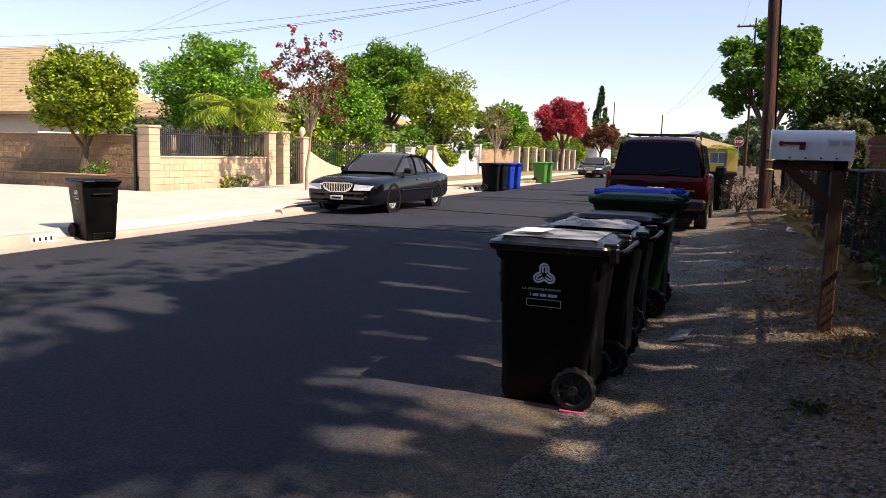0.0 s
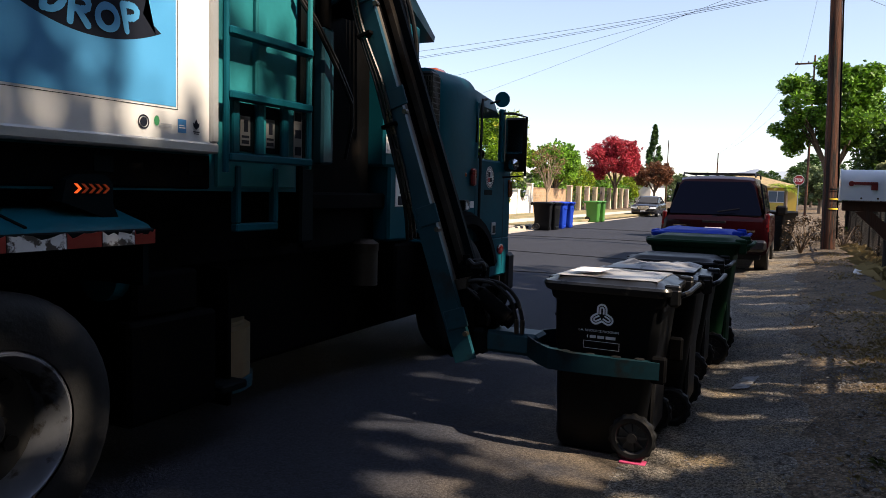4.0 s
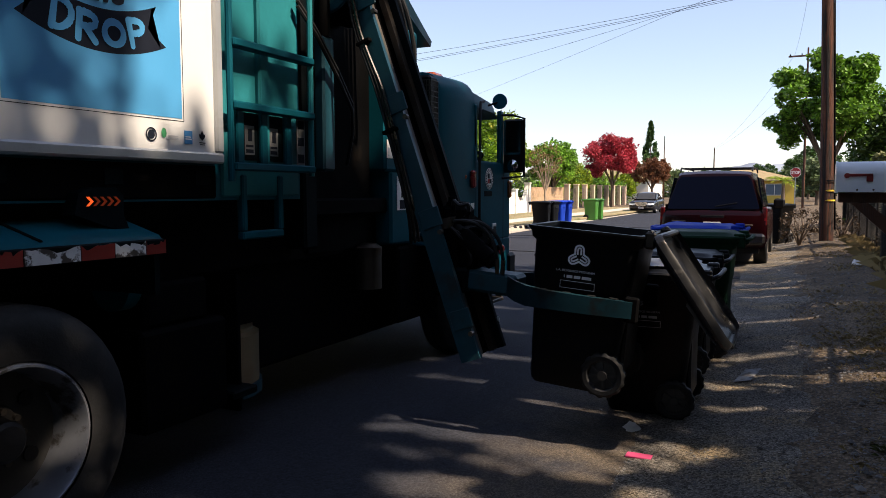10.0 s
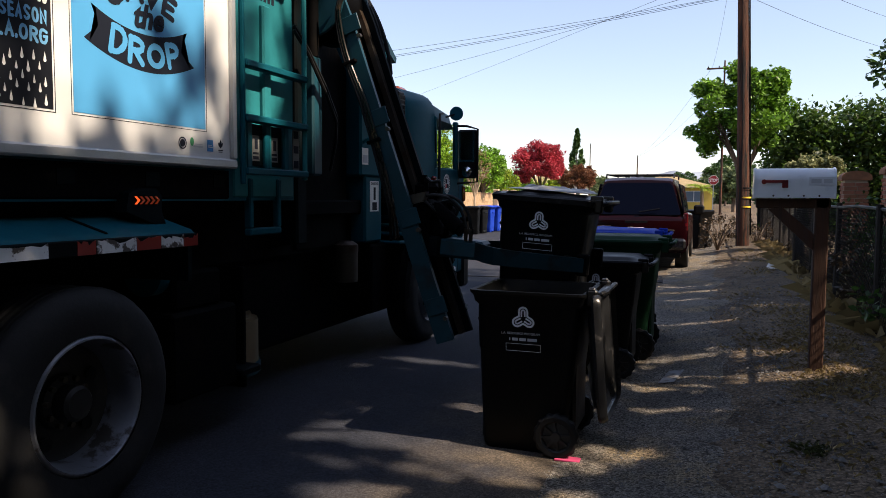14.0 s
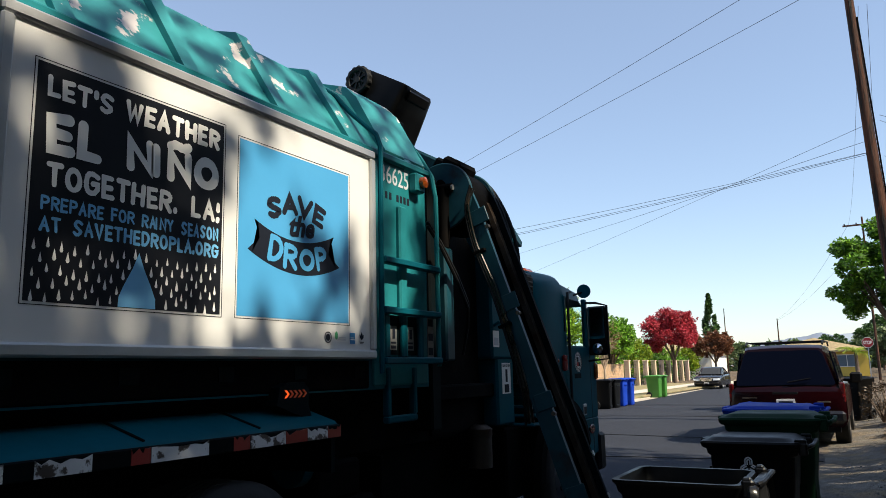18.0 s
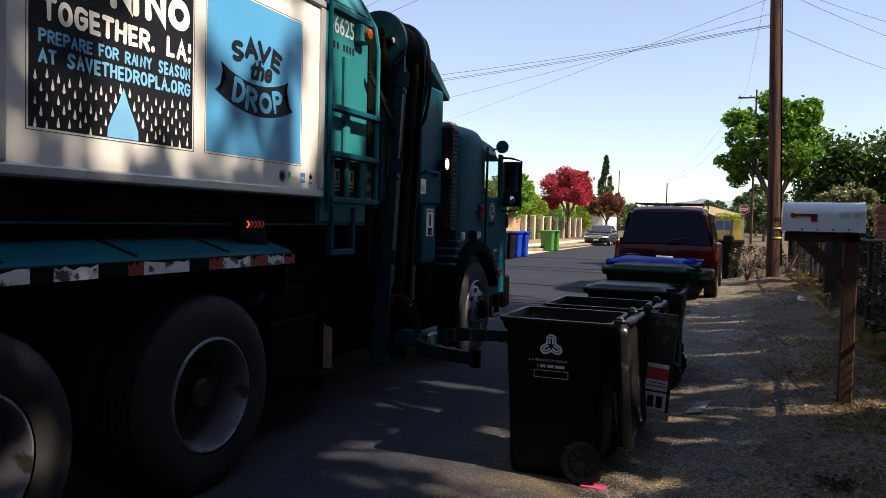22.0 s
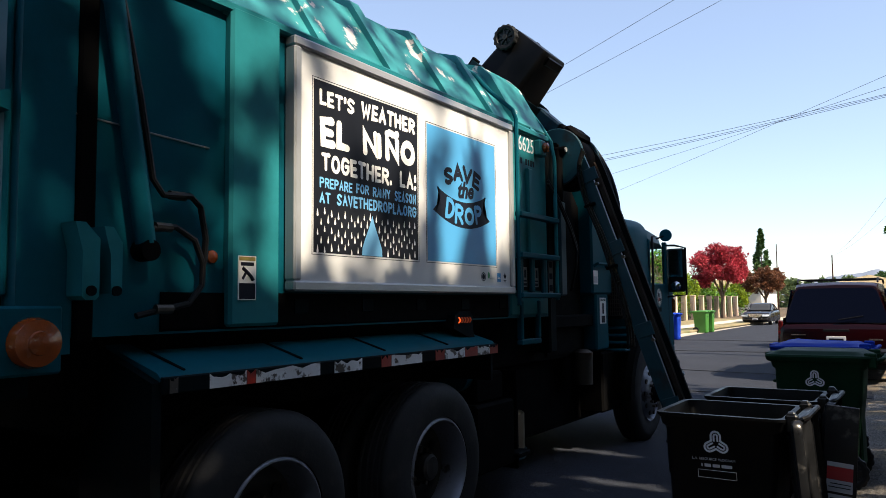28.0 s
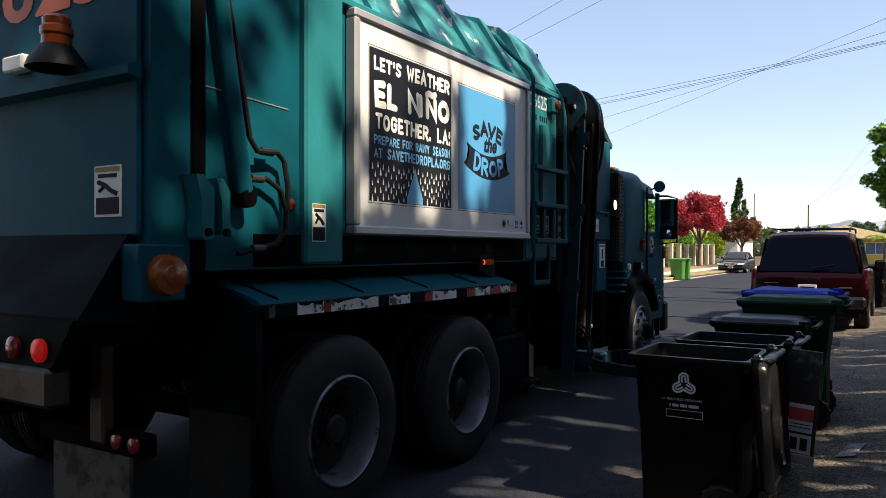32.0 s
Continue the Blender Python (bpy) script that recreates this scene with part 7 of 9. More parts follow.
def suv(at):
    """A large dark red sport utility vehicle, seen from behind: rear at -y."""
    top = thing("suv", at, "dark red large SUV with tinted rear glass parked on the shoulder", "car")
    low = car_body([(-2.52, 0.90, 0.52, 0.98, 1.02, 0.88), (-2.46, 0.985, 0.40, 1.06, 1.10, 0.90), (-2.30, 1.0, 0.36, 1.08, 1.12, 0.92), (1.2, 1.0, 0.36, 1.08, 1.12, 0.92), (1.5, 0.99, 0.36, 1.06, 1.12, 0.9), (2.3, 0.96, 0.38, 1.02, 1.06, 0.88), (2.6, 0.88, 0.46, 0.96, 0.98, 0.8)], True)
    body = part("body", low, SUV_RED, top, angle=45)
    part("cabin", car_body([(-2.44, 0.90, 1.05, 1.12, 1.16, 0.88), (-2.28, 0.885, 1.05, 1.15, 1.80, 0.67), (-2.10, 0.89, 1.05, 1.15, 1.86, 0.68), (0.3, 0.89, 1.05, 1.15, 1.88, 0.68), (0.7, 0.89, 1.05, 1.15, 1.82, 0.66), (1.35, 0.88, 1.05, 1.1, 1.16, 0.8)]), SUV_RED, body, angle=45)
    # tinted glass set just proud of the cabin
    rg = Shape().loft([[(-0.85, -2.475, 1.15), (-0.83, -2.485, 1.12), (0.83, -2.485, 1.12), (0.85, -2.475, 1.15), (0.68, -2.335, 1.69), (0.61, -2.315, 1.76), (-0.61, -2.315, 1.76), (-0.68, -2.335, 1.69)], [(-0.83, -2.455, 1.16), (-0.81, -2.465, 1.13), (0.81, -2.465, 1.13), (0.83, -2.455, 1.16), (0.66, -2.315, 1.68), (0.59, -2.297, 1.75), (-0.59, -2.297, 1.75), (-0.66, -2.315, 1.68)]])
    part("rear_window", rg, DARK_GLASS, body)
    for sgn in (-1, 1):
        for y0, y1 in ((-2.1, -1.15), (-1.05, -0.1), (0.0, 0.75)):
            part("side_window", Shape().loft([[(sgn * 0.905, y0, 1.17), (sgn * 0.905, y1, 1.17), (sgn * 0.80, y1 - 0.05, 1.74), (sgn * 0.80, y0 + 0.08, 1.74)], [(sgn * 0.88, y0, 1.17), (sgn * 0.88, y1, 1.17), (sgn * 0.77, y1 - 0.05, 1.74), (sgn * 0.77, y0 + 0.08, 1.74)]]), DARK_GLASS, body)
        part("roof_rail", Shape().tube([(sgn * 0.68, -1.95, 1.87), (sgn * 0.68, -1.85, 1.94), (sgn * 0.68, 0.1, 1.95), (sgn * 0.68, 0.25, 1.88)], 0.018, 8), TRIM_BLACK, top)
        lamp = part("tail_lamp", Shape().box(sgn * 0.945 - 0.045, sgn * 0.945 + 0.045, -2.49, -2.36, 0.80, 1.16, 0.02), RED_DARK, top, "tall red tail lamp")
        part("lamp_stripe", Shape().box(sgn * 0.945 - 0.04, sgn * 0.945 + 0.04, -2.494, -2.48, 0.90, 0.96), RED_LENS, lamp)
        mirr = part("wing_mirror", Shape().box(sgn * 1.02, sgn * 1.02 + sgn * 0.24 if sgn > 0 else -1.02, 0.72, 0.86, 1.08, 1.30, 0.04) if sgn > 0 else Shape().box(-1.26, -1.02, 0.72, 0.86, 1.08, 1.30, 0.04), TRIM_BLACK, top)
        for y in (-1.55, 1.55):
            car_wheel(top, sgn * 0.985, y, 0.385, 0.25, sgn, HUB, 6)
    for y in (-1.5, -0.6):
        part("roof_bar", Shape().box(-0.68, 0.68, y - 0.03, y + 0.03, 1.925, 1.955, 0.01), TRIM_BLACK, top)
    part("rear_bumper", Shape().box(-0.97, 0.97, -2.64, -2.40, 0.44, 0.66, 0.05), CAR_SILVER, top, "dark metal rear bumper")
    part("bumper_step", Shape().box(-0.7, 0.7, -2.645, -2.42, 0.655, 0.672, 0.005), TRIM_BLACK, top)
    part("number_plate", Shape().box(-0.16, 0.16, -2.545, -2.53, 0.72, 0.87, 0.004), PAPER, top)
    part("plate_bar", Shape().box(-0.12, 0.12, -2.549, -2.545, 0.77, 0.83), INK, top)
    part("tail_handle", Shape().box(-0.22, 0.22, -2.525, -2.50, 0.95, 1.0, 0.008), TRIM_BLACK, top)
    part("badge", Shape().box(0.52, 0.74, -2.535, -2.52, 0.80, 0.83, 0.003), HUB, top)
    part("badge", Shape().box(-0.76, -0.50, -2.535, -2.52, 0.88, 0.895, 0.003), HUB, top)
    part("wiper", Shape().tube([(0.05, -2.50, 1.17), (0.45, -2.49, 1.24)], 0.012, 6), TRIM_BLACK, top)
    part("underside", Shape().box(-0.85, 0.85, -2.3, 2.3, 0.26, 0.42), TRIM_BLACK, top)
    return top


suv(pose(-1.44, 17.85, 0.0))


def sedan(at, paint, label, length=5.0, hw=0.92, rim=CHROME):
    """A three-box saloon, front at -y."""
    top = thing("sedan", at, label, "car")
    k = length / 5.0
    low = car_body([(-2.49 * k, 0.70, 0.32, 0.60, 0.66, 0.62), (-2.43 * k, hw - 0.10, 0.26, 0.66, 0.74, 0.70), (-2.25 * k, hw - 0.03, 0.22, 0.72, 0.80, 0.74), (-1.9 * k, hw, 0.21, 0.76, 0.85, 0.76), (-1.0 * k, hw, 0.20, 0.82, 0.91, 0.77), (-0.8 * k, hw, 0.20, 0.84, 0.92, 0.78), (1.4 * k, hw, 0.20, 0.88, 0.96, 0.78), (1.9 * k, hw - 0.02, 0.22, 0.88, 0.95, 0.75), (2.35 * k, hw - 0.06, 0.28, 0.84, 0.90, 0.70), (2.48 * k, hw - 0.16, 0.36, 0.76, 0.80, 0.62)], True)
    body = part("body", low, paint, top, angle=50)
    part("cabin", car_body([(-1.02 * k, 0.72, 0.80, 0.86, 0.90, 0.66), (-0.62 * k, 0.755, 0.80, 0.90, 1.14, 0.64), (-0.22 * k, 0.775, 0.80, 0.92, 1.355, 0.60), (0.2 * k, 0.78, 0.80, 0.94, 1.415, 0.60), (0.8 * k, 0.78, 0.80, 0.94, 1.40, 0.59), (1.2 * k, 0.775, 0.80, 0.93, 1.30, 0.57), (1.55 * k, 0.75, 0.80, 0.92, 1.11, 0.60), (1.85 * k, 0.72, 0.80, 0.90, 0.94, 0.64)], True), CAR_GLASS, body, "dark car windows", angle=60)
    rings = []
    for y, z, w in ((-0.26, 1.335, 0.60), (-0.20, 1.362, 0.615), (-0.05, 1.402, 0.635), (0.2, 1.43, 0.65), (0.5, 1.436, 0.65), (0.8, 1.42, 0.645), (1.0, 1.385, 0.635), (1.15, 1.335, 0.62), (1.28, 1.27, 0.60)):
        arc = [math.sin(math.pi * (i / 10 - 0.5)) for i in range(11)]
        rings.append([(w * a, y * k, z - 0.055 + 0.06 * (1 - abs(a) ** 3)) for a in arc] + [(w * a * 0.99, y * k, z - 0.075) for a in arc[::-1]])
    part("roof", Shape().loft(rings), paint, body, angle=60)
    for sgn in (-1, 1):
        for a, b, r in (((0.72, -1.0, 0.90), (0.62, -0.24, 1.355), 0.026), ((0.795, 0.22, 0.92), (0.64, 0.20, 1.40), 0.03), ((0.785, 1.0, 0.92), (0.63, 0.96, 1.37), 0.026), ((0.735, 1.72, 0.95), (0.585, 1.22, 1.30), 0.05)):
            part("pillar", Shape().tube([(sgn * a[0], a[1] * k, a[2]), (sgn * (a[0] + b[0]) * 0.508, (a[1] + b[1]) * 0.5 * k, (a[2] + b[2]) * 0.5 + 0.01), (sgn * b[0], b[1] * k, b[2])], r, 8), paint, body)
        part("headlight", Shape().loft([[(sgn * 0.42, -2.585 * k, 0.565), (sgn * 0.80, -2.52 * k, 0.575), (sgn * 0.87, -2.41 * k, 0.675), (sgn * 0.45, -2.54 * k, 0.70)], [(sgn * 0.36, -2.2 * k, 0.56), (sgn * 0.80, -2.2 * k, 0.57), (sgn * 0.82, -2.15 * k, 0.71), (sgn * 0.38, -2.2 * k, 0.69)]]), HEAD_GLASS, top, "wide clear headlight")
        part("wing_mirror", Shape().box(0.80, 0.98, -0.62 * k, -0.50 * k, 0.93, 1.06, 0.03) if sgn > 0 else Shape().box(-0.98, -0.80, -0.62 * k, -0.50 * k, 0.93, 1.06, 0.03), paint, top)
        part("side_strip", Shape().box(sgn * (hw + 0.006) - 0.012, sgn * (hw + 0.006) + 0.012, -1.0 * k, 1.25 * k, 0.50, 0.55, 0.006), paint, top)
        for a in (-0.02, 0.75):
            part("door_handle", Shape().box(sgn * hw - 0.02, sgn * hw + 0.02, a * k, (a + 0.16) * k, 0.76, 0.79, 0.008), CHROME, top)
        for y in (-1.42, 1.36):
            car_wheel(top, sgn * (hw - 0.035), y * k, 0.325, 0.2, sgn, rim, 8)
            part("wheel_gap", Shape().lathe([(0.385, 0), (0.31, 0.0005)], (sgn * (hw + 0.004), y * k, 0.33), "x", 28), RUBBER, top)
    grille = Shape().prism([(-0.40, 0.715), (-0.30, 0.735), (0.30, 0.735), (0.40, 0.715), (0.39, 0.66), (0.33, 0.57), (0.20, 0.515), (-0.20, 0.515), (-0.33, 0.57), (-0.39, 0.66)], "y", -2.555 * k, -2.40 * k)
    gri = part("grille", grille, CHROME, top, "chrome grille with upright slats")
    for i in range(17):
        a = -0.344 + i * 0.043
        part("slat", Shape().box(a - 0.011, a + 0.011, -2.562 * k, -2.55 * k, 0.535 + max(0, abs(a) - 0.19) * 0.65, 0.705), TRIM_BLACK, gri)
    part("front_bumper", Shape().box(-0.76, 0.76, -2.56 * k, -2.40 * k, 0.30, 0.47, 0.06), paint, top)
    plate = part("number_plate", Shape().box(-0.16, 0.16, -2.585 * k, -2.568 * k, 0.34, 0.44, 0.004), PAPER, top)
    part("plate_bar", Shape().box(-0.12, 0.12, -2.59 * k, -2.583 * k, 0.37, 0.41), INK, plate)
    return top


sedan(pose(-8.42, 17.35, -0.02), CAR_BLACK, "glossy black saloon car with a chrome grille parked at the kerb", 4.85, 0.92, ALU)
sedan(pose(-9.35, 53.4, -0.02), CAR_SILVER, "silver grey saloon car parked by the far kerb", 4.6, 0.88, ALU)


# ---- mailbox ----
def mailbox(x, y):
    z = ground_z(x, y) - 0.02
    top = thing("mailbox", (x, y, z), "white metal mailbox with dark red flag on brown post", "mailbox")
    part("post", Shape().box(-0.047, 0.047, -0.045, 0.045, -0.2, 1.30, 0.008), POST_WOOD, top, "dark brown wooden post")
    part("arm", Shape().box(-0.44, 0.055, -0.045, 0.045, 1.205, 1.275, 0.006), POST_WOOD, top)
    part("brace", Shape().loft([[(-0.05, -0.04, 0.90), (-0.05, 0.04, 0.90), (-0.05, 0.04, 1.02), (-0.05, -0.04, 1.02)], [(-0.36, -0.04, 1.20), (-0.36, 0.04, 1.20), (-0.26, 0.04, 1.21), (-0.26, -0.04, 1.21)]]), POST_WOOD, top)
    ring = [(-0.095, 1.28), (-0.095, 1.40)] + [(-0.095 * math.cos(math.pi * i / 10), 1.40 + 0.095 * math.sin(math.pi * i / 10)) for i in range(1, 10)] + [(0.095, 1.40), (0.095, 1.28)]
    box = part("box", Shape().prism(ring, "x", -0.45, 0.075), MAIL_WHITE, top, "arched white enamel box")
    door = Shape().prism([(a * 1.06, 1.385 + (b - 1.385) * 1.05) for a, b in ring], "x", -0.462, -0.448)
    part("door", door, MAIL_WHITE, box)
    part("back_edge", Shape().prism([(a * 1.04, 1.385 + (b - 1.385) * 1.04) for a, b in ring], "x", 0.066, 0.078), MAIL_WHITE, box)
    fl = part("flag", Shape().cyl((-0.395, -0.10, 1.395), (-0.395, -0.112, 1.395), 0.018, n=12).box(-0.395, -0.235, -0.108, -0.102, 1.388, 1.408, 0.002).box(-0.275, -0.235, -0.108, -0.102, 1.352, 1.40, 0.002), MAIL_RED, box, "dark red signal flag")
    part("name_plate", Shape().box(-0.10, 0.065, -0.0985, -0.0955, 1.37, 1.43, 0.001), GREY_DECAL, box)
    part("plate_bar", Shape().box(-0.085, -0.02, -0.1, -0.0985, 1.385, 1.415).box(-0.005, 0.05, -0.1, -0.0985, 1.385, 1.415), DIM_DECAL, box)
    for i in range(4):
        part("screw", Shape().cyl((-0.33 + 0.1 * i, -0.0955, 1.295), (-0.33 + 0.1 * i, -0.099, 1.295), 0.007, n=8), STEEL, box)


mailbox(0.725, 6.04)


# ---- poles and cables ----
def utility_pole(x, y, h, r, label, arms=(), z=0.0, mat=POLE_WOOD, bands=True, lean=0.0):
    top = thing("utility_pole", (x, y, z), label, "utility pole")
    part("pole", Shape().tube([(0.0, 0, -0.3), (0.01 + lean * 0.3, 0, h * 0.3), (lean * 0.6, 0.01, h * 0.6), (0.02 + lean, 0, h)], [r, r * 0.9, r * 0.78, r * 0.6], 16), mat, top)
    if bands:
        for k, zz in enumerate((1.05, 1.3, 1.55)):
            part("band", Shape().lathe([(r * 1.0, zz - 0.02), (r * 1.01, zz), (r * 1.0, zz + 0.02)], (0.004, 0, 0), "z", 16), STICKER_YELLOW if k < 2 else TRIM_BLACK, top)
        part("riser", Shape().tube([(r * 1.05, -0.05, 0.3), (r * 0.98 + lean * 0.4, -0.05, h * 0.4), (r * 0.8 + lean * 0.9, -0.05, h * 0.9)], 0.02, 6), GRIME, top)
    for zz, w, ry in arms:
        arm = part("crossarm", Shape().box(-w / 2, w / 2, -0.06, 0.06, zz - 0.06, zz + 0.06, 0.01), mat, top, at=pose(0, -r * 0.8, 0, 0, 0, ry))
        for i in range(4):
            part("insulator", Shape().lathe([(0.02, zz + 0.06), (0.05, zz + 0.09), (0.03, zz + 0.13), (0.05, zz + 0.16), (0.01, zz + 0.19)], ((-0.45 + 0.3 * i) * w, 0, 0), "z", 10, True), GRIME, arm)
    return top


utility_pole(0.79, 21.5, 11.5, 0.172, "tall weathered brown wooden utility pole", (), 0.18, lean=-0.33)
utility_pole(0.6, 62.0, 12.0, 0.10, "distant wooden utility pole with a crossarm", ((11.4, 2.6, 0),), 0.1, bands=False)
utility_pole(-13.0, 84.0, 7.4, 0.07, "slender pole far along the street", (), 0.1, POLE_WOOD, False)
utility_pole(-11.0, 118.0, 8.0, 0.12, "distant dark wooden utility pole", (), 0.0, bands=False)
utility_pole(-30.0, 4.0, 10.5, 0.17, "wooden utility pole beyond the houses", ((9.8, 2.4, 40),), 0.0, bands=False)


def cable(a, b, sag_m, r=0.012, n=20):
    a, b = Vector(a), Vector(b)
    pts = [a.lerp(b, i / n) - Vector((0, 0, 4 * sag_m * (i / n) * (1 - i / n))) for i in range(n + 1)]
    solid("cable", Shape().tube(pts, r * 0.8, 5), WIRE, "thin black overhead cable", "cable", "overhead cables", smooth=False)


# ---- right side: chain-link fence, brick pillars, stop sign ----
def chain_link(y0, y1, x, h=1.15):
    top = thing("chain_link_fence", (x, (y0 + y1) / 2, ground_z(x, (y0 + y1) / 2)), "sagging chain-link fence with dark posts along the dirt shoulder", "fence")
    m, zb = (y0 + y1) / 2, ground_z(x, (y0 + y1) / 2)
    n = max(2, round((y1 - y0) / 2.4))
    for i in range(n + 1):
        y = y0 + (y1 - y0) * i / n
        part("post", Shape().cyl((0, y - m, -0.2), (0.02 * math.sin(i * 5), y - m + 0.03 * math.sin(i * 3), h + 0.04), 0.032, n=8), FENCE_POST, top)
    part("top_rail", Shape().tube([(0, y0 - m + (y1 - y0) * i / 12, h - 0.015 * math.sin(i * 1.9)) for i in range(13)], 0.018, 6), FENCE, top)
    w = Shape()
    step, r = 0.075, 0.0028
    span = y1 - y0
    for sgn in (-1, 1):
        u = -h
        while u < span:
            a0 = max(0, -u if u < 0 else 0)
            p, q = max(u, 0), min(u + h, span)
            if q > p:
                za, zb2 = p - u, q - u
                if sgn < 0:
                    ya, yb = span - p, span - q
                else:
                    ya, yb = p, q
                w.add([(-r, y0 - m + ya, za), (r, y0 - m + ya + r, za), (r, y0 - m + yb + r, zb2), (-r, y0 - m + yb, zb2)], [(0, 1, 2, 3)])
                w.add([(0, y0 - m + ya - 1.5 * r, za), (0, y0 - m + ya + 1.5 * r, za), (0, y0 - m + yb + 1.5 * r, zb2), (0, y0 - m + yb - 1.5 * r, zb2)], [(0, 1, 2, 3)])
            u += step
    part("wire_mesh", w, FENCE, top, kind="stuff", smooth=False, fix=False)
    return top


for side in (0, 1):
    cable((-54 - 2 * side, 46 + side, 8.0), (4.5, 11.4 + 1.6 * side, 9.2), 1.0, 0.007)
for a, b in (((0.66, 21.45, 7.61), (-14.14, 39.14, 7.81)), ((0.66, 21.45, 7.17), (-11.1, 30.9, 7.37)), ((0.86, 21.45, 7.77), (5.1, 27.99, 8.07)), ((0.86, 21.45, 7.62), (5.46, 29.88, 7.92)), ((0.86, 21.45, 6.68), (5.11, 29.84, 6.98))):
    a, b = Vector(a), Vector(b)
    cable(a, a + (b - a) * (1.5 if b.x > 0 else 2.4), 0.15, 0.007)
utility_pole(-34.3, 24.0, 6.4, 0.12, "short wooden pole behind the houses", (), 0.0, bands=False)
for z0, z1 in ((6.85, 6.15), (6.84, 5.65), (6.80, 5.58)):
    cable((0.66, 21.45, z0), (-34.2, 24.0, z1), 0.6, 0.007)
for dx in (-0.1, 0.1):
    cable((0.79 + dx, 21.4, 10.8), (0.6 + dx * 9, 61.9, 11.6), 0.9, 0.0075)
    cable((0.6 + dx * 9, 61.9, 11.6), (-11.0 + dx, 118.0, 7.8), 0.9, 0.011)
chain_link(3.0, 15.2, 1.45)
chain_link(15.6, 30.0, 1.62, 1.25)


def brick_pillar(x, y, h, w=0.42):
    """A pillar of red bricks with an arched brick cap."""
    top = thing("brick_pillar", (x, y, ground_z(x, y)), "old red brick gate pillar behind the fence", "pillar")
    part("mortar", Shape().box(-w / 2 + 0.012, w / 2 - 0.012, -w / 2 + 0.012, w / 2 - 0.012, -0.1, h), MORTAR, top)
    bl, bh = w / 2, 0.075
    me = Shape().box(-bl / 2 + 0.005, bl / 2 - 0.005, -0.05, 0.05, 0.005, bh - 0.005, 0.006).mesh("brick")
    me.materials.append(BRICK)
    for c in range(int(h / bh)):
        for side in range(4):
            for i in range(2):
                u = (-0.5 + i) * bl
                part("brick", me, BRICK, top, at=pose(0, 0, c * bh, 0, 0, 90 * side) @ pose(u + (0.02 if c % 2 else -0.02), -w / 2 + 0.05, 0))
    part("cap", Shape().prism([(-w / 2 - 0.05, h), (w / 2 + 0.05, h)] + [((w / 2 + 0.05) * math.cos(math.pi * i / 8), h + 0.06 + 0.12 * math.sin(math.pi * i / 8)) for i in range(9)], "y", -w / 2 - 0.03, w / 2 + 0.03), BRICK, top)


brick_pillar(2.55, 16.2, 1.62)
brick_pillar(3.15, 15.6, 1.72)
brick_pillar(4.6, 15.4, 1.70)

sign = thing("stop_sign", (0.05, 60.0, 0.15), "red octagonal stop sign on a thin post", "sign")
part("post", Shape().box(-0.03, 0.03, -0.02, 0.02, -0.1, 2.3), ALU, sign)
octo = [(0.38 * math.cos(radians(22.5 + 45 * i)), 2.68 + 0.38 * math.sin(radians(22.5 + 45 * i))) for i in range(8)]
plate = part("plate", Shape().prism(octo, "y", -0.035, -0.022), LETTER_WHITE, sign)
part("face", Shape().prism([(a * 0.93, 2.68 + (b - 2.68) * 0.93) for a, b in octo], "y", -0.038, -0.034), SIGN_RED, plate)
me = fit_letters("STOP", -0.28, 0.28, 2.56, 2.80, 0.02, 0.001)
me.transform(pose(0, -0.041, 0, 90, 0, 0))
part("words", me, LETTER_WHITE, plate)

# painted number on the far kerb, as bars
kn = solid("kerb_number", Shape().box(-9.232, -9.205, 7.55, 7.99, 0.0, 0.12, 0.002), LETTER_WHITE, kind="structure")
for k in range(4):
    part("number_bar", Shape().box(-9.206, -9.202, 7.60 + 0.095 * k, 7.635 + 0.095 * k, 0.035, 0.090), INK, kn)
# painted plaque on the shoulder
solid("painted_number", Shape().add([(x, y, ground_z(x, y) + 0.028) for x, y in ((-0.37, 5.86), (-0.25, 5.88), (-0.19, 6.30), (-0.31, 6.28))], [(0, 1, 2, 3)]), surface("worn_white_paint", (0.24, 0.24, 0.24), 0.8, var=0.3, fine=60, stain=(0.12, 0.11, 0.10), stain_at=(0.5, 0.6), stain_scale=12), kind="structure")
# litter
lit = random.Random(9)
solid("litter", Shape().loft([[(-0.86 + 0.05 * math.cos(a) * (1 + 0.4 * math.sin(3 * a)), 4.53 + 0.06 * math.sin(a), 0.004) for a in [2 * math.pi * i / 9 for i in range(9)]], [(-0.86 + 0.03 * math.cos(a + 0.3), 4.53 + 0.04 * math.sin(a), 0.035 + 0.01 * math.sin(4 * a)) for a in [2 * math.pi * i / 9 for i in range(9)]]]), PAPER, "crumpled white paper scrap on the asphalt", "litter")
solid("litter", Shape().box(-0.80, -0.66, 4.03, 4.10, 0.002, 0.014, 0.003), PINK, "flattened bright pink wrapper on the road edge", "litter")
solid("litter", Shape().loft([[(1.05 + 0.12 * math.cos(a), 14.6 + 0.1 * math.sin(a), ground_z(1.05, 14.6)) for a in [2 * math.pi * i / 8 for i in range(8)]], [(1.05 + 0.06 * math.cos(a), 14.6 + 0.05 * math.sin(a), ground_z(1.05, 14.6) + 0.14) for a in [2 * math.pi * i / 8 for i in range(8)]]]), PAPER, "white plastic bag caught at the fence", "litter")


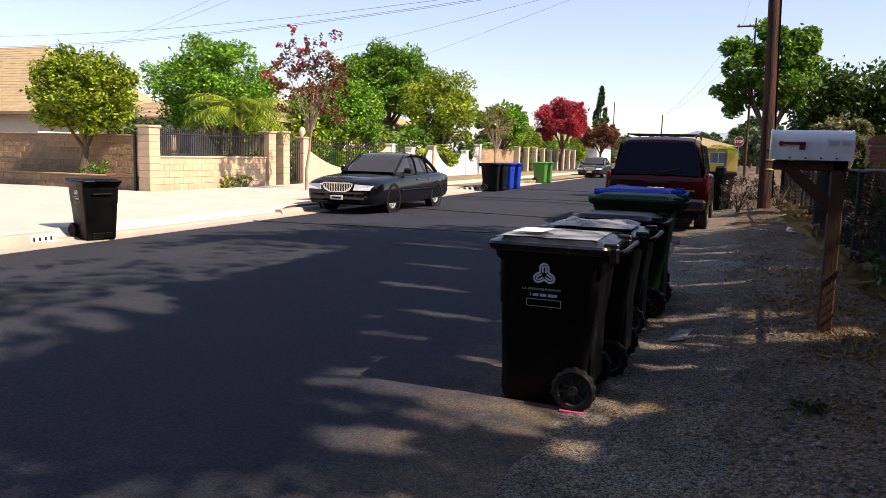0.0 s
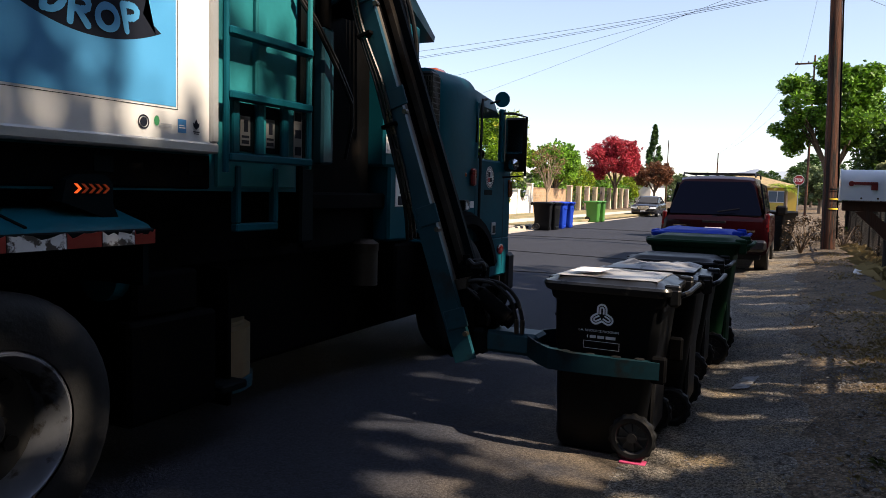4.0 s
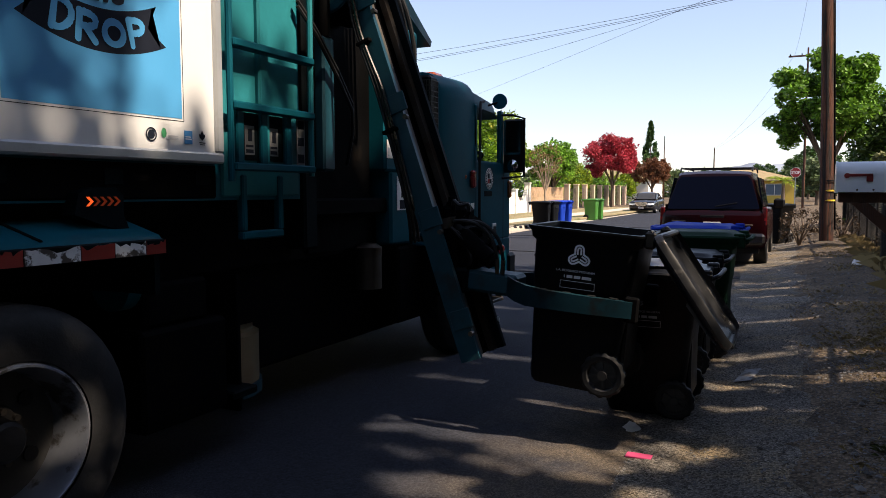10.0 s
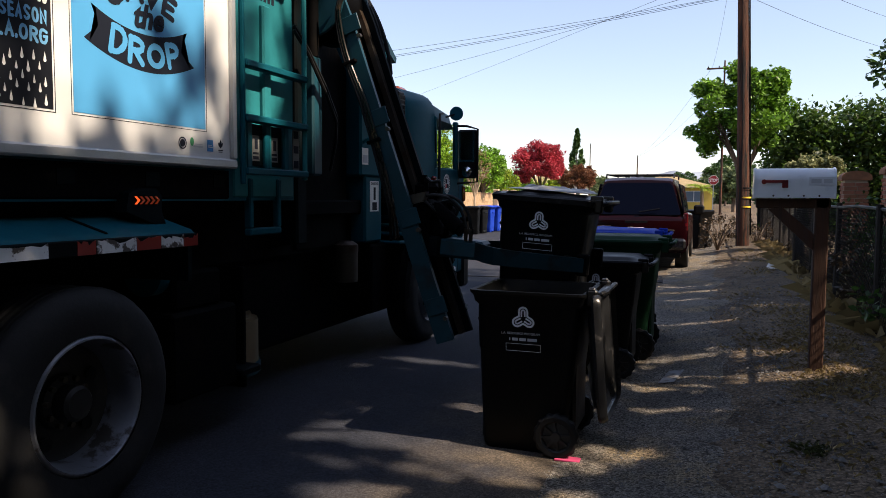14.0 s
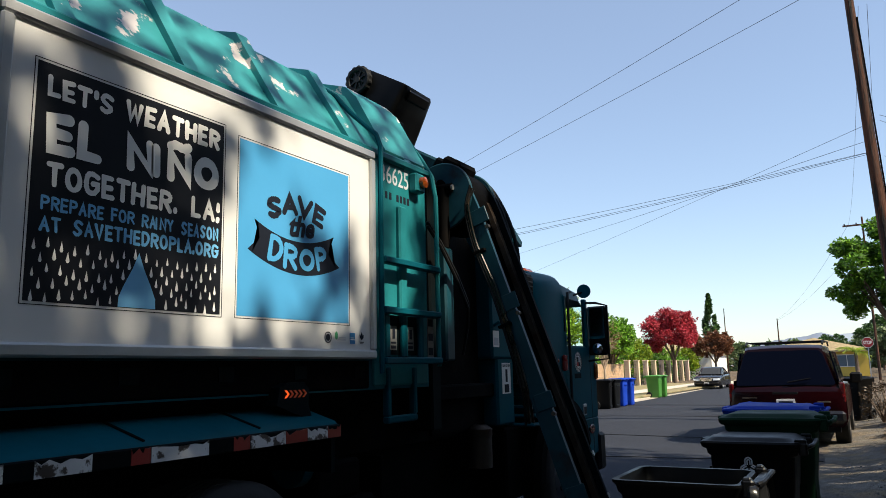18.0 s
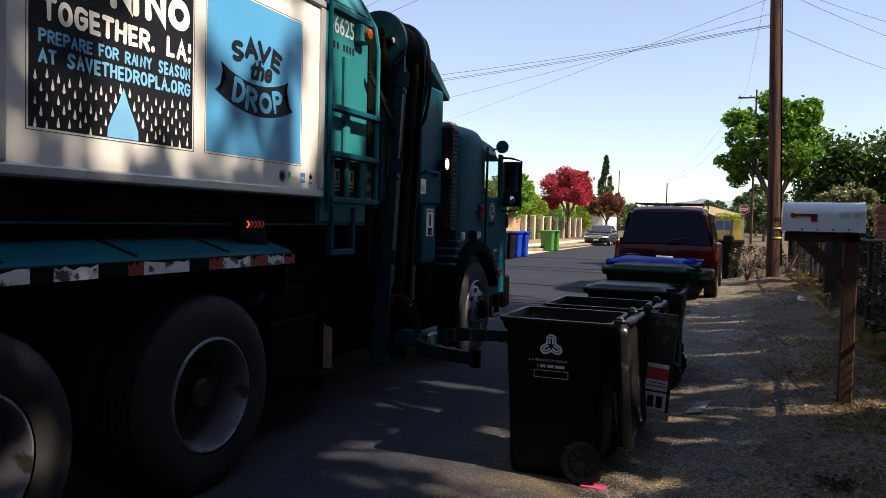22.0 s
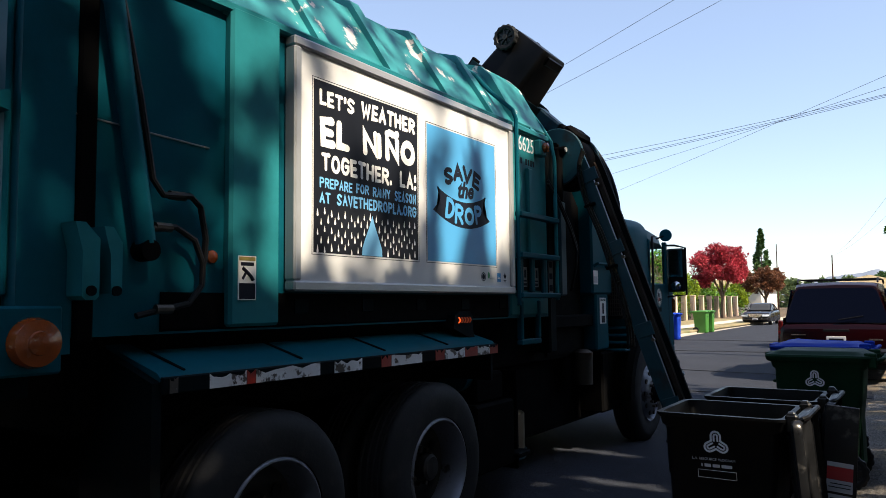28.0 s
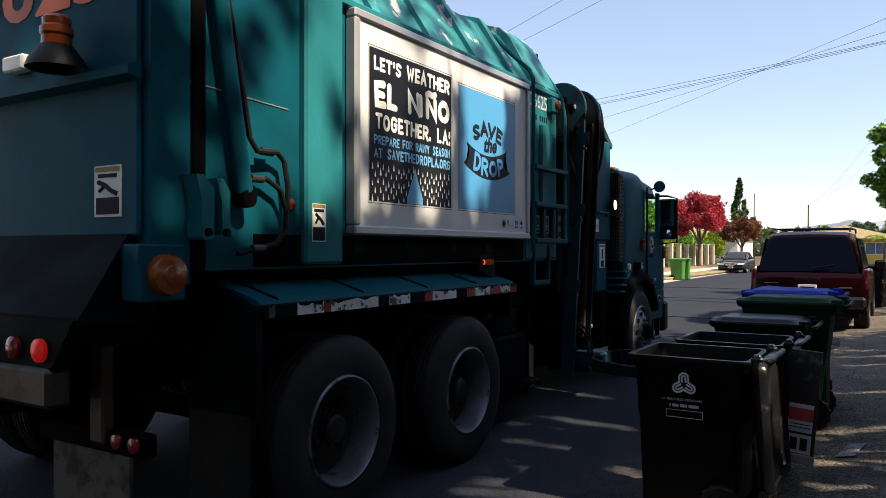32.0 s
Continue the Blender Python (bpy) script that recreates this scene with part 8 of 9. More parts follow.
# ---- gravel, dry grass and leaf litter on the shoulder ----
def scatter_stones(n, x0, x1, y0, y1, lo, hi, mat, seed, name="gravel"):
    """Loose stones, each a squashed eight-sided pebble."""
    rng = np.random.default_rng(seed)
    base = np.array([(1, 0, 0), (0, 1, 0), (-1, 0, 0), (0, -1, 0), (0, 0, 1), (0, 0, -0.6)], float)
    tri = np.array([(0, 1, 4), (1, 2, 4), (2, 3, 4), (3, 0, 4), (1, 0, 5), (2, 1, 5), (3, 2, 5), (0, 3, 5)])
    s = Shape()
    vs, fs = [], []
    for i in range(n):
        x, y = rng.uniform(x0, x1), y0 + (y1 - y0) * rng.uniform() ** 1.5
        r = lo + (hi - lo) * rng.uniform() ** 3
        a = rng.uniform(0, 6.28)
        q = base * r * rng.uniform(0.6, 1.2, size=(6, 1)) * np.array([1, 0.8, 0.55])
        q = q @ np.array([[math.cos(a), math.sin(a), 0], [-math.sin(a), math.cos(a), 0], [0, 0, 1]])
        q += np.array([x, y, (ground_z(x, y) + 0.012 if x > -0.5 else 0.002) + r * 0.2])
        vs += [tuple(p) for p in q]
        fs += [tuple(int(k) + 6 * i for k in t) for t in tri]
    s.v, s.f = vs, fs
    solid(name, s, mat, "loose grey and tan gravel on the shoulder", "gravel", kind="stuff", smooth=False, fix=False)


STONE = surface("loose_stone", (0.13, 0.125, 0.12), 0.9, var=0.3, fine=60, island=0.5)
scatter_stones(11000, -0.80, 0.50, 2.2, 10.0, 0.004, 0.017, STONE, 1)
scatter_stones(1500, 0.3, 1.5, 3.0, 14.0, 0.006, 0.03, STONE, 2)
scatter_stones(700, -3.2, -0.7, 2.4, 9.0, 0.003, 0.010, STONE, 3)
scatter_stones(900, -0.7, 1.2, 9.5, 22.0, 0.008, 0.03, STONE, 4)


def scatter_blades(n, spots, mat, seed, hgt, name, label):
    """Thin bent blades of dry grass and straw."""
    rng = np.random.default_rng(seed)
    vs, fs = [], []
    for i in range(n):
        cx, cy, r = spots[rng.integers(len(spots))]
        a, d = rng.uniform(0, 6.28), r * rng.uniform() ** 0.7
        x, y = cx + d * math.cos(a), cy + d * math.sin(a) * 1.6
        z = ground_z(x, y) + 0.004
        h, b = hgt * rng.uniform(0.3, 1.2), rng.uniform(0, 6.28)
        ln = h * rng.uniform(0.6, 2.2)
        w = 0.0035
        px, py = math.cos(b), math.sin(b)
        vs += [(x - py * w, y + px * w, z), (x + py * w, y - px * w, z), (x + px * ln * 0.5, y + py * ln * 0.5, z + h * 0.8), (x + px * ln, y + py * ln, z + h * 0.55)]
        fs += [(4 * i, 4 * i + 1, 4 * i + 2), (4 * i + 2, 4 * i + 1, 4 * i + 3)]
    s = Shape()
    s.v, s.f = vs, fs
    solid(name, s, mat, label, "grass", kind="stuff", smooth=False, fix=False)


spot = random.Random(6)
scatter_blades(2600, [(spot.uniform(0.35, 1.45), spot.uniform(4.0, 20.0), spot.uniform(0.15, 0.5)) for _ in range(26)] + [(0.55, 6.5, 0.3), (0.45, 7.4, 0.3), (0.5, 9.0, 0.4)], GRASS_DRY, 5, 0.035, "dry_grass", "flattened dry straw and grass on the dirt")
scatter_blades(5200, [(spot.uniform(0.55, 1.35), spot.uniform(3.0, 9.5), spot.uniform(0.12, 0.35)) for _ in range(34)], GRASS_DRY, 15, 0.02, "dry_grass", "trodden dry straw scattered over the shoulder")
scatter_blades(120, [(0.50, 4.2, 0.08)], LEAF_WEED, 7, 0.03, "weeds", "small green weed tuft in the dirt")
scatter_blades(900, [(1.45, 4 + 1.3 * k, 0.25) for k in range(14)], GRASS_DRY, 8, 0.22, "dry_grass", "tall dry grass standing along the fence")


# ---- trees and plants ----
def leaf_mesh(name, points, size, rng, droop=0.2, long=1.6):
    """Two-triangle leaves, one at each point, turned at random."""
    n = len(points)
    pts = np.asarray(points, float)
    a = rng.normal(size=(n, 3))
    a[:, 2] = a[:, 2] * 0.6 - droop
    a /= np.linalg.norm(a, axis=1, keepdims=True)
    b = np.cross(a, rng.normal(size=(n, 3)))
    b /= np.linalg.norm(b, axis=1, keepdims=True) + 1e-9
    s = size * rng.uniform(0.6, 1.35, size=(n, 1))
    verts = np.stack([pts - a * s * long * 0.5, pts + b * s * 0.42, pts + a * s * long * 0.5, pts - b * s * 0.42], 1).reshape(-1, 3)
    me = bpy.data.meshes.new(name)
    me.vertices.add(4 * n)
    me.vertices.foreach_set("co", verts.ravel())
    me.loops.add(4 * n)
    me.loops.foreach_set("vertex_index", np.arange(4 * n))
    me.polygons.add(n)
    me.polygons.foreach_set("loop_start", np.arange(n) * 4)
    me.polygons.foreach_set("loop_total", np.full(n, 4))
    me.update()
    me.validate()
    return me


def crown_points(rng, centre, radii, clumps, per, clump_r, hollow=0.55, low=-0.75):
    """Leaf places in uneven clumps near the outside of an ellipsoid."""
    out = []
    k = 0
    while k < clumps:
        d = rng.normal(size=3)
        d /= np.linalg.norm(d)
        if d[2] < low:
            continue
        r = hollow + (1 - hollow) * rng.uniform() ** 0.5
        bulge = 1 + 0.42 * noise.noise((d[0] * 1.7 + centre[0], d[1] * 1.7 + centre[1], d[2] * 1.7))
        c = np.array(centre) + d * np.array(radii) * r * bulge
        cr = clump_r * rng.uniform(0.6, 1.3)
        p = rng.normal(size=(per, 3))
        p *= cr * (rng.uniform(size=(per, 1)) ** 0.4) / (np.linalg.norm(p, axis=1, keepdims=True) + 1e-9)
        p[:, 2] *= 0.75
        out.append(c + p)
        k += 1
    return np.concatenate(out)


# openings in the shading canopy, by where their light falls: on the ground (x, y) and on an upright plane beside the lane (y, z)
GROUND_GAPS = [(0.45, 6.05, 0.34, 0.06), (0.75, 6.2, 0.15, 0.03), (-0.3, 5.8, 0.24, 0.0), (-0.3, 10.85, 0.3, 0.05), (0.6, 9.7, 0.5, 0.02), (0.3, 14.3, 0.5, 0.1), (-0.2, 5.15, 0.28, 0.02), (-2.45, 5.15, 0.3, 0.06), (-1.48, 4.58, 0.2, 0.04), (-0.65, 4.18, 0.14, 0.07), (-0.42, 4.26, 0.12, 0.02), (0.11, 6.05, 0.2, 0.04), (-0.46, 11.7, 0.3, 0.06), (-1.90, 4.46, 0.26, 0.2), (-1.20, 4.42, 0.22, 0.03), (-1.76, 5.22, 0.18, 0.10), (-1.5, 4.12, 0.80, 0.20), (-0.95, 4.08, 0.35, 0.18), (-1.3, 4.69, 0.4, 0.04), (-0.75, 3.98, 0.25, 0.14), (-0.58, 4.22, 0.14, 0.08), (-0.60, 3.48, 0.08, 0.10), (-2.57, 5.65, 0.34, 0.035), (-1.61, 4.88, 0.09, 0.05), (-1.73, 3.96, 0.58, 0.08), (-1.22, 3.69, 0.40, 0.09), (-1.65, 3.23, 0.22, 0.12), (-1.95, 3.6, 0.25, 0.03), (-2.39, 3.83, 0.06, 0.05), (-0.58, 4.02, 0.20, 0.11), (-0.37, 4.19, 0.1, 0.015), (-0.57, 3.44, 0.10, 0.08), (-0.35, 5.73, 0.23, 0.03), (0.33, 5.87, 0.27, 0.1), (0.35, 9.46, 0.33, 0.1), (-0.3, 11.74, 0.37, 0.08), (0.3, 6.74, 0.15, 0.06), (-3.0, 7.2, 0.6, 0.05), (-2.3, 6.05, 0.5, 0.04), (-3.5, 8.6, 0.6, 0.04), (-4.2, 10.5, 0.8, 0.07), (-0.3, 8.74, 0.5, 0.06), (0.5, 9.6, 0.4, 0.1), (-0.1, 12.6, 0.6, 0.2), (-5.5, 6.5, 0.5, 0.04), (-6.0, 9.0, 0.7, 0.06)]
SIDE_GAPS = [(2.98, 2.25, 0.11, 0.55), (2.35, 2.85, 0.30, 0.10), (3.55, 2.82, 0.25, 0.09), (4.1, 2.0, 0.10, 0.30), (4.75, 2.35, 0.13, 0.55), (2.55, 1.72, 0.14, 0.07), (1.55, 3.0, 0.12, 0.12), (3.3, 1.75, 0.12, 0.06), (5.2, 2.6, 0.12, 0.4), (3.9, 2.75, 0.2, 0.1), (3.45, 2.78, 0.35, 0.36), (3.3, 2.65, 0.25, 0.2), (4.3, 2.45, 0.15, 0.45), (4.9, 2.5, 0.18, 0.4), (2.75, 2.2, 0.1, 0.45), (5.3, 2.95, 0.3, 0.15), (2.72, 2.5, 0.08, 0.3), (3.75, 2.3, 0.07, 0.4), (4.4, 2.85, 0.3, 0.10), (5.0, 2.2, 0.06, 0.3), (2.1, 2.98, 0.2, 0.06)]


SCREEN = collections.Counter()


def open_canopy(p):
    """Leaves left after the openings are cut along the sun's way."""
    t = p[:, 2] / SUN_TO.z
    gx, gy = p[:, 0] - SUN_TO.x * t, p[:, 1] - SUN_TO.y * t
    u = (p[:, 0] + 2.7) / SUN_TO.x
    sy, sz = p[:, 1] - SUN_TO.y * u, p[:, 2] - SUN_TO.z * u
    keep = np.ones(len(p), bool)
    for cx, cy, rx, ry in GROUND_GAPS:
        keep &= ((gx - cx) / (rx + 0.09)) ** 2 + ((gy - cy) / (ry + 0.07)) ** 2 > 1
    for cy, cz, ry, rz in SIDE_GAPS:
        keep &= ((sy - cy) / (ry + 0.04)) ** 2 + ((sz - cz) / (rz + 0.08)) ** 2 > 1
    # an even, thin screen of leaves where the light falls broken on the upright plane
    rng = np.random.default_rng(5)
    inside = np.nonzero(keep & (sz > 1.66) & (((sz < 3.15) & (sy > 0.3) & (sy < 4.95)) | ((sz > 3.1) & (sz < 5.4) & (sy > -0.6) & (sy < 5.7)) | ((sz > 2.6) & (sz < 5.0) & (sy >= 5.7) & (sy < 9.4))))[0]
    for i in rng.permutation(inside):
        cell = (int(sy[i] / 0.15), int(sz[i] / 0.15))
        room = (0.55 if sz[i] > 3.1 or sy[i] > 5.6 else 3.2 if sy[i] < 2.25 else 1.9 if sy[i] < 2.5 else 1.3 if sy[i] < 3.0 else 1.1 if 3.0 < sy[i] < 3.85 else 1.4) + 0.9 * noise.noise((sy[i] * 1.1, sz[i] * 0.5, 4)) if p[i, 0] > 6.4 else 0.0
        keep[i] = SCREEN[cell] + rng.uniform() < room
        SCREEN[cell] += keep[i]
    return p[keep]


def tree(x, y, z, trunk_h, trunk_r, radii, label, leaf=LEAF, bark=BARK, clumps=70, per=60, leaf_size=0.10, clump_r=None, seed=1, limbs=7, lean=0.0, crown_z=None, flowers=None, category="tree", hollow=0.55, name="tree", low=-0.75, stems=1, cut=False):
    rng = np.random.default_rng(seed)
    if not cut:
        per, leaf_size = int(per * 2.1), leaf_size * 0.72
    top = thing(name, (x, y, z), label, category)
    cz = crown_z if crown_z is not None else trunk_h + radii[2] * 0.75
    s = Shape()
    slim = 0.4 if cut else 1.0
    for st in range(stems):
        off = 0.0 if stems == 1 else 0.35 * math.cos(2 * math.pi * st / stems + seed)
        tip = (lean + off * 1.5, off * 0.8, trunk_h)
        s.tube([(off * 0.25, 0, -0.25), (off * 0.3 + 0.03 * math.sin(seed), 0.02, trunk_h * 0.35), (tip[0] * 0.7, tip[1] * 0.7, trunk_h * 0.7), tip, (tip[0] * 1.1, tip[1], trunk_h + (cz - trunk_h) * 0.8)], [trunk_r * 1.25, trunk_r, trunk_r * 0.85, trunk_r * 0.7, trunk_r * 0.25], 9)
        for i in range(limbs):
            a = 2 * math.pi * i / limbs + rng.uniform(-0.4, 0.4)
            up = rng.uniform(0.1, 0.9)
            e = np.array([lean + math.cos(a) * radii[0] * 0.75, math.sin(a) * radii[1] * 0.75, cz + radii[2] * (up - 0.45)])
            st0 = np.array([tip[0] * 0.9, tip[1] * 0.9, trunk_h * rng.uniform(0.8, 1.05)])
            mid = st0 * 0.5 + e * 0.5 + np.array([0, 0, 0.12 * radii[2]])
            s.tube([tuple(st0), tuple(mid), tuple(e)], [trunk_r * 0.5 * slim, trunk_r * 0.3 * slim, trunk_r * 0.1 * slim], 6)
            for j in range(2):
                e2 = mid + (e - mid) * 0.4 + rng.normal(size=3) * np.array(radii) * 0.3
                s.tube([tuple(mid * 0.6 + e * 0.4), tuple(e2)], [trunk_r * 0.18 * slim, trunk_r * 0.06 * slim], 5)
    part("trunk", s, bark, top)
    pts = crown_points(rng, (lean, 0, cz), radii, clumps, per, clump_r or 0.30 * min(radii), hollow, low)
    if cut:
        pts = open_canopy(pts + np.array([x, y, z])) - np.array([x, y, z])
    else:
        # leafy shoots that stand out of the crown and break its outline
        for k in range(int(clumps * 0.55)):
            d = rng.normal(size=3)
            d[2] = abs(d[2]) * 1.1 - 0.25
            d /= np.linalg.norm(d)
            base = np.array([lean, 0, cz]) + d * np.array(radii) * 0.88
            grow = d * 0.6 + np.array([0, 0, 0.75]) + rng.normal(size=3) * 0.25
            u = rng.uniform(0, 1, size=(24, 1))
            pts = np.concatenate([pts, base + grow * u * 0.26 * min(min(radii), 1.5) * rng.uniform(0.5, 1.3) + rng.normal(size=(24, 3)) * 0.035 * min(radii) * (1.3 - u)])
    part("crown", leaf_mesh("crown", pts, leaf_size, rng), leaf, top, kind="stuff")
    if flowers:
        mat, count, fs = flowers
        fp = crown_points(rng, (lean, 0, cz + 0.1), [r * 1.02 for r in radii], count, 26, 0.16 * min(radii), 0.85, -0.2)
        part("blossom", leaf_mesh("blossom", fp, fs, rng, 0, 1.2), mat, top, kind="stuff")
    return top


def bush(x, y, z, radii, label, leaf, clumps=40, per=50, leaf_size=0.07, seed=1, name="bush"):
    rng = np.random.default_rng(seed)
    top = thing(name, (x, y, z), label, "bush")
    s = Shape()
    for i in range(7):
        a = 2 * math.pi * i / 7 + seed
        s.tube([(0, 0, -0.1), (0.3 * radii[0] * math.cos(a), 0.3 * radii[1] * math.sin(a), radii[2] * 0.5), (0.7 * radii[0] * math.cos(a), 0.7 * radii[1] * math.sin(a), radii[2] * 1.2)], [0.03, 0.02, 0.006], 5)
    part("stem", s, BARK, top)
    part("foliage", leaf_mesh("foliage", crown_points(rng, (0, 0, radii[2] * 0.85), radii, clumps, per, 0.33 * min(radii), 0.4, -0.95), leaf_size, rng), leaf, top, kind="stuff")
    return top


def hedge(x0, x1, y0, y1, h, label, leaf, n, seed, size=0.17):
    rng = np.random.default_rng(seed)
    top = thing("hedge", ((x0 + x1) / 2, (y0 + y1) / 2, 0.2), label, "hedge")
    hx, hy = (x1 - x0) / 2, (y1 - y0) / 2
    for i in range(6):
        u, v = (-hx + 2 * hx * (i + 0.5) / 6, 0) if hx > hy else (0, -hy + 2 * hy * (i + 0.5) / 6)
        part("stem", Shape().tube([(u, v, -0.2), (u + 0.1, v, h * 0.8)], [0.1, 0.04], 6), BARK, top)
    p = rng.uniform(-1, 1, size=(n, 3)) * np.array([hx, hy, h / 2]) + np.array([0, 0, h / 2])
    p[:, 2] *= 1 + 0.10 * np.array([noise.noise((q[0] * 0.8, q[1] * 0.8, 2)) for q in p])
    p = np.repeat(p, 26, axis=0) + rng.normal(size=(n * 26, 3)) * 0.22
    part("foliage", leaf_mesh("foliage", p, size, rng), leaf, top, kind="stuff")


# left gardens
tree(-18.96, 17.45, 0.45, 0.95, 0.12, (1.55, 1.4, 1.22), "round citrus tree with dense bright leaves in a raised bed", LEAF_BRIGHT, BARK, 190, 80, 0.10, seed=2, limbs=5, hollow=0.3, crown_z=2.48, lean=0.2, low=-0.95)
bush(-18.2, 17.2, 0.45, (0.55, 0.4, 0.28), "low green shrub at the foot of a tree", LEAF, 18, 40, 0.05, 3)
tree(-12.8, 20.6, 0.12, 1.9, 0.045, (1.2, 1.15, 1.55), "slender crape myrtle with reddish leaves and pink blossom", LEAF_RUST, PALE_BARK, 58, 26, 0.10, seed=4, limbs=13, crown_z=3.3, flowers=(LEAF_RED, 8, 0.09), hollow=0.45, clump_r=0.22, lean=0.15)
tree(-21.3, 27.0, 0.12, 1.5, 0.16, (2.65, 2.3, 1.95), "broad green garden tree behind an iron fence", LEAF_VIVID, BARK, 170, 80, 0.13, seed=5, crown_z=3.7)
tree(-18.7, 33.0, 0.12, 1.4, 0.18, (2.4, 2.2, 1.75), "bushy green garden tree", LEAF_VIVID, BARK, 150, 80, 0.14, seed=6, crown_z=2.9)
tree(-22.2, 46.0, 0.12, 3.0, 0.3, (3.0, 2.9, 2.45), "tall wide green shade tree behind the gardens", LEAF, BARK, 210, 90, 0.18, seed=7, crown_z=5.6)
tree(-25.5, 47.5, 0.12, 2.6, 0.26, (2.2, 2.3, 1.8), "shade tree with grey-green leaves behind the gardens", LEAF_GREY, BARK, 110, 70, 0.18, seed=27, crown_z=4.6)
tree(-17.3, 43.5, 0.12, 1.6, 0.2, (2.35, 2.2, 2.1), "dense fruit tree with yellowish fruit behind a wall", LEAF_BRIGHT, BARK, 120, 80, 0.15, seed=8, crown_z=3.8, flowers=(STICKER_YELLOW, 12, 0.07))
tree(-14.2, 45.0, 0.12, 1.5, 0.08, (1.1, 1.1, 1.1), "half bare grey-brown street tree", LEAF_DRY, PALE_BARK, 26, 22, 0.09, seed=9, crown_z=3.2, limbs=12)
tree(-15.6, 51.0, 0.12, 1.5, 0.18, (1.8, 1.8, 1.4), "green garden tree behind a block wall", LEAF_VIVID, BARK, 100, 70, 0.16, seed=10, crown_z=3.3)
tree(-14.6, 66.0, 0.12, 2.0, 0.16, (2.1, 2.1, 1.8), "street tree covered in bright red blossom", LEAF_RED, BARK, 140, 80, 0.16, seed=11, crown_z=4.3)
tree(-13.4, 79.0, 0.12, 1.8, 0.15, (1.9, 1.9, 1.3), "street tree with rusty red leaves", LEAF_RUST, BARK, 100, 70, 0.16, seed=12, crown_z=3.4)
for k, (x, y, r) in enumerate(((-17.5, 62.0, 2.0), (-18.5, 72.0, 2.2), (-17.2, 83.0, 1.8))):
    tree(x, y, 0.12, 1.2, 0.12, (r, r, r * 0.8), "low green garden tree behind the far fence", LEAF_BRIGHT if k % 2 == 0 else LEAF, BARK, 70, 60, 0.16, seed=30 + k, crown_z=2.1)
for k, y in enumerate((26.2, 28.0, 29.8, 31.3, 33.6, 35.8)):
    bush(-16.5, y, 0.12, (0.9, 0.9, 0.75), "green garden hedge behind a low wall", LEAF if k % 2 else LEAF_BRIGHT, 34, 46, 0.09, 40 + k)
bush(-16.4, 41.0, 0.12, (1.3, 1.2, 0.95), "clipped yellow-green bush over a wall", LEAF_BRIGHT, 50, 60, 0.09, 51)
for k, (x, y) in enumerate(((-15.15, 19.6), (-15.1, 20.5))):
    bush(x, y, 0.15, (0.3, 0.4, 0.2), "small weed at the foot of a block wall", LEAF_BRIGHT, 12, 34, 0.06, 55 + k)


def fan_palm(x, y, z, h, fronds, length, label, leaf=LEAF_BRIGHT, seed=3):
    """A feather palm: arching fronds set with narrow leaflets."""
    rng = np.random.default_rng(seed)
    top = thing("palm", (x, y, z), label, "palm")
    part("trunk", Shape().tube([(0, 0, -0.2), (0.02, 0, h * 0.5), (0, 0, h)], [0.2, 0.17, 0.14], 10), BARK, top)
    for i in range(fronds):
        a = 2 * math.pi * i / fronds * 1.618 * 2 + rng.uniform(-0.3, 0.3)
        up = rng.uniform(0.1, 1.1)
        pts = []
        for j in range(9):
            u = j / 8
            rr = length * u * math.cos(up * (1 - u * 0.6))
            pts.append(Vector((math.cos(a) * rr, math.sin(a) * rr, h + length * (math.sin(up) * u - 0.62 * u * u))))
        s = Shape().tube(pts, [0.02 - 0.0018 * j for j in range(9)], 4)
        side = Vector((-math.sin(a), math.cos(a), 0))
        for j in range(1, 17):
            u = j / 16
            k = min(7, int(u * 8))
            p = pts[k].lerp(pts[k + 1], u * 8 - k) if k < 8 else pts[8]
            d = (pts[min(8, k + 1)] - pts[k]).normalized()
            ln = length * 0.30 * (1 - 0.75 * abs(u - 0.35))
            for sg in (-1, 1):
                e = p + (side * sg * 0.8 + d * 0.7 - Vector((0, 0, 0.35))) * ln
                s.add([p - d * 0.035, p + d * 0.035, e], [(0, 1, 2)])
        part("frond", s, leaf, top, smooth=False, fix=False)
    return top


fan_palm(-17.0, 22.6, 0.12, 2.6, 46, 1.9, "feather palm with arching yellow-green fronds")
fan_palm(-16.4, 39.5, 0.12, 1.4, 14, 1.3, "small green garden palm", seed=8)
fan_palm(-1.0, 80.0, 0.1, 2.3, 16, 1.8, "small palm beside a yellow house", seed=9)

# cypress
def cypress(x, y, h, r, seed):
    rng = np.random.default_rng(seed)
    top = thing("cypress", (x, y, 0), "dark narrow conifer standing far beyond the street", "tree")
    part("trunk", Shape().cyl((0, 0, 0), (0, 0, h * 0.9), r * 0.12, 0.02, 8), BARK, top)
    pts = []
    for i in range(90):
        u = rng.uniform() ** 0.8
        a, rr = rng.uniform(0, 6.28), r * (1 - u) ** 0.75 * rng.uniform(0.6, 1.1)
        pts.append(np.array([math.cos(a) * rr, math.sin(a) * rr, h * (0.12 + 0.86 * u)]) + rng.normal(size=(40, 3)) * np.array([0.3, 0.3, 0.5]) * r * 0.5 * (1.1 - u))
    part("crown", leaf_mesh("crown", np.concatenate(pts), 0.42, rng), LEAF_DARK, top, kind="stuff")


cypress(-25.0, 145.0, 15.0, 2.1, 1)

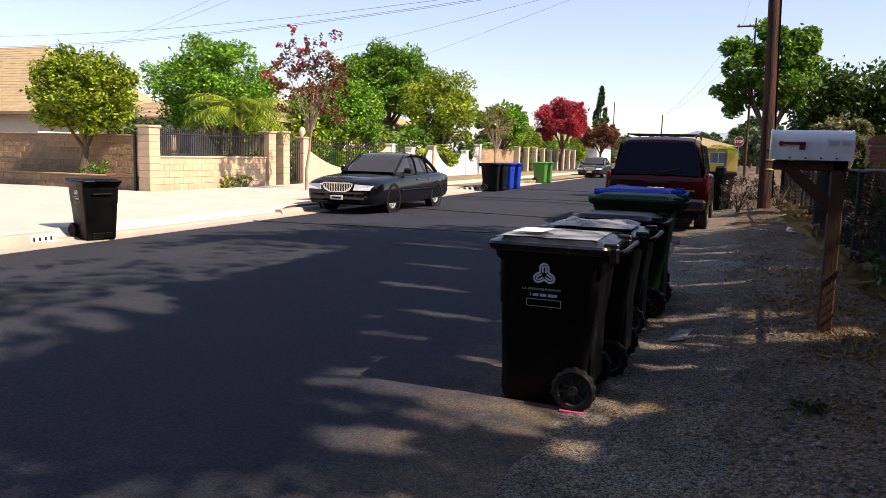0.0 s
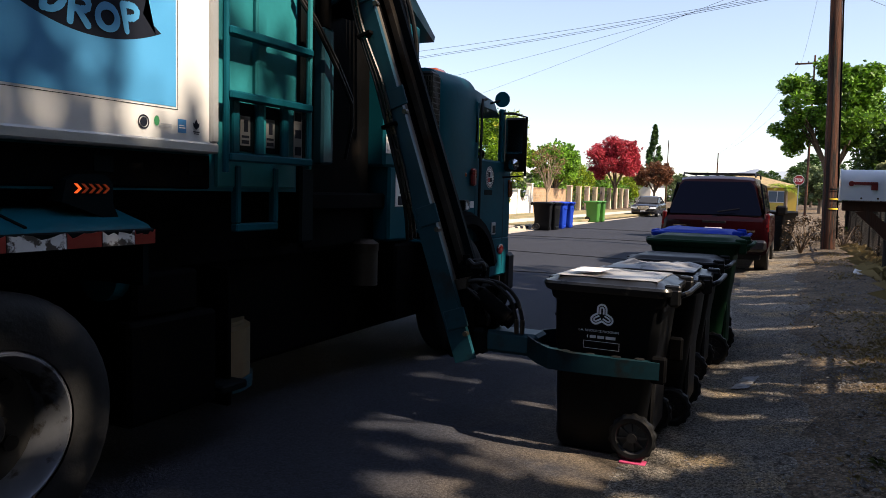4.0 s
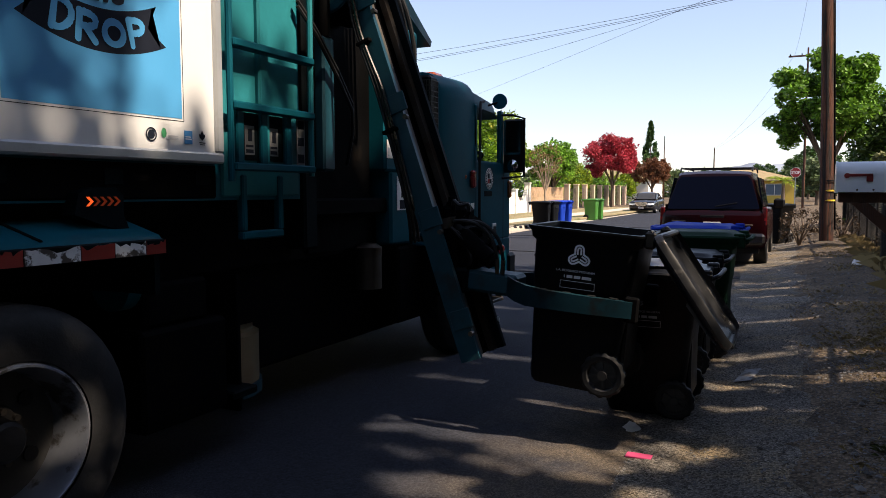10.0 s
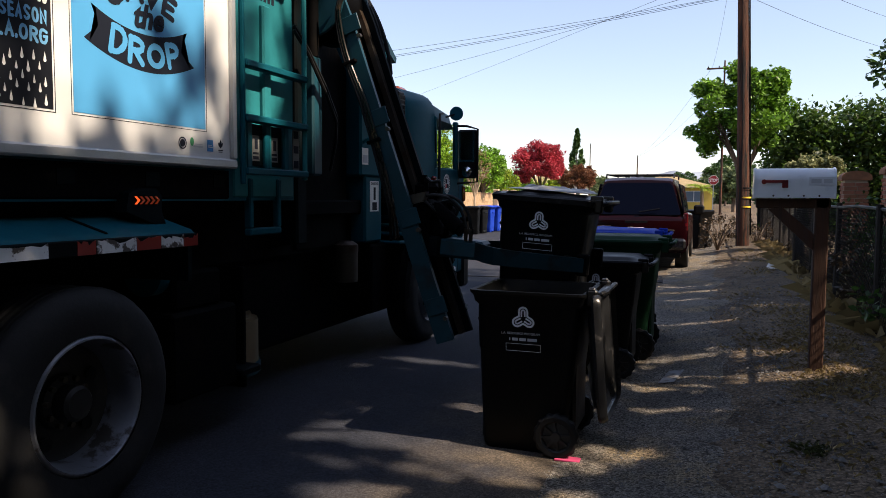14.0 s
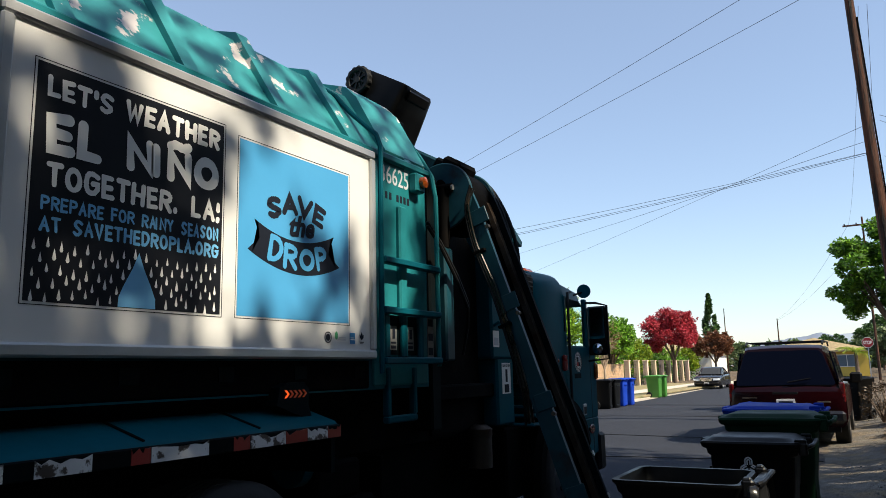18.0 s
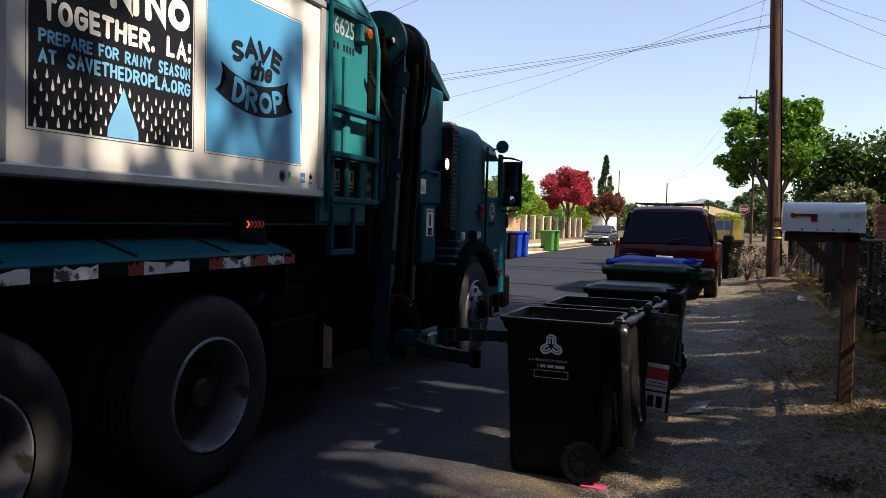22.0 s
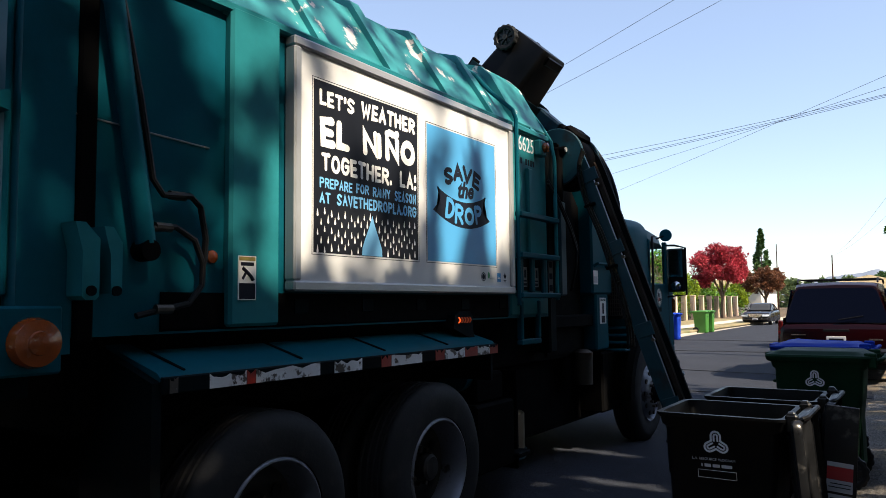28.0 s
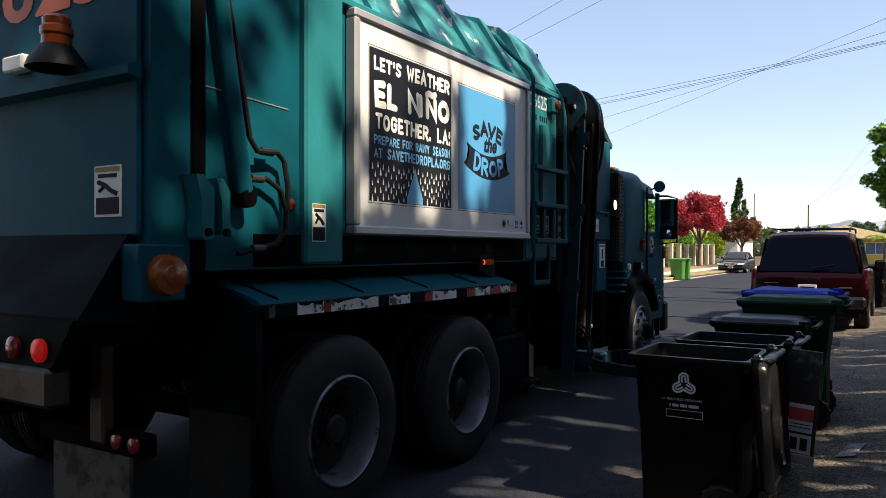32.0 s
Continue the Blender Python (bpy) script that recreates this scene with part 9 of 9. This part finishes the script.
hedge(-19.2, -17.0, 24.5, 37.0, 2.5, "overgrown green hedge behind a stucco wall", LEAF_BRIGHT, 170, 92, 0.12)
hedge(-19.5, -17.0, 37.2, 47.0, 2.6, "overgrown green hedge behind a stucco wall", LEAF, 130, 93, 0.14)
hedge(-19.5, -16.2, 54.5, 84.0, 2.3, "long green hedge behind the far fence", LEAF, 260, 94, 0.16)
hedge(-24.0, -20.0, 22.5, 24.0, 2.4, "green hedge beside a house wall", LEAF_DARK, 60, 95, 0.12)

# right side
tree(0.92, 27.0, 0.2, 2.0, 0.13, (1.6, 1.5, 1.3), "leafy tree with lumpy crown beside the utility pole", LEAF, BARK, 85, 150, 0.125, clump_r=0.36, seed=14, crown_z=4.1, limbs=10, hollow=0.45, low=-1.0)
tree(2.3, 19.5, 0.2, 0.6, 0.07, (0.62, 0.6, 0.42), "pale olive shrub tree behind the fence", LEAF_OLIVE, PALE_BARK, 60, 60, 0.075, seed=15, crown_z=1.85, limbs=8)


hedge(1.9, 11.5, 28.8, 31.0, 4.5, "tall dense dark green hedge", LEAF_HEDGE, 2100, 16, 0.125)
for k, (x, y, r, h) in enumerate(((2.6, 104.0, 3.2, 6.5), (1.9, 74.0, 1.6, 4.0), (-4.5, 126.0, 3.5, 5.2), (2.0, 130.0, 4.0, 6.0), (-14.0, 135.0, 3.0, 4.5), (-22.0, 130.0, 3.5, 5.0), (9.0, 118.0, 5.0, 7.0))):
    tree(x, y, 0.1, h * 0.35, 0.2, (r, r, h * 0.42), "distant rounded green street tree", LEAF_DARK if k % 2 == 0 else LEAF_GREY, BARK, 60, 50, 0.3, seed=60 + k, crown_z=h * 0.62)

# trees that shade the near road; the first overhangs the fence in view
tree(4.6, 13.4, 0.2, 2.4, 0.2, (2.0, 1.6, 0.5), "shade tree overhanging the fence", LEAF_DARK, BARK, 90, 70, 0.13, seed=70, crown_z=3.45, clump_r=0.4)
# unseen crowns, added and cut open to shape the shade and dapples
for k, (x, y, h, rx, ry, rz, c) in enumerate(((4.2, 4.9, 8.0, 2.5, 3.2, 2.4, 190), (4.4, -1.6, 8.6, 2.7, 3.6, 2.6, 200), (4.8, -8.2, 8.8, 2.8, 3.8, 2.8, 190), (8.0, 1.8, 13.1, 2.8, 4.4, 2.4, 230), (8.2, 8.6, 9.0, 2.6, 3.2, 2.4, 120), (8.4, -5.5, 11.4, 2.8, 4.2, 2.8, 180), (5.0, 10.0, 6.4, 1.8, 2.0, 1.8, 70), (6.6, 8.6, 11.4, 2.4, 3.3, 2.7, 200), (6.1, 3.6, 5.2, 1.7, 3.0, 1.6, 110), (6.3, 9.2, 5.0, 1.6, 3.0, 1.5, 110), (7.2, 14.6, 5.2, 1.6, 2.6, 1.6, 90), (10.2, -3.0, 8.4, 2.8, 3.4, 2.6, 190), (10.4, -9.0, 8.4, 2.8, 3.4, 2.6, 190), (10.3, 3.0, 8.2, 2.6, 3.2, 2.4, 170), (6.8, -12.0, 7.0, 2.8, 3.2, 2.6, 170))):
    tree(x, y, 0.2, h * 0.5, 0.26, (rx, ry, rz), "unseen leafy tree added to shade the road and truck", LEAF_DARK, BARK, int(c * 0.95), 60, 0.18, seed=71 + k, crown_z=h, hollow=0.15, clump_r=0.7, cut=True)
hedge(2.0, 3.3, 5.0, 14.0, 0.9, "dark shrubs crowding behind the chain-link fence", LEAF_DARK, 240, 98, 0.07)
hedge(-75.0, 60.0, 172.0, 178.0, 5.6, "hazy far belt of green trees beyond the junction", LEAF_GREY, 700, 99, 1.1)
# unseen tree belts, added to block sky light and its reflections
hedge(11.0, 14.0, -26.0, 17.0, 9.5, "unseen tall belt of dark trees added along the yard", LEAF_DARK, 900, 90, 0.5)
hedge(-0.3, 11.0, -14.0, -10.5, 9.0, "unseen belt of dark trees added to close the yard", LEAF_DARK, 420, 91, 0.5)
hedge(-30.0, -10.5, -19.0, -15.5, 6.0, "unseen belt of dark trees added to close the gardens", LEAF_DARK, 420, 97, 0.5)
# unseen arching trees, added behind the viewpoint to cut sky light
for k, (x, y) in enumerate(((-11.2, -14.0), (1.6, -15.5), (-11.5, -23.0), (1.8, -24.0))):
    tree(x, y, 0.12, 4.2, 0.35, (6.2, 4.5, 4.2), "unseen wide tree added over the road to cut sky light", LEAF_DARK, BARK, 260, 60, 0.42, seed=110 + k, crown_z=7.4, hollow=0.3, clump_r=1.2)
for k, (x, y) in enumerate(((1.75, 9.2), (1.9, 11.6), (1.8, 7.2), (2.1, 17.5), (0.95, 25.0), (1.2, 23.0), (0.15, 20.6), (0.3, 24.0))):
    bush(x, y, 0.2, (0.5, 0.8, 0.45), "dry twiggy bush tangled in the fence", LEAF_TWIG if k != 2 else LEAF_DARK, 20, 24, 0.05, 80 + k)


# far hazy hills beyond the town, the haze mixed into their colour
hill = Shape()
cols = []
for i in range(121):
    a = radians(-16 + 36 * i / 120)
    e = 0.55 + 0.75 * math.exp(-((i - 65) / 26) ** 2) + 0.55 * math.exp(-((i - 66) / 9) ** 2) + 0.35 * math.exp(-((i - 62) / 3) ** 2) + 0.3 * noise.noise((i * 0.13, 2, 0)) + 0.10 * noise.noise((i * 0.55, 5, 0))
    for r, z in ((1500, -10), (1650, 0.55 * e * 1650 * 0.0175), (1900, e * 1900 * 0.0175), (2200, -10)):
        cols.append((r * math.sin(-a), r * math.cos(a), z))
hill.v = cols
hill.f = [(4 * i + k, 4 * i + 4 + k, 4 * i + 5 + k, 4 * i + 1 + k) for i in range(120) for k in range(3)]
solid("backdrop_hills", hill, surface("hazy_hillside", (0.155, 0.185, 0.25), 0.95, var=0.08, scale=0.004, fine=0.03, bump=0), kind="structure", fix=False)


# ---- what moves ----
TRUCK_Y = [(0, -10.9), (0.5, -8.75), (1.0, -6.655), (1.2, -5.855), (1.5, -4.75), (1.7, -4.07), (2.0, -3.225), (2.5, -2.72), (3.2, -2.22), (4.0, -2.03), (4.5, -2.02), (10.5, -2.02), (11.0, -1.93), (11.5, -1.81), (12.0, -1.57), (12.5, -1.395), (13.0, -1.285), (13.5, -1.225), (15.0, -1.212), (18.0, -1.19), (20.5, -1.185), (21.0, -1.09), (21.5, -1.06), (22.0, -0.676), (22.5, -0.274), (23.0, 0.0), (23.5, 0.006), (31.0, 0.034), (31.5, 0.224), (32.0, 0.682)]
ARM_SWING = [(0, -3.5), (2.6, -3.5), (3.6, 18.5), (10.0, 18.5), (10.5, 12), (11.0, 6), (11.5, -3), (12.0, -3.5), (12.5, 1), (13.0, 13), (13.5, 17), (14.0, 18.5), (20.0, 18.5), (20.5, 14), (21.0, 5), (21.5, -3), (22.0, -3.5), (22.5, 1), (23.0, 10), (23.5, 16), (24.0, 18.5), (30.0, 18.5), (30.5, 11), (31.0, 1), (31.4, -3.5), (32.0, -3.5)]
# seconds, x, z, lean of each bin while it is carried
CARRY_A = [(3.9, -0.905, 0.0, 0), (4.2, -0.98, 0.13, 2), (4.5, -1.104, 0.432, 4.2), (5.0, -1.225, 0.841, 4), (5.5, -1.431, 1.375, 4.5), (6.0, -1.634, 1.97, 5), (6.2, -1.62, 2.45, -18), (6.35, -1.75, 3.20, -55), (6.5, -2.25, 3.95, -90), (6.75, -2.90, 4.12, -126), (7.0, -3.38, 4.02, -150), (7.5, -3.41, 4.04, -152), (8.0, -3.38, 4.02, -149), (8.25, -2.92, 4.1, -128), (8.5, -2.42, 4.02, -98), (8.65, -1.75, 3.30, -58), (8.8, -1.48, 2.25, -12), (9.0, -1.44, 1.49, 4), (9.5, -1.28, 0.83, 4.5), (10.0, -1.124, 0.325, 4.8), (10.4, -1.0, 0.02, 2), (10.6, -0.972, 0.0, 0)]
CARRY_B = [(13.6, -0.83, 0.0, 0), (13.8, -1.0, 0.2, 2), (14.0, -1.128, 0.514, 4), (14.5, -1.267, 0.868, 4), (15.0, -1.409, 1.255, 4), (15.5, -1.574, 1.72, 4.5), (15.8, -1.62, 2.3, -8), (16.0, -1.62, 2.8, -35), (16.3, -2.25, 3.95, -90), (16.6, -2.85, 4.15, -128), (17.0, -3.36, 4.02, -149), (17.5, -3.38, 4.04, -152), (18.0, -3.36, 4.02, -150), (18.25, -2.95, 4.1, -128), (18.5, -2.35, 4.03, -96), (18.65, -1.72, 3.25, -56), (18.8, -1.46, 2.15, -10), (19.0, -1.448, 1.408, 4.4), (19.5, -1.229, 0.89, 4.5), (20.0, -1.001, 0.308, 4), (20.3, -0.93, 0.03, 1), (20.5, -0.915, 0.0, 0)]
CARRY_C = [(23.8, -0.86, 0.0, 0), (24.0, -0.93, 0.09, 1.5), (24.5, -1.12, 0.52, 4), (25.0, -1.343, 1.067, 4), (25.5, -1.50, 1.75, 4), (25.75, -1.5, 2.2, -8), (26.0, -1.423, 2.654, -29.6), (26.25, -1.75, 3.5, -62), (26.5, -2.367, 4.08, -95.6), (26.75, -2.9, 4.15, -128), (27.0, -3.25, 3.99, -149), (27.5, -3.28, 4.0, -152), (27.9, -3.2, 4.02, -145), (28.1, -2.85, 4.12, -124), (28.3, -2.2, 3.95, -88), (28.5, -1.465, 3.187, -55), (28.65, -1.42, 2.0, -12), (28.8, -1.42, 1.62, 3), (29.0, -1.405, 1.373, 4.1), (29.5, -1.2, 0.82, 4), (30.0, -1.019, 0.274, 4), (30.3, -0.94, 0.02, 1), (30.5, -0.93, 0.0, 0)]
LID_A_TURN = [(0, 0), (6.3, 0), (6.5, 35), (6.75, 80), (7.0, 125), (8.0, 125), (8.3, 150), (8.6, 185), (8.8, 200), (9.0, 204), (9.5, 214), (10.0, 232), (10.5, 254), (11.0, 265), (32, 266)]
LID_B_TURN = [(0, 0), (16.1, 0), (16.4, 40), (16.7, 90), (17.0, 130), (18.0, 130), (18.4, 165), (18.7, 185), (19.0, 193), (19.5, 222), (20.0, 246), (20.5, 264), (21.0, 269), (32, 270)]
FLAP_B_TURN = [(0, 0), (16.1, 0), (16.4, 40), (16.7, 90), (17.0, 130), (18.0, 130), (18.4, 180), (18.7, 215), (19.0, 232), (19.5, 246), (20.0, 266), (20.5, 272), (21.0, 274), (32, 275)]
LID_C_TURN = [(0, 0), (26.5, 0), (26.75, 50), (27.0, 100), (28.0, 100), (28.25, 55), (28.5, 20), (28.8, 0), (32, 0)]
# gripper before, between and after the lifts: seconds, x, z
REACH = [[(0, -1.98, -0.25), (2.6, -1.98, -0.25), (3.1, -1.6, -0.12), (3.6, -0.95, 0.0)], [(10.8, -1.05, 0.0), (11.0, -1.35, 0.0), (11.3, -1.7, -0.03), (11.5, -1.85, -0.06), (12.0, -1.80, -0.06), (12.5, -1.7, -0.04), (13.0, -1.25, 0.0), (13.35, -0.88, 0.0)], [(20.7, -1.05, 0.0), (21.0, -1.35, 0.0), (21.5, -1.9, -0.06), (22.0, -1.95, -0.06), (22.5, -1.85, -0.04), (23.0, -1.4, 0.0), (23.55, -0.9, 0.0)], [(30.65, -1.0, 0.0), (30.9, -1.5, 0.0), (31.1, -1.8, -0.05), (31.4, -2.05, -0.1), (32, -2.05, -0.1)]]
FINGER_OPEN = [(0, 32), (3.4, 30), (3.8, 0), (10.5, 0), (10.8, 24), (11.0, 26), (12.0, 15), (13.2, 24), (13.5, 0), (20.4, 0), (20.7, 24), (22.0, 24), (23.4, 24), (23.7, 0), (30.4, 0), (30.7, 24), (32, 24)]


def truck_y(t):
    return float(np.interp(t, [r[0] for r in TRUCK_Y], [r[1] for r in TRUCK_Y]))


def motions():
    walk(TRUCK, [(t, Matrix.Translation(TBASE + Vector((0, y, 0)))) for t, y in TRUCK_Y])
    steps = [0.1 * i for i in range(46)] + [10.5 + 0.25 * i for i in range(11)] + [20.5 + 0.25 * i for i in range(11)] + [31.0, 31.25, 31.5, 31.6, 31.7, 31.8, 31.9, 32.0]
    for wheel, base, left in WHEELS:
        turn = -1 if not left else 1
        walk(wheel, [(t, Matrix.Translation(base) @ pose(0, 0, 0, math.degrees(turn * (truck_y(t) + 10.9) / 0.525), 0, 0) @ pose(0, 0, 0, 0, 0, 180 if left else 0)) for t in steps])
    walk(ARM, [(t, Matrix.Translation(ARM_BASE) @ pose(0, 0, 0, 0, -a, 0)) for t, a in ARM_SWING])
    for ob, rows, y0, y1 in ((BIN_A, CARRY_A, 4.35, 4.35), (BIN_B, CARRY_B, 5.12, 5.17), (BIN_C, CARRY_C, 6.33, 6.37)):
        keys = [(0, pose(rows[0][1], y0, 0))]
        for k, (t, x, z, lean) in enumerate(rows):
            keys.append((t, pose(x, y0 if k == 0 else y1, z, 0, lean, 0)))
        keys.append((32, pose(rows[-1][1], y1, 0)))
        walk(ob, keys)
    for ob, rows, at in ((LID_A, LID_A_TURN, (0.362, 0, 0.945)), (LID_B, LID_B_TURN, (0.362, 0, 0.945)), (LID_C, LID_C_TURN, (0.362, 0, 0.945)), (FLAP_B, FLAP_B_TURN, (0.36, -0.25, 0.945))):
        if ob is FLAP_B:
            # the torn strip swings flat like the lid, then drops and turns its labels outwards
            walk(ob, [(t, pose(at[0], at[1] - 0.095 * min(1, a / 180), at[2], 0, a, 0) @ pose(0, 0, 0, float(np.interp(t, [19.3, 20.0, 20.5, 21.0], [85, 60, 25, 0])), 0, 0)) for t, a in rows])
        else:
            walk(ob, [(t, pose(*at, 0, a, 0)) for t, a in rows])
    held = []
    for reach, carry in zip(REACH, (CARRY_A, CARRY_B, CARRY_C, [])):
        held += [(t, x, z, 0) for t, x, z in reach] + list(carry)
    walk(GRIP, [(t, pose(x - TBASE.x, 6.37 - TBASE.y, z, 0, lean, 0)) for t, x, z, lean in held])
    for fin, sgn in FINGERS:
        walk(fin, [(t, pose(-0.50, sgn * 0.10, 0.525, 0, 0, sgn * a * (1 if sgn < 0 else 0.6))) for t, a in FINGER_OPEN])


motions()
